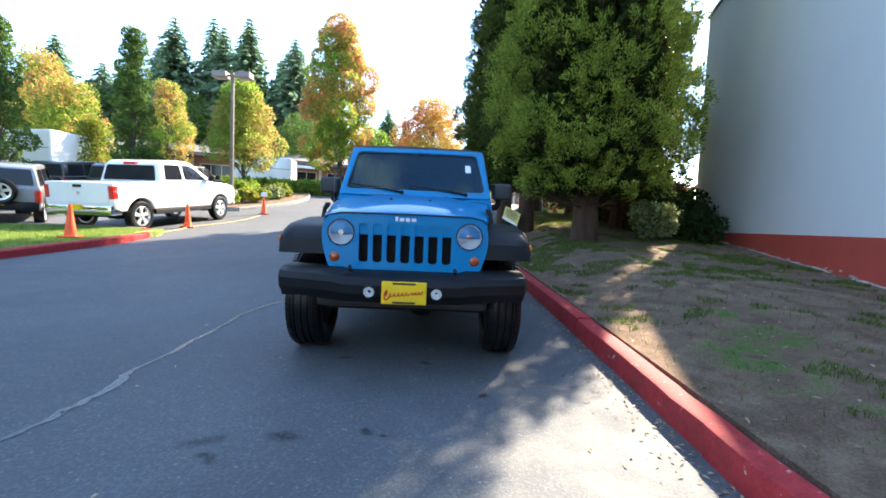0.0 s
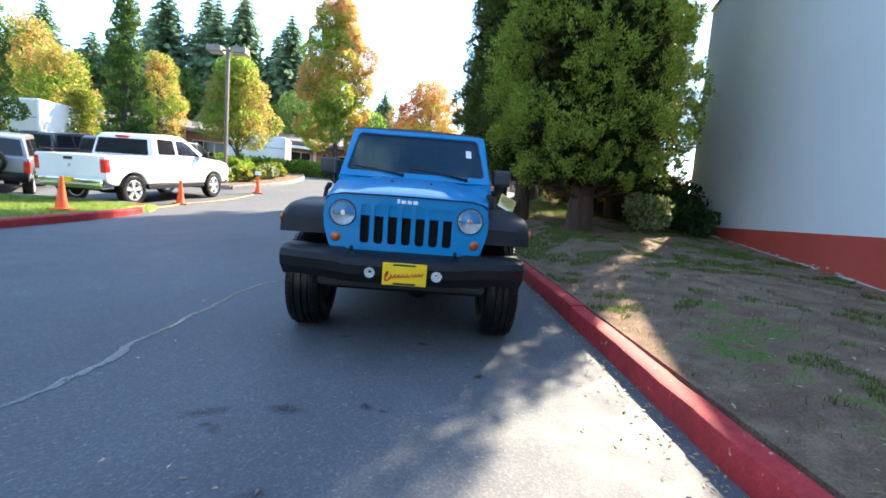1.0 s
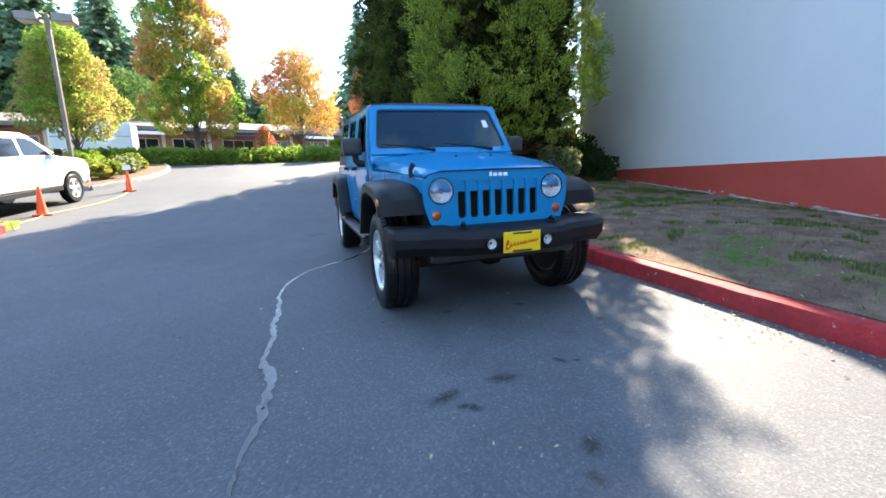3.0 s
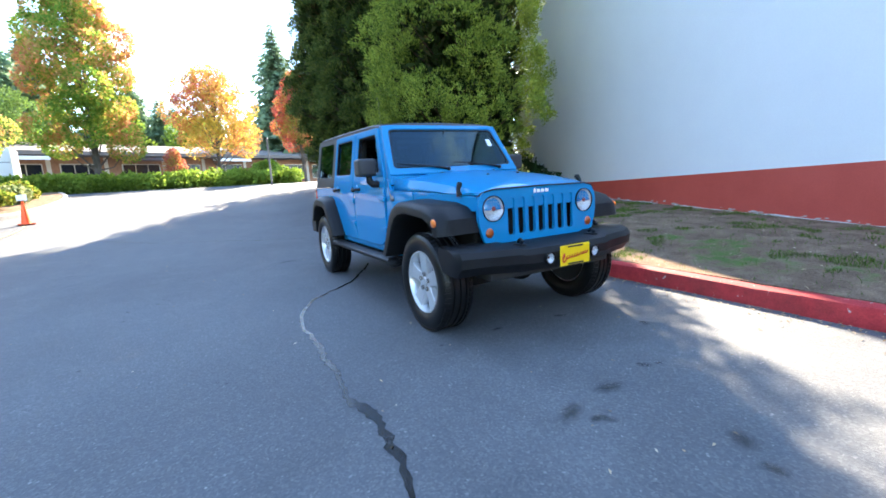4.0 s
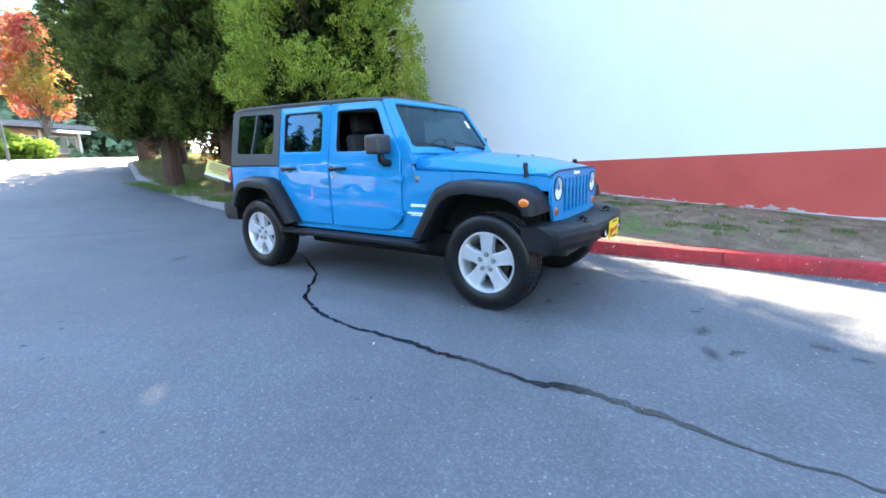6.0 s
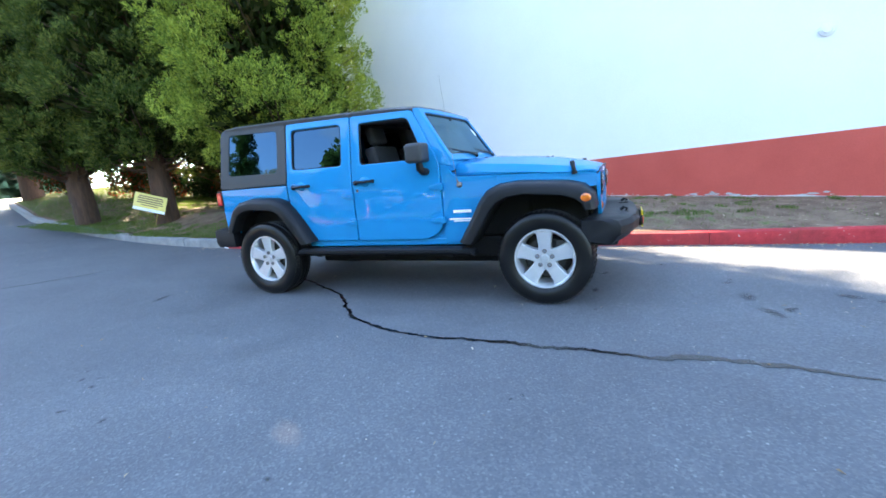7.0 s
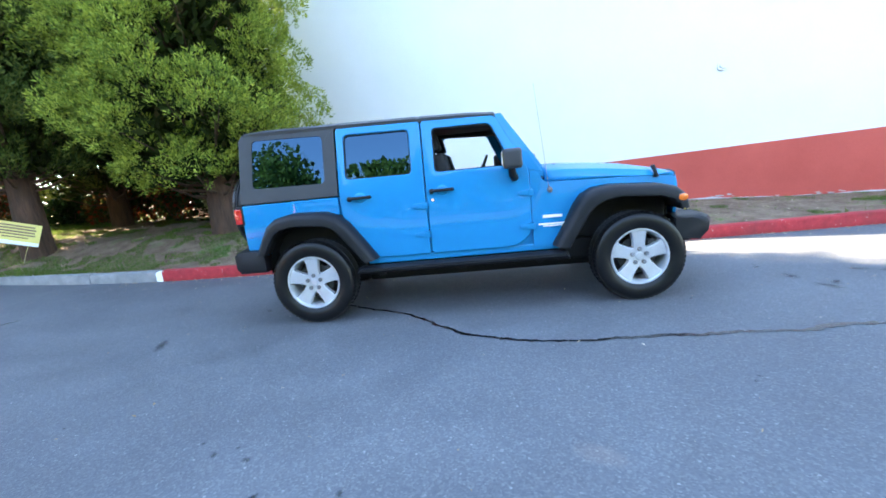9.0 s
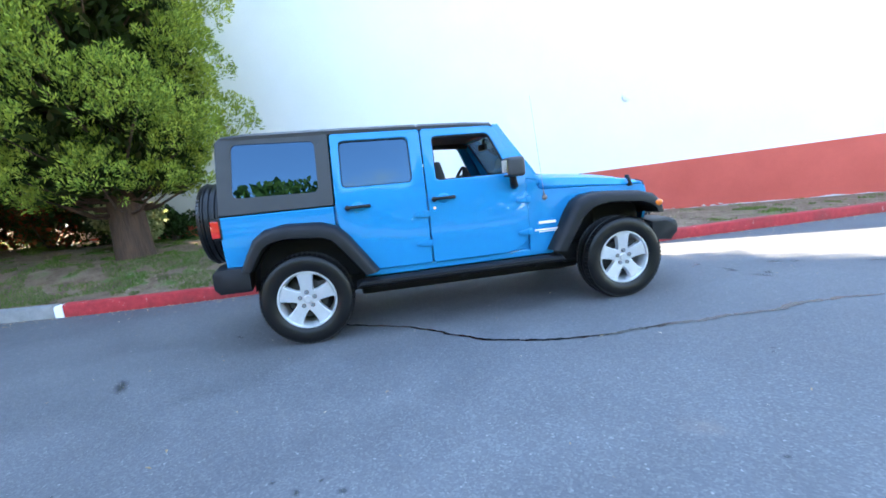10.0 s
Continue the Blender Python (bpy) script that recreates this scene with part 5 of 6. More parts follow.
def conifer(x, y, h, r, seed, tiers=44, label="tall dark fir in the wood behind the shops"):
    """A fir: a straight trunk with drooping fans of needles, tier on tier."""
    rng, rnd = np.random.default_rng(seed), random.Random(seed)
    root = tagged(new("fir_tree"), label, "tree", "firs behind the shops")
    root.matrix_world = pose(x, y, lift(x, y))
    r *= 1.4
    part("trunk", tapered_trunk(h * 0.98, 0.012 * h, seed, 0.2, 7, 1.1), BARK_GREY, root)
    vs, fs = [], []
    for i in range(tiers):
        u = 0.10 + 0.9 * i / tiers
        span = r * (1 - u) ** 0.72 * rnd.uniform(0.7, 1.15) + 0.25
        for k in range(13):
            a = 6.28319 * k / 13 + i * 0.7 + rnd.uniform(-0.25, 0.25)
            s = span * rnd.uniform(0.6, 1.15)
            d = np.array((math.cos(a), math.sin(a), 0))
            q = np.array((-d[1], d[0], 0))
            z0 = u * h
            for j in range(9):
                t = (j + 0.4) / 9
                p = d * s * t + np.array((0, 0, z0 - 0.35 * s * t ** 1.4))
                w = 0.22 * s * (1 - 0.6 * t) * rnd.uniform(0.7, 1.3)
                e = d * s * 0.28 + np.array((0, 0, -0.1 * s)) + rng.normal(size=3) * 0.06 * s
                n0 = len(vs)
                vs += [p.tolist(), (p + q * w + e * 0.6 - np.array((0, 0, 0.12 * s))).tolist(), (p + e).tolist(), (p - q * w + e * 0.6 - np.array((0, 0, 0.12 * s))).tolist()]
                fs.append((n0, n0 + 1, n0 + 2, n0 + 3))
    from_arrays("crown", vs, fs, SPRUCE, root)
    return root


# autumn trees between the lot and the shops
broadleaf("maple_tree", -7.3, 30.0, 12.6, 2.9, MAPLE_TURN, 21, 0.20, 20000, 0.23, "tall oval maple turning from green to orange", 0.17)
broadleaf("maple_tree", -10.55, 20.9, 6.0, 2.25, MAPLE_GOLD, 22, 0.36, 12000, 0.15, "small golden maple beside the lamp post", 0.10, cone=True)
broadleaf("maple_tree", -0.4, 36.0, 8.4, 3.5, MAPLE_ORANGE, 23, 0.34, 9000, 0.22, "spreading orange maple in front of the shops", 0.14)
broadleaf("maple_tree", 5.8, 34.5, 8.2, 2.0, MAPLE_RED, 24, 0.36, 8000, 0.22, "bright red maple in front of the shops", 0.12)
broadleaf("red_maple", -3.6, 41.0, 3.2, 1.0, MAPLE_RED, 25, 0.2, 1500, 0.2, "young red maple beside the shops", 0.06)
broadleaf("columnar_tree", -15.9, 20.0, 8.6, 1.25, COLUMN_GREEN, 26, 0.12, 9000, 0.15, "narrow upright green tree by the car park", 0.12, cone=True)
broadleaf("columnar_tree", -19.2, 16.2, 7.8, 1.3, COLUMN_GREEN, 27, 0.12, 8000, 0.15, "narrow upright green tree by the car park", 0.12, cone=True)
broadleaf("street_tree", -27.5, 30.0, 7.6, 2.8, MAPLE_TURN, 28, 0.24, 6000, 0.22, "yellow-green autumn tree beyond the parked cars", 0.14)
broadleaf("street_tree", -25.0, 38.0, 9.6, 2.2, MAPLE_TURN, 29, 0.25, 5000, 0.22, "orange and green autumn tree beyond the parked cars", 0.14)
broadleaf("street_tree", -35.0, 36.0, 11.5, 3.2, MAPLE_TURN, 30, 0.2, 6000, 0.24, "orange and green autumn tree beyond the parked cars", 0.16)
broadleaf("street_tree", -21.5, 24.5, 4.2, 1.2, LEAF_YELLOW, 33, 0.3, 2500, 0.18, "small yellowing tree by the car park", 0.07)
broadleaf("willow_tree", -16.5, 50.0, 9.0, 4.2, COLUMN_GREEN, 34, 0.2, 8000, 0.26, "rounded green tree rising behind the shops", 0.2)
firs = ((-66, 60, 22, 5.0), (-60, 63, 20, 4.6), (-54, 60, 22, 5.0), (-49, 62, 19, 4.6), (-44.5, 61, 20, 4.8), (-41, 63, 22.5, 4.8), (-37.5, 60, 25.2, 5.0), (-34.0, 64, 27, 4.6), (-31.0, 61, 24.5, 4.6), (-27.0, 60, 25.5, 5.2), (-23.5, 63, 21, 4.4), (-20.5, 60, 23, 4.6), (-17.0, 64, 20, 4.2), (-9, 76, 17.5, 4.2), (-4, 78, 14, 4.0), (1, 77, 13, 4.0), (-12.5, 74, 13.5, 4.0), (9.0, 61, 22, 4.2), (15.5, 62, 20, 4.4), (22, 60, 18, 4.4), (-5.5, 72, 14, 3.0))
for i, (x, y, h, r) in enumerate(firs):
    conifer(x, y, h, r, 40 + i)
for i, (x, y, h, r) in enumerate(((-10, 68, 11, 4.5), (-2, 68, 10, 4.5), (5, 69, 9, 4.5), (-52, 56, 8, 5), (-45, 55, 8, 5), (-36, 57, 7, 5), (-28, 58, 7, 5), (14, 64, 8, 4.5), (-60, 58, 13, 5), (-54, 57, 11, 5), (-47, 58, 13.5, 5), (-40, 57, 11, 5), (-33, 58, 12, 5), (-26, 57, 10, 5), (-20, 58, 9, 4.5))):
    broadleaf("woodland_tree", x, y, h, r, (LEAF_GREEN, COLUMN_GREEN, MAPLE_TURN)[i % 3 if i > 7 else 0], 70 + i, 0.08, 2600, 0.54, "dense green tree at the edge of the wood", 0.2)
for i, (x, y, h, r) in enumerate(((-52, -26, 19, 8), (-55, -12, 16, 8), (-50, 2, 14, 7), (-54, 14, 18, 8), (-53, 26, 16, 7), (-52, 37, 19, 7), (-42, -38, 17, 8), (-25, -48, 20, 8), (-57, 45, 14, 8), (-61, 53, 15, 8))):
    broadleaf("woodland_tree", x, y, h, r, COLUMN_GREEN, 170 + i, 0.06, 1500, 1.6, "green tree far across the street", 0.2)


for i, (x, y, h, r) in enumerate(((-27, 16, 11, 4.5), (-28.5, 7, 10, 4.5), (-26.5, -3, 9.5, 4), (-30, -14, 12, 5))):
    broadleaf("street_tree", x, y, h, r, COLUMN_GREEN, 190 + i, 0.12, 3000, 0.55, "leafy green tree across the street", 0.2)


def shrub(name, x, y, z, r, h, material, seed, leaves=2500, size=0.07, label=""):
    rng, rnd = np.random.default_rng(seed), random.Random(seed)
    root = tagged(new(name), label, "shrub")
    root.matrix_world = pose(x, y, z)
    bm = bmesh.new()
    blobs = []
    for i in range(12):
        a, q = i * 2.4, r * rnd.uniform(0.1, 0.62)
        c = (q * math.cos(a), q * math.sin(a), h * rnd.uniform(0.25, 0.72))
        b = rnd.uniform(0.28, 0.42)
        blobs.append((c, (b * r, b * r, b * h * 0.8)))
        tube(bm, [(0, 0, -0.05), (c[0] * 0.6, c[1] * 0.6, c[2] * 0.5), c], [0.02, 0.014, 0.005], 4)
    part("stem", bm, BARK_GREY, root)
    v, f = leaf_mass(rng, blobs, leaves, size)
    from_arrays("foliage", v, f, material, root)
    return root


# shrubs between the cedars and the building
shrub("shrub", 5.7, 7.3, lawn_lift(5.7, 7.3), 0.75, 1.0, SHRUB_PALE, 81, 4000, 0.08, "bushy shrub with pale variegated leaves by the wall")
shrub("shrub", 6.75, 7.0, lawn_lift(6.7, 7.0), 0.7, 0.85, SHRUB_DARK, 82, 4000, 0.07, "low dark green shrub against the red dado")
for i, (x, y) in enumerate(((7.2, 8.6), (6.8, 9.7), (6.9, 11.2), (6.6, 12.6), (6.3, 14.0), (5.9, 15.2), (7.6, 13.2), (7.9, 10.6), (5.2, 17.8))):
    shrub("shrub", x, y, lawn_lift(x, y) - 0.02, 1.1, 1.5 + 0.25 * math.sin(i * 1.9), SHRUB_RED if i % 3 else SHRUB_DARK, 83 + i, 3800, 0.09, "dark shrub with reddening leaves behind the cedars")

# ---- across the street: lawn island, planter, hedge ----
island = slab("lawn_island", lambda y: (-11.2, -7.05 - 0.05 * max(0.0, y - 6.8) ** 2), spans(-6, 8.4, 0.4), LAWN_GREEN, lambda x, y: lift(x, y) + 0.14, 0.5, 12, "mown green grass strip beside the car park", "lawn")
kerb_run("red_kerb", [(-6.98, y) for y in spans(-6, 6.8, 1.6)] + [(-7.05, 7.4), (-7.3, 8.0), (-7.75, 8.45)], 0.16, KERB_RED, "red-painted concrete kerb round the grass strip")
kerb_run("plain_kerb", [(-7.75, 8.47), (-8.4, 8.6), (-9.8, 8.6), (-11.2, 8.6)], 0.15, KERB_GREY, "bare concrete kerb at the end of the grass strip")


def planter_edge(y):
    return -7.35 - 0.055 * (y - 20.3) ** 2 * (0.6 if y > 20.3 else 0.75)


slab("planter_bed", lambda y: (-14.0, planter_edge(y) - 0.1), spans(15.4, 26.0, 0.5), LAWN_DRY, lambda x, y: lift(x, y) + 0.15, 0.5, 12, "raised planting bed with shrubs", "planter")
kerb_run("plain_kerb", [(planter_edge(y), y) for y in spans(15.4, 26.0, 1.06)], 0.16, KERB_GREY, "pale concrete kerb round the planting bed")
kerb_run("plain_kerb", [(-14.0, 15.3), (-12.0, 15.3), (-10.4, 15.3), (planter_edge(15.4), 15.38)], 0.16, KERB_GREY, "pale concrete kerb round the planting bed")
for i, (x, y, r, h, m) in enumerate(((-9.6, 16.8, 0.8, 0.85, LEAF_YELLOW), (-8.8, 18.2, 0.8, 0.8, LEAF_YELLOW), (-9.9, 19.0, 1.0, 1.1, HEDGE), (-8.6, 20.4, 0.8, 0.75, SHRUB_PALE), (-10.6, 20.8, 1.1, 1.2, HEDGE), (-9.2, 22.4, 0.9, 0.8, LEAF_YELLOW), (-11.2, 17.6, 0.9, 1.0, HEDGE), (-10.4, 24.0, 1.0, 0.9, HEDGE))):
    shrub("planter_shrub", x, y, lift(x, y) + 0.14, r, h, m, 120 + i, 2600, 0.12, "leafy low shrub in the planting bed")


def hedge_row():
    """A low clipped-looking bank of junipers along the far side of the junction."""
    rng, rnd = np.random.default_rng(5), random.Random(5)
    root = tagged(new("hedge"), "long low bright-green juniper hedge", "hedge")
    blobs = []
    for i in range(58):
        x = -15.5 + 19.0 * i / 57
        for k in range(2):
            y = 27.3 + rnd.uniform(-0.7, 0.9)
            z = lift(x, y)
            h = rnd.uniform(0.42, 0.62)
            blobs.append(((x, y, z + h * 0.85), (rnd.uniform(0.45, 0.7), rnd.uniform(0.5, 0.8), h)))
    v, f = leaf_mass(rng, blobs, 26000, 0.16)
    from_arrays("foliage", v, f, HEDGE, root)
    core = bmesh.new()
    for i in range(40):
        x = -15.3 + 18.6 * i / 39
        cyl(core, (x, 27.4, lift(x, 27.4) - 0.05), (x + rnd.uniform(-0.2, 0.2), 27.5, lift(x, 27.4) + 0.75), 0.03, 0.01, 5)
    part("stem", core, BARK_GREY, root)
    return root


hedge_row()
shrub("round_shrub", 1.9, 28.6, lift(1.9, 28.6), 1.0, 1.7, HEDGE, 140, 3500, 0.14, "rounded green shrub standing above the hedge")


# ---- the row of shops ----
def shop_row():
    root = tagged(new("shop_building"), "long single-storey brown brick shop row with a low roof", "building")
    L, D, H = 50.0, 10.0, 2.9
    bm = bmesh.new()
    box(bm, 0, 0, -1.5, L, D, H)
    part("wall", bm, BRICK_BROWN, root)
    bm = bmesh.new()
    prism(bm, [(-1.6, H - 0.05), (-1.6, H + 0.28), (D / 2, H + 1.75), (D + 1.6, H + 0.28), (D + 1.6, H - 0.05)], "x", -1.0, L + 1.0)
    part("roof", bm, ROOFING, root, "grey-brown shingle roof with deep eaves")
    rnd = random.Random(9)
    x = 0.8
    while x < L - 3:
        w = rnd.uniform(2.4, 3.4)
        bm = bmesh.new()
        box(bm, x, -0.10, 0.5, x + w, 0.05, 2.25)
        win = part("window", bm, BEIGE, root)
        n = 3
        for k in range(n):
            bm = bmesh.new()
            box(bm, x + 0.08 + k * (w - 0.08) / n, -0.13, 0.58, x + (k + 1) * (w - 0.08) / n, -0.095, 2.17)
            part("pane", bm, DARK_PANE, win)
        if rnd.random() < 0.6:
            bm = bmesh.new()
            prism(bm, [(-1.75, 2.42), (-0.15, 2.62), (-0.15, 2.82), (-1.75, 2.72)], "x", x - 0.3, x + w + 0.3)
            part("awning", bm, WHITE_CAR if rnd.random() < 0.6 else DARK_CAR, root)
        bm = bmesh.new()
        box(bm, x + w + 0.25, -0.06, -0.2, x + w + 0.55, 0.02, 2.8)
        part("pier", bm, BEIGE, root)
        x += w + rnd.uniform(1.0, 2.0)
    root.matrix_world = pose(-32, 37.5, lift(-20, 45) + 0.55, 0, 0, 22.8)
    return root


shop_row()


# ---- car-park lamp ----
def car_park_lamp(x, y):
    root = tagged(new("car_park_lamp"), "tall brown lamp post with two box lamps", "lamp post")
    root.matrix_world = pose(x, y, lift(x, y) + 0.1)
    bm = bmesh.new()
    cyl(bm, (0, 0, 0), (0, 0, 0.7), 0.26, 0.24, 20)
    part("plinth", bm, KERB_GREY, root, smooth=40)
    bm = bmesh.new()
    box(bm, -0.065, -0.065, 0.65, 0.065, 0.065, 6.03, 0.012)
    part("pole", bm, POLE_PAINT, root)
    bm = bmesh.new()
    box(bm, -0.45, -0.03, 5.86, 0.45, 0.03, 5.94, 0.008)
    part("arm", bm, POLE_PAINT, root)
    for s in (-1, 1):
        bm = bmesh.new()
        box(bm, s * 0.22, -0.26, 5.76, s * 0.86, 0.26, 6.04, 0.03)
        head = part("lamp_head", bm, LAMP_BOX, root)
        bm = bmesh.new()
        box(bm, s * 0.28, -0.2, 5.745, s * 0.8, 0.2, 5.759)
        part("lens", bm, BEIGE, head)
    return root


car_park_lamp(-9.35, 17.0)


# ---- traffic cones and the rope between them ----
def traffic_cone(x, y, tilt=0.0, card=False):
    z = lift(x, y) + 0.005 + (0.13 if x < -7.2 and y < 8 else 0)
    root = tagged(new("traffic_cone"), "orange traffic cone with a pale card on top" if card else "orange plastic traffic cone", "cone", "cones along the rope")
    bm = bmesh.new()
    box(bm, -0.19, -0.19, 0, 0.19, 0.19, 0.035, 0.012)
    part("base", bm, ORANGE, root)
    bm = bmesh.new()
    loft(bm, [[(r * math.cos(6.28319 * k / 20), r * math.sin(6.28319 * k / 20), h) for k in range(20)] for r, h in ((0.125, 0.03), (0.115, 0.05), (0.035, 0.66), (0.028, 0.72), (0.02, 0.722))])
    part("cone", bm, ORANGE, root, smooth=40)
    if card:
        bm = bmesh.new()
        box(bm, -0.12, -0.006, 0.73, 0.12, 0.006, 0.90)
        part("card", bm, WHITE_PRINT, root, "white card")
    root.matrix_world = pose(x, y, z, tilt, 0, 20)
    return root


traffic_cone(-7.75, 6.05)
traffic_cone(-7.5, 10.1)
traffic_cone(-6.95, 14.7, card=True)
bm = bmesh.new()
path = []
for (x0, y0), (x1, y1), sag in (((-7.0, 7.0), (-7.35, 8.6), 0.2), ((-7.35, 8.6), (-7.45, 10.0), 0.1), ((-7.45, 10.0), (-6.9, 14.6), 0.35)):
    for k in range(9):
        t = k / 9
        x, y = x0 + (x1 - x0) * t + sag * math.sin(math.pi * t), y0 + (y1 - y0) * t
        path.append((x, y, lift(x, y) + 0.03 + (0.16 if y < 7.6 else 0.0)))
tube(bm, path, 0.011, 6)
tagged(part("rope", bm, ROPE, smooth=60), "yellow rope lying on the ground between the cones", "rope")


# ---- post at the far corner of the junction ----
post = tagged(new("street_post"), "slim grey steel post at the end of the hedge", "post")
bm = bmesh.new()
tube(bm, [(0, 0, -0.1), (0, 0, 1.3), (0, 0, 2.7)], 0.06, 12)
part("pole", bm, LAMP_BOX, post, smooth=40)
bm = bmesh.new()
loft(bm, [[(q * math.cos(6.28319 * k / 12), q * math.sin(6.28319 * k / 12), h) for k in range(12)] for q, h in ((0.062, 2.69), (0.066, 2.72), (0.03, 2.76))])
part("cap", bm, LAMP_BOX, post, smooth=40)
post.matrix_world = pose(1.72, 25.0, lift(1.72, 25.0))


# ---- parked vehicles ----
def simple_wheel(name, s, x, y, r, parent):
    """A road wheel with five split spokes; s is the side that it faces."""
    hub = new(name)
    hub.parent = parent
    hub.location = (x, y, r)
    bm = bmesh.new()
    lathe_x(bm, [(-0.11, r * 0.66), (-0.125, r * 0.78), (-0.12, r * 0.93), (-0.095, r * 0.99), (-0.03, r), (-0.025, r * 0.975), (0.025, r * 0.975), (0.03, r), (0.095, r * 0.99), (0.12, r * 0.93), (0.125, r * 0.78), (0.11, r * 0.66)], 40)
    part("tyre", bm, RUBBER, hub, smooth=40)
    bm = bmesh.new()
    lathe_x(bm, [(s * 0.11, r * 0.665), (s * 0.118, r * 0.64), (s * 0.09, r * 0.60), (-s * 0.09, r * 0.56), (-s * 0.10, r * 0.66)], 36)
    rim = part("rim", bm, ALLOY, hub, smooth=35)
    # near-black disc behind the spokes paints the shade in their gaps
    bm = bmesh.new()
    lathe_x(bm, [(s * 0.03, 0.005), (s * 0.03, r * 0.57), (-s * 0.08, r * 0.57), (-s * 0.08, 0.005)], 28)
    part("brake_disc", bm, UNDERBODY, hub)
    for k in range(5):
        for e in (-1, 1):
            bm = bmesh.new()
            m = Matrix.Rotation(6.28319 * k / 5 + 0.13 * e, 4, "X")
            o = [(-0.030, 0.04), (0.030, 0.04), (0.024, r * 0.40), (0.036, r * 0.62), (-0.036, r * 0.62), (-0.024, r * 0.40)]
            loft(bm, [[m @ Vector((s * 0.098, u, q)) for u, q in o], [m @ Vector((s * 0.05, u * 1.2, q)) for u, q in o]])
            part("spoke", bm, ALLOY, rim)
    bm = bmesh.new()
    lathe_x(bm, [(s * 0.05, 0.003), (s * 0.05, 0.075), (s * 0.095, 0.068), (s * 0.108, 0.045), (s * 0.112, 0.003)], 24)
    part("hub_cap", bm, ALLOY, hub, smooth=35)


def with_arches(profile, wheels, radius):
    """A side outline whose bottom edge is cut by round wheel arches."""
    low = max(range(len(profile) - 1), key=lambda i: profile[i + 1][0] - profile[i][0])
    (y0, z0), (y1, z1) = profile[low], profile[low + 1]
    out, R = list(profile[:low + 1]), radius + 0.085
    for y in sorted(wheels):
        z = z0 + (z1 - z0) * (y - y0) / (y1 - y0)
        a = math.asin((z - radius) / R)
        out += [(y - R * math.cos(a + (math.pi - 2 * a) * k / 12), radius + R * math.sin(a + (math.pi - 2 * a) * k / 12)) for k in range(13)]
    return out + list(profile[low + 1:])


def vehicle(name, label, pose_m, paint, profile, cabin, width, wheels, radius, windows, seams, kind="car", spare=False, bed=None):
    """A parked vehicle facing +y. profile: lower side outline (y, z); cabin: upper outline; windows: side panes; seams: where the doors part."""
    root = tagged(new(name), label, kind)
    w = width / 2
    rear, front, belt = min(p[0] for p in profile), max(p[0] for p in profile), profile[-1][1]
    bm = bmesh.new()
    prism(bm, with_arches(profile, wheels, radius), "x", -w, w, 0.045, 3)
    for v in bm.verts:  # the flanks bulge at mid height and draw in at the ends
        v.co.x *= 1 - 0.05 * max(0.0, (abs(v.co.z - 0.95) - 0.1) / 0.5) - 0.06 * max(0.0, (v.co.y - front + 0.75) / 0.75) ** 2
    part("body", bm, paint, root, smooth=40)
    bm = bmesh.new()
    ylo, yhi = min(p[0] for p in cabin), max(p[0] for p in cabin)
    zlo, zhi = min(p[1] for p in cabin), max(p[1] for p in cabin)
    prism(bm, cabin, "x", -w + 0.03, w - 0.03, 0.06, 3)
    for v in bm.verts:
        v.co.x *= 1 - 0.15 * max(0, (v.co.z - zlo) / (zhi - zlo))
    part("cabin", bm, paint, root, smooth=40)

    def flank_at(b, s, d):
        return s * ((w - 0.03) * (1 - 0.15 * max(0.0, (b - zlo) / (zhi - zlo))) + 0.008 - d)
    for s in (-1, 1):
        for pts in windows:
            part("side_window", plate_with_holes(rounded(pts, 0.05), [], 0.006, lambda a, b, d, s=s: (flank_at(b, s, d), a, b)), DARK_PANE, root, "dark glass")
        for y in seams:
            bm = bmesh.new()
            loft(bm, [[(s * (w * (1 - 0.05 * max(0.0, (abs(z - 0.95) - 0.1) / 0.5)) + e), y + g, z) for e, g in ((-0.01, -0.005), (0.002, -0.005), (0.002, 0.005), (-0.01, 0.005))] for z in spans(0.62, belt - 0.05, 0.08)])
            part("door_seam", bm, UNDERBODY, root)
        for y in seams[:-1]:
            bm = bmesh.new()
            tube(bm, [(s * (w - 0.03), y + 0.10, belt - 0.17), (s * (w + 0.018), y + 0.13, belt - 0.165), (s * (w + 0.018), y + 0.24, belt - 0.165), (s * (w - 0.03), y + 0.27, belt - 0.17)], 0.014, 8)
            part("door_handle", bm, paint, root, smooth=50)
        bm = bmesh.new()
        box(bm, s * (w + 0.02), yhi - 0.42, belt + 0.03, s * (w + 0.22), yhi - 0.30, belt + 0.22, 0.03, 3)
        box(bm, s * (w - 0.06), yhi - 0.38, belt + 0.05, s * (w + 0.05), yhi - 0.33, belt + 0.10, 0.01)
        part("door_mirror", bm, TRIM, root, smooth=40)
        for y in wheels:
            bm = bmesh.new()
            box(bm, s * (w - 0.62), y - radius - 0.08, 0.36, s * (w - 0.30), y + radius + 0.08, radius * 2 + 0.08)
            part("wheel_housing", bm, UNDERBODY, root)
            simple_wheel("wheel", s, s * (w - 0.13), y, radius, root)
        bm = bmesh.new()
        box(bm, s * (w - 0.15), rear - 0.014, belt - 0.44, s * (w * 0.985 + 0.006), rear + 0.17, belt - 0.08, 0.03, 3)
        part("tail_lamp", bm, RED_LENS, root, "red lamp lens", smooth=40)
        bm = bmesh.new()
        box(bm, s * (w - 0.42), front - 0.20, belt - 0.42, s * (w - 0.10), front - 0.02, belt - 0.24, 0.03, 3)
        part("headlight", bm, LAMP_SILVER, root, smooth=40)
        bm = bmesh.new()
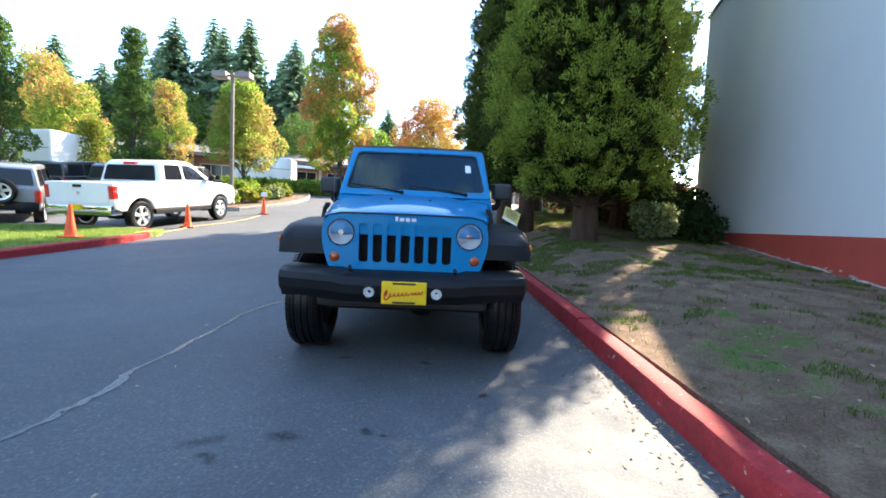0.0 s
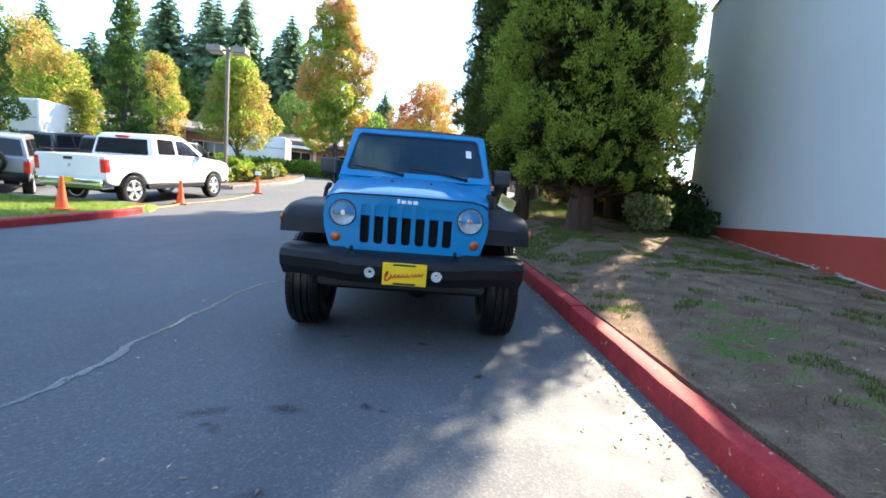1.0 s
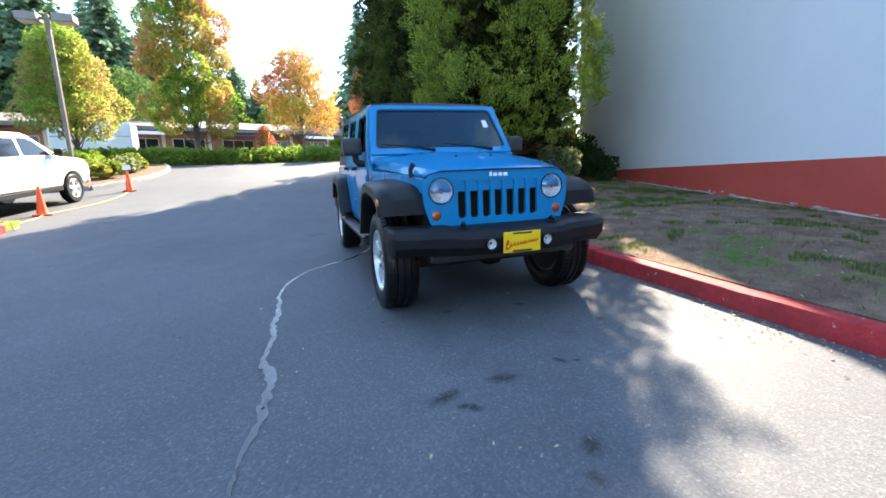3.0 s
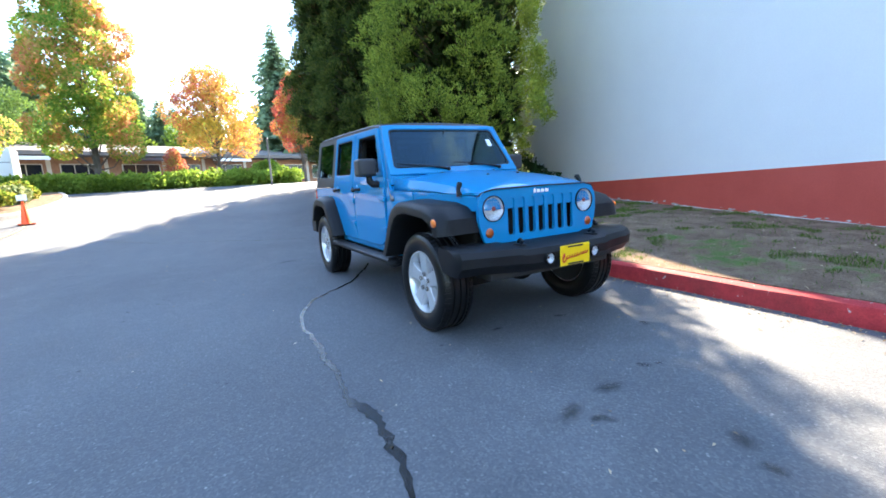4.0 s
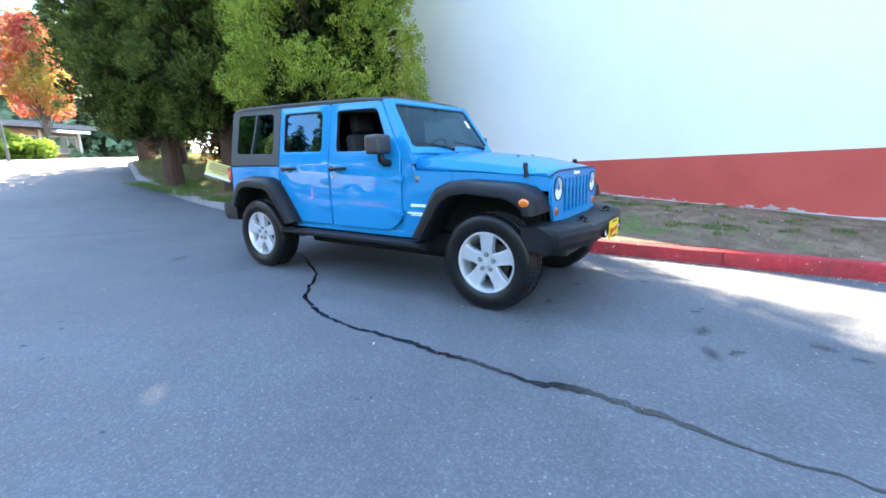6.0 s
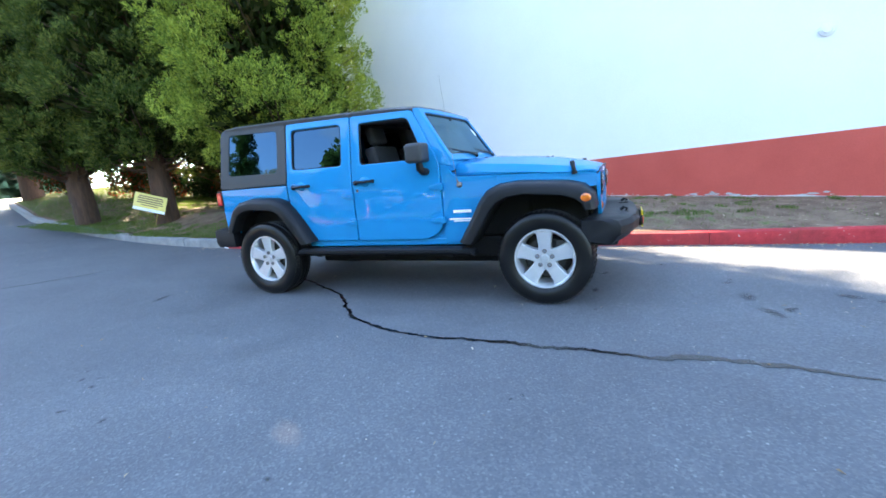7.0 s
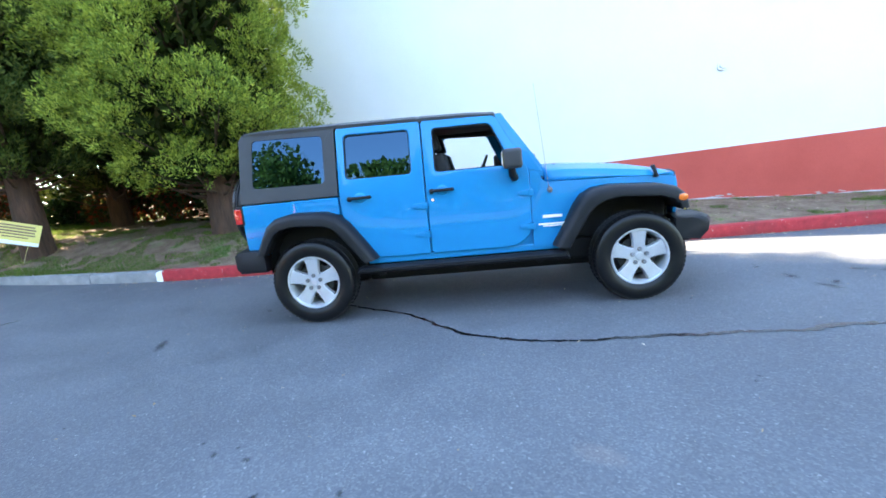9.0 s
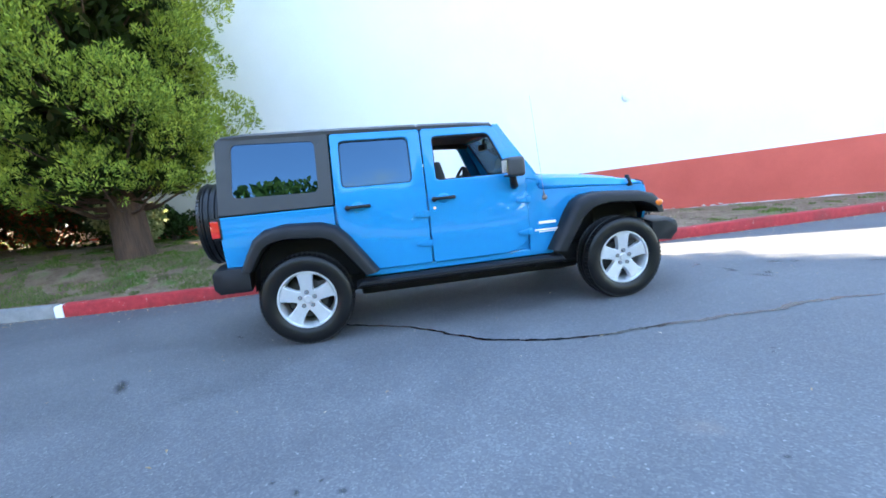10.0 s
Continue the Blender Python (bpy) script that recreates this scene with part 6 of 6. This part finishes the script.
        box(bm, s * (w - 0.10), wheels[0] + radius + 0.1, 0.42, s * (w - 0.02), wheels[1] - radius - 0.1, 0.56, 0.02)
        part("sill", bm, TRIM, root)
    # glass at both ends of the cabin
    for label_, a, b, top in (("rear_window", cabin[0], cabin[1], 0.92), ("windscreen", cabin[-1], cabin[-2], 0.95)):
        d = Vector((b[0] - a[0], b[1] - a[1]))
        nz = Vector((-d.y, d.x)).normalized()
        if (nz.x > 0) == (label_ == "rear_window"):
            nz = -nz
        bm = plate_with_holes(rounded([(-w * 0.84, 0.14), (w * 0.84, 0.14), (w * 0.76, top), (-w * 0.76, top)], 0.06), [], 0.006, lambda u, v, e, a=a, d=d, nz=nz: (u, a[0] + d.x * v + nz.x * (0.010 - e), a[1] + d.y * v + nz.y * (0.010 - e)))
        part(label_, bm, DARK_PANE, root, "dark glass")
    bm = bmesh.new()
    secs = []
    for x, y in ((-w * 0.97, 0.20), (-w * 0.95, -0.06), (-w * 0.62, -0.14), (-w * 0.5, -0.10), (w * 0.5, -0.10), (w * 0.62, -0.14), (w * 0.95, -0.06), (w * 0.97, 0.20)):
        secs.append([(x, rear + y, 0.50), (x, rear + y - 0.02, 0.54), (x, rear + y - 0.02, 0.70), (x, rear + y, 0.74), (x, rear + 0.25, 0.74), (x, rear + 0.25, 0.50)])
    loft(bm, secs)
    part("rear_bumper", bm, CHROME if bed else TRIM, root, smooth=40)
    bm = bmesh.new()
    box(bm, -0.9 * w, front - 0.12, 0.50, 0.9 * w, front + 0.04, 0.72, 0.05, 3)
    part("front_bumper", bm, CHROME if bed else TRIM, root, smooth=40)
    bm = bmesh.new()
    box(bm, -0.16, rear - 0.150, 0.63, 0.16, rear - 0.10, 0.77, 0.006)
    part("number_plate", bm, YELLOW, root, "yellow plate")
    if bed:
        bm = bmesh.new()
        box(bm, -w + 0.16, rear - 0.022, 0.80, w - 0.16, rear + 0.05, belt - 0.005, 0.022, 3)
        tg = part("tailgate", bm, paint, root, smooth=40)
        bm = bmesh.new()
        box(bm, -0.13, rear - 0.034, belt - 0.14, 0.13, rear - 0.020, belt - 0.07, 0.006)
        part("handle", bm, TRIM, tg)
        bm = bmesh.new()
        cyl(bm, (0, rear - 0.021, 1.07), (0, rear - 0.032, 1.07), 0.055, 0.045, 6)
        part("emblem", bm, CHROME, tg)
        bm = bmesh.new()
        box(bm, -0.20, cabin[1][0] - 0.06, cabin[1][1] - 0.02, 0.20, cabin[1][0] + 0.06, cabin[1][1] + 0.05, 0.015)
        part("brake_light", bm, RED_LENS, root, "red lamp lens")
        bm = bmesh.new()
        box(bm, -w * 0.7, rear + 0.2, 0.42, w * 0.7, front - 0.5, 0.62, 0.03)
        part("chassis", bm, UNDERBODY, root)
    if spare:
        wh = new("spare_wheel")
        wh.parent = root
        wh.matrix_local = pose(0.1, rear - 0.14, 1.02, 0, 0, -90)
        bm = bmesh.new()
        lathe_x(bm, [(-0.10, 0.24), (-0.12, 0.3), (-0.09, 0.36), (0.09, 0.36), (0.12, 0.3), (0.10, 0.24)], 36)
        part("tyre", bm, RUBBER, wh, smooth=40)
        bm = bmesh.new()
        lathe_x(bm, [(0.10, 0.245), (0.09, 0.20), (0.02, 0.19), (-0.05, 0.19), (-0.05, 0.245)], 32)
        part("rim", bm, ALLOY, wh, smooth=40)
        bm = bmesh.new()
        lathe_x(bm, [(0.02, 0.005), (0.02, 0.195), (-0.04, 0.195), (-0.04, 0.005)], 32)
        part("backing", bm, UNDERBODY, wh)
        for k in range(5):
            bm = bmesh.new()
            m = Matrix.Rotation(6.28319 * k / 5, 4, "X")
            o = [(-0.05, 0.0), (0.05, 0.0), (0.038, 0.12), (0.055, 0.215), (-0.055, 0.215), (-0.038, 0.12)]
            loft(bm, [[m @ Vector((0.085, u, q)) for u, q in o], [m @ Vector((0.03, u, q)) for u, q in o]])
            part("spoke", bm, ALLOY, wh)
    root.matrix_world = pose_m
    return root


def resting(x, y, turn):
    """On the sloping lot, facing along y turned by some degrees."""
    e = math.degrees(math.atan2(lift(x, y + 1.5) - lift(x, y - 1.5), 3.0))
    return pose(x, y, lift(x, y) + 0.0, 0, 0, turn) @ pose(0, 0, 0, e, 0, 0)


vehicle("pickup_truck", "white crew-cab pickup truck with chrome bumper", resting(-8.9, 10.9, -8), WHITE_CAR,
        [(-2.66, 0.78), (-2.62, 0.66), (-2.45, 0.58), (2.45, 0.54), (2.70, 0.62), (2.80, 0.85), (2.78, 1.08), (2.62, 1.22), (2.2, 1.30), (1.45, 1.36), (-0.95, 1.38), (-2.66, 1.36)],
        [(-1.02, 1.33), (-0.90, 1.90), (-0.72, 2.00), (-0.2, 2.04), (0.35, 2.02), (0.62, 1.93), (1.55, 1.33)], 2.06, (-1.75, 1.80), 0.42,
        [[(-0.74, 1.44), (-0.02, 1.44), (-0.02, 1.88), (-0.66, 1.90)], [(0.10, 1.44), (1.12, 1.42), (0.62, 1.80), (0.42, 1.88), (0.10, 1.89)]], (-0.92, 0.04, 1.22), "truck", bed=True)
SUV = ([(-2.1, 0.72), (-2.06, 0.55), (2.0, 0.45), (2.2, 0.6), (2.22, 0.85), (2.08, 1.02), (1.5, 1.10), (0.9, 1.14), (-2.1, 1.16)],
       [(-2.08, 1.12), (-1.95, 1.70), (-1.78, 1.78), (-0.8, 1.81), (0.1, 1.78), (0.32, 1.70), (1.05, 1.12)], 1.85, (-1.3, 1.35), 0.36,
       [[(-1.85, 1.2), (-1.05, 1.2), (-1.05, 1.66), (-1.75, 1.66)], [(-0.95, 1.2), (-0.1, 1.2), (-0.1, 1.66), (-0.95, 1.66)], [(0.0, 1.2), (0.72, 1.2), (0.25, 1.64), (0.0, 1.66)]], (-1.0, -0.05, 0.85))
vehicle("sport_utility_car", "silver sport utility car with a spare wheel on its tailgate", resting(-13.3, 10.6, 35), SILVER_CAR, *SUV, spare=True)
vehicle("sport_utility_car", "dark sport utility car parked beyond the pickup", resting(-13.6, 17.4, -4), BLACK_CAR, *SUV)
vehicle("sport_utility_car", "dark blue sport utility car parked beyond the pickup", resting(-11.6, 17.6, -4), DARK_CAR, *SUV)
vehicle("sport_utility_car", "black sport utility car in the car park", resting(-16.4, 17.6, -4), BLACK_CAR, *SUV)
vehicle("sport_utility_car", "silver sport utility car in the car park", resting(-16.8, 11.6, -5), SILVER_CAR, *SUV)


def box_trailer(name, x, y, turn, length, height, width, label):
    root = tagged(new(name), label, "trailer")
    bm = bmesh.new()
    box(bm, -length / 2, -width / 2, 0.55, length / 2, width / 2, 0.55 + height, 0.12, 3)
    part("body", bm, WHITE_CAR, root, smooth=40)
    for z in (0.9, 0.55 + height * 0.6):
        bm = bmesh.new()
        box(bm, -length / 2 + 0.1, -width / 2 - 0.006, z, length / 2 - 0.1, -width / 2 + 0.01, z + 0.06)
        part("trim_strip", bm, SILVER_CAR, root)
    for s in (-1, 1):
        for e in (-0.45, 0.45):
            w = new("wheel")
            w.parent = root
            w.matrix_local = pose(e, s * (width / 2 - 0.12), 0.34, 0, 0, 90)
            bm = bmesh.new()
            lathe_x(bm, [(-0.09, 0.2), (-0.1, 0.31), (-0.07, 0.34), (0.07, 0.34), (0.1, 0.31), (0.09, 0.2)], 24)
            part("tyre", bm, RUBBER, w, smooth=40)
            bm = bmesh.new()
            lathe_x(bm, [(-0.06, 0.01), (-0.06, 0.2), (0.06, 0.2), (0.06, 0.01)], 24)
            part("rim", bm, ALLOY, w, smooth=40)
    root.matrix_world = pose(x, y, lift(x, y), 0, 0, turn)
    return root


box_trailer("box_trailer", -13.6, 32.0, 6, 4.4, 2.3, 2.2, "white box trailer parked behind the hedge")
box_trailer("travel_trailer", -26.0, 24.0, -10, 8.5, 2.7, 2.5, "long white travel trailer at the edge of the car park")

# ---- marks on the asphalt ----
def ribbon(name, line, width, material, label, seed, up=0.004):
    """A ragged strip that lies on the asphalt along a line of (x, y, width factor)."""
    rnd = random.Random(seed)
    pts = []
    for (x0, y0, w0), (x1, y1, w1) in zip(line, line[1:]):
        n = max(2, int(math.hypot(x1 - x0, y1 - y0) / 0.035))
        for k in range(n):
            t = k / n
            pts.append((x0 + (x1 - x0) * t, y0 + (y1 - y0) * t, w0 + (w1 - w0) * t))
    verts, faces = [], []
    ox = oy = 0.0
    for i, (x, y, w) in enumerate(pts):
        a, b = pts[max(0, i - 1)], pts[min(len(pts) - 1, i + 1)]
        d = Vector((b[0] - a[0], b[1] - a[1])).normalized()
        ox, oy = 0.75 * ox + rnd.uniform(-0.012, 0.012), 0.75 * oy + rnd.uniform(-0.012, 0.012)
        l, r = (width * w * rnd.uniform(0.3, 0.8) for _ in range(2))
        for u in (l, -r):
            px, py = x + ox - d.y * u, y + oy + d.x * u
            verts.append((px, py, lift(px, py) + up))
        if i:
            k = 2 * i
            faces.append((k - 2, k - 1, k + 1, k))
    return tagged(from_arrays(name, verts, faces, material), label, "crack", kind="structure")


ribbon("sealed_crack", [(-0.20, 3.2, 0.5), (-0.45, 2.72, 0.7), (-0.80, 2.13, 0.8), (-1.10, 1.86, 0.8), (-1.42, 1.53, 0.9), (-1.60, 1.15, 1.0), (-1.70, 0.75, 0.8), (-1.68, 0.26, 1.0), (-1.71, -0.10, 1.3), (-1.72, -0.40, 0.9), (-1.75, -0.72, 0.8), (-1.70, -0.90, 1.9), (-1.69, -1.08, 1.1), (-1.73, -1.38, 1.3), (-1.77, -1.70, 0.6), (-1.83, -2.4, 0.4), (-1.95, -3.4, 0.35), (-2.1, -5.0, 0.3)], 0.034, TAR, "long black tar-sealed crack in the asphalt", 3)
ribbon("fine_crack", [(-4.6, 10.2, 1), (-3.2, 8.6, 1), (-2.2, 8.2, 1), (-1.2, 7.4, 1), (-0.1, 6.9, 1)], 0.012, TAR, "fine dark crack in the asphalt", 4)


def stain_material():
    m, nt, b = nodes_of("soft_oil_stain")
    vec = coords(nt)
    grad = nt.nodes.new("ShaderNodeTexGradient")
    grad.gradient_type = "SPHERICAL"
    nt.links.new(vec, grad.inputs[0])
    f = mixed(nt, 1.0, grad.outputs["Fac"], noisy(nt, vec, 3.5, 5), "MULTIPLY")
    fac = ramp(nt, f, [(0.12, (0, 0, 0)), (0.45, (0.5, 0.5, 0.5))])
    b.inputs["Base Color"].default_value = (0.03, 0.029, 0.028, 1)
    b.inputs["Roughness"].default_value = 0.5
    tp, mx = nt.nodes.new("ShaderNodeBsdfTransparent"), nt.nodes.new("ShaderNodeMixShader")
    nt.links.new(fac, mx.inputs[0])
    nt.links.new(tp.outputs[0], mx.inputs[1])
    nt.links.new(b.outputs[0], mx.inputs[2])
    nt.links.new(mx.outputs[0], nt.nodes["Material Output"].inputs[0])
    return m


STAIN = stain_material()
for i, (x, y, r, a) in enumerate(((-0.50, -1.49, 0.17, 0.6), (-0.85, -1.56, 0.21, 0.5), (-0.42, -2.14, 0.14, 0.7), (-0.52, -2.30, 0.10, 0.7), (-0.10, -1.42, 0.09, 0.7), (0.18, -0.42, 0.10, 0.6), (-0.42, -0.36, 0.10, 0.6), (-2.82, 2.79, 0.05, 0.8), (-2.87, 2.59, 0.05, 0.8), (-2.72, 2.91, 0.030, 0.7), (-2.77, 2.69, 0.030, 0.7), (-3.12, 2.42, 0.045, 0.7), (-3.12, 2.04, 0.050, 0.7), (-2.33, -0.11, 0.030, 0.7), (-3.22, 0.76, 0.035, 0.7), (-0.75, -1.70, 0.090, 0.7), (-3.13, 2.44, 0.030, 0.7), (-2.38, -0.06, 0.030, 0.7), (-0.80, -1.67, 0.080, 0.7), (-0.39, 3.67, 0.060, 0.7), (-2.50, 3.94, 0.030, 0.7), (-0.34, 3.70, 0.050, 0.7), (-0.94, -0.39, 0.030, 0.7), (-0.01, -1.46, 0.050, 0.7), (-1.2, 4.3, 0.3, 0.3), (0.55, -0.95, 0.10, 0.6), (-0.9, -2.9, 0.16, 0.5))):
    bm = bmesh.new()
    bmesh.ops.create_circle(bm, cap_ends=True, segments=20, radius=1.0)
    ob = tagged(part("oil_stain", bm, STAIN), "dark oil drip stain on the asphalt", "stain", "oil drips", "structure")
    ob.matrix_world = pose(x, y, lift(x, y) + 0.003, 1.776, 0, 31 * i) @ Matrix.Diagonal((0.85 * r, 0.85 * r * a, 1, 1))


# ---- fallen leaves, grass ----
def scatter_leaves(name, spots, material, label, size, seed):
    rng = np.random.default_rng(seed)
    v, f = [], []
    for x, y, z in spots:
        a, t = rng.uniform(0, 6.28), rng.normal(size=2) * 0.25
        L = size * rng.uniform(0.5, 1.3)
        u, w = np.array((math.cos(a), math.sin(a), t[0])) * L, np.array((-math.sin(a), math.cos(a), t[1])) * L * 0.42
        p, n = np.array((x, y, z + 0.006)), len(v)
        up = np.array((0, 0, 0.18 * L))
        v += [p - u, p - u * 0.2 + w + up, p + u, p - u * 0.2 - w + up]
        f.append((n, n + 1, n + 2, n + 3))
    return tagged(from_arrays(name, [tuple(map(float, q)) for q in v], f, material), label, "leaves", kind="stuff")


LITTER = leaf_material("dry_fallen_leaves", [(0.2, (0.16, 0.10, 0.06)), (0.5, (0.36, 0.25, 0.15)), (0.75, (0.60, 0.50, 0.36)), (0.85, (0.62, 0.22, 0.04))], 9.0, 0.2)
rng = np.random.default_rng(77)
gutter = [(kerb_x(y) - 0.10 - abs(d), y, lift(0, y)) for y, d in zip(rng.uniform(-7, 7, 1500), rng.exponential(0.11, 1500))]
scatter_leaves("leaf_litter", gutter, LITTER, "dry fallen leaves gathered in the gutter", 0.015, 1)
on_verge = []
for x, y in zip(rng.uniform(1.8, 7.5, 3600), rng.uniform(-7, 15, 3600)):
    if x < wall_x(y) - 0.1:
        on_verge.append((x, y, lawn_lift(x, y)))
scatter_leaves("leaf_litter", on_verge, LITTER, "dry fallen leaves scattered over the verge", 0.020, 2)
road_bits = [(x, y, lift(x, y)) for x, y in zip(rng.uniform(-6, 1.5, 260), rng.uniform(-4, 12, 260))]
scatter_leaves("leaf_litter", road_bits, LITTER, "a few dry leaves on the asphalt", 0.014, 3)


def grass(name, spots, label, seed, tall=0.06, material=None):
    rng = np.random.default_rng(seed)
    p = np.array(spots)
    n = len(p)
    a = rng.uniform(0, 6.283, n)
    h = tall * rng.uniform(0.5, 1.3, n)
    side = np.stack([np.cos(a), np.sin(a), np.zeros(n)], 1) * 0.0035
    tip = p + np.stack([rng.normal(size=n) * 0.35 * h, rng.normal(size=n) * 0.35 * h, h], 1)
    v = np.stack([p - side, p + side, tip], 1).reshape(-1, 3)
    return tagged(from_arrays(name, v.tolist(), np.arange(3 * n).reshape(-1, 3).tolist(), material), label, "grass", kind="stuff")


GRASS = leaf_material("grass_blades", [(0.25, (0.045, 0.085, 0.014)), (0.6, (0.11, 0.18, 0.03)), (0.85, (0.26, 0.24, 0.09))], 3.0, 0.35)
spots = []
while len(spots) < 90000:
    x, y = random.uniform(1.78, 7.4), random.uniform(-8, 14)
    if x > wall_x(y) - 0.08:
        continue
    g = 0.7 * noise.noise((x * 0.8, y * 1.1, 2.0)) + 0.75 * noise.noise((x * 3.4, y * 3.8, 5.0)) + (0.18 if y > 1.5 else 0.0) + (0.42 if y > 3.5 and x - kerb_x(y) < 0.9 else 0.0)
    if g > 0.34 or random.random() < 0.02:
        spots.append((x, y, lawn_lift(x, y) - 0.004))
grass("verge_grass", spots, "thin patchy green grass on the verge", 11, 0.045, GRASS)
spots = [(x, y, lift(x, y) + 0.135) for x, y in zip(rng.uniform(-11.1, -7.12, 26000), rng.uniform(1.0, 8.2, 26000)) if x < -7.05 - 0.05 * max(0.0, y - 6.8) ** 2]
GRASS_FRESH = leaf_material("fresh_grass_blades", [(0.25, (0.10, 0.17, 0.025)), (0.6, (0.20, 0.28, 0.05)), (0.85, (0.34, 0.34, 0.12))], 3.0, 0.45)
grass("strip_grass", spots, "mown bright green grass", 12, 0.06, GRASS_FRESH)


far = [(x, y, lawn_lift(x, y) - 0.004) for x, y in zip(rng.uniform(2.6, 10.0, 60000), rng.uniform(11.0, 21.8, 60000)) if x > kerb_x(y) + 0.15]
grass("verge_grass", far, "longer green grass under the far cedars", 13, 0.075, GRASS)


# ---- yard sign on the verge ----
def yard_sign():
    root = tagged(new("yard_sign"), "pale yellow yard sign with dark print on wire legs", "sign")
    bm = bmesh.new()
    box(bm, -0.34, -0.006, 0.46, 0.34, 0.006, 0.86, 0.003, 1)
    board = part("board", bm, SIGN_YELLOW, root)
    for i, (z, w, h) in enumerate(((0.80, 0.50, 0.028), (0.75, 0.54, 0.030), (0.697, 0.52, 0.030), (0.647, 0.54, 0.026), (0.595, 0.36, 0.022))):
        bm = bmesh.new()
        box(bm, -w / 2, -0.0105, z - h / 2, w / 2, 0.0105, z + h / 2)
        part("print_line", bm, PRINT_DARK, board)
    bm = bmesh.new()
    box(bm, -0.338, -0.009, 0.462, 0.338, 0.009, 0.525)
    part("white_strip", bm, WHITE_PRINT, board)
    for s in (-1, 1):
        bm = bmesh.new()
        tube(bm, [(s * 0.18, 0, -0.1), (s * 0.20, 0, 0.48)], 0.006, 6)
        part("leg", bm, CHROME, root)
    root.matrix_world = pose(2.38, 9.9, lawn_lift(2.38, 9.9), 0, 21, -54)
    return root


yard_sign()


# ---- fence beyond the shrubs, coping and vent on the wall ----
def wire_fence():
    root = tagged(new("wire_fence"), "grey steel post-and-rail wire fence behind the shrubs", "fence")
    a, b = Vector((8.6, 12.4)), Vector((19.0, 15.5))
    for k in range(5):
        p = a + (b - a) * k / 4
        z = lift(p.x, p.y)
        bm = bmesh.new()
        cyl(bm, (p.x, p.y, z - 0.2), (p.x, p.y, z + 1.75), 0.035, seg=10)
        bmesh.ops.create_uvsphere(bm, u_segments=8, v_segments=6, radius=0.045, matrix=Matrix.Translation((p.x, p.y, z + 1.77)))
        part("post", bm, LAMP_BOX, root, smooth=50)
    for h in (0.25, 1.0, 1.68):
        bm = bmesh.new()
        tube(bm, [(*(a + (b - a) * k / 4), lift(0, (a + (b - a) * k / 4).y) + h) for k in range(5)], 0.022, 8)
        part("rail", bm, LAMP_BOX, root, smooth=50)
    return root


wire_fence()
bm = bmesh.new()
d = Vector((WALL_B, 1)).normalized()
a, b = Vector((wall_x(NEAR_Y), NEAR_Y)), Vector((wall_x(CORNER_Y), CORNER_Y)) + d * 0.05
o = Vector((-d.y, d.x))
prism(bm, [((a + o * 0.05).x, (a + o * 0.05).y), ((b + o * 0.05).x, (b + o * 0.05).y), ((b - o * 0.4).x, (b - o * 0.4).y), ((a - o * 0.4).x, (a - o * 0.4).y)], "z", WALL_TOP + 0.003, WALL_TOP + 0.09)
tagged(part("wall_coping", bm, LAMP_BOX), "grey metal coping along the top of the wall", "coping", kind="structure")
vent = tagged(new("wall_vent"), "small round grey vent cap on the white wall", "vent")
vent.matrix_world = Matrix.Translation((wall_x(-3.5), -3.5, 2.60)) @ o.to_3d().to_track_quat("Z", "Y").to_matrix().to_4x4()
bm = bmesh.new()
cyl(bm, (0, 0, -0.02), (0, 0, 0.03), 0.10, 0.09, 24)
part("flange", bm, WALL_WHITE, vent, smooth=40)
bm = bmesh.new()
cyl(bm, (0, 0, 0.031), (0, 0, 0.07), 0.055, 0.05, 20)
part("cap", bm, WALL_WHITE, vent, smooth=40)

# flakes of bare plaster where the dado's paint has come away just above the earth
flakes, rnd = bmesh.new(), random.Random(31)
for centre in (6.4, 4.2, 3.0, 2.2, 1.0, -0.4, -1.6, -2.2, -3.6, -4.8):
    for _ in range(rnd.randint(4, 9)):
        y, up = centre + rnd.gauss(0, 0.28), abs(rnd.gauss(0, 0.022))
        q, n = rnd.uniform(0.006, 0.028), rnd.randint(5, 8)
        foot = Vector((wall_x(y), y, lawn_lift(wall_x(y) - 0.1, y) + 0.015 + up)) + o.to_3d() * 0.010
        ring = [foot + d.to_3d() * q * 3.0 * rnd.uniform(0.4, 1.3) * math.cos(6.28319 * k / n) + Vector((0, 0, q * rnd.uniform(0.3, 1.0) * math.sin(6.28319 * k / n))) for k in range(n)]
        lo, hi = [flakes.verts.new(p - o.to_3d() * 0.006) for p in ring], [flakes.verts.new(p) for p in ring]
        flakes.faces.new(hi)
        for k in range(n):
            flakes.faces.new((lo[k], lo[(k + 1) % n], hi[(k + 1) % n], hi[k]))
bmesh.ops.recalc_face_normals(flakes, faces=flakes.faces)
tagged(part("paint_flakes", flakes, CONCRETE), "pale flaked patches along the foot of the red wall", "flaking paint", kind="stuff")
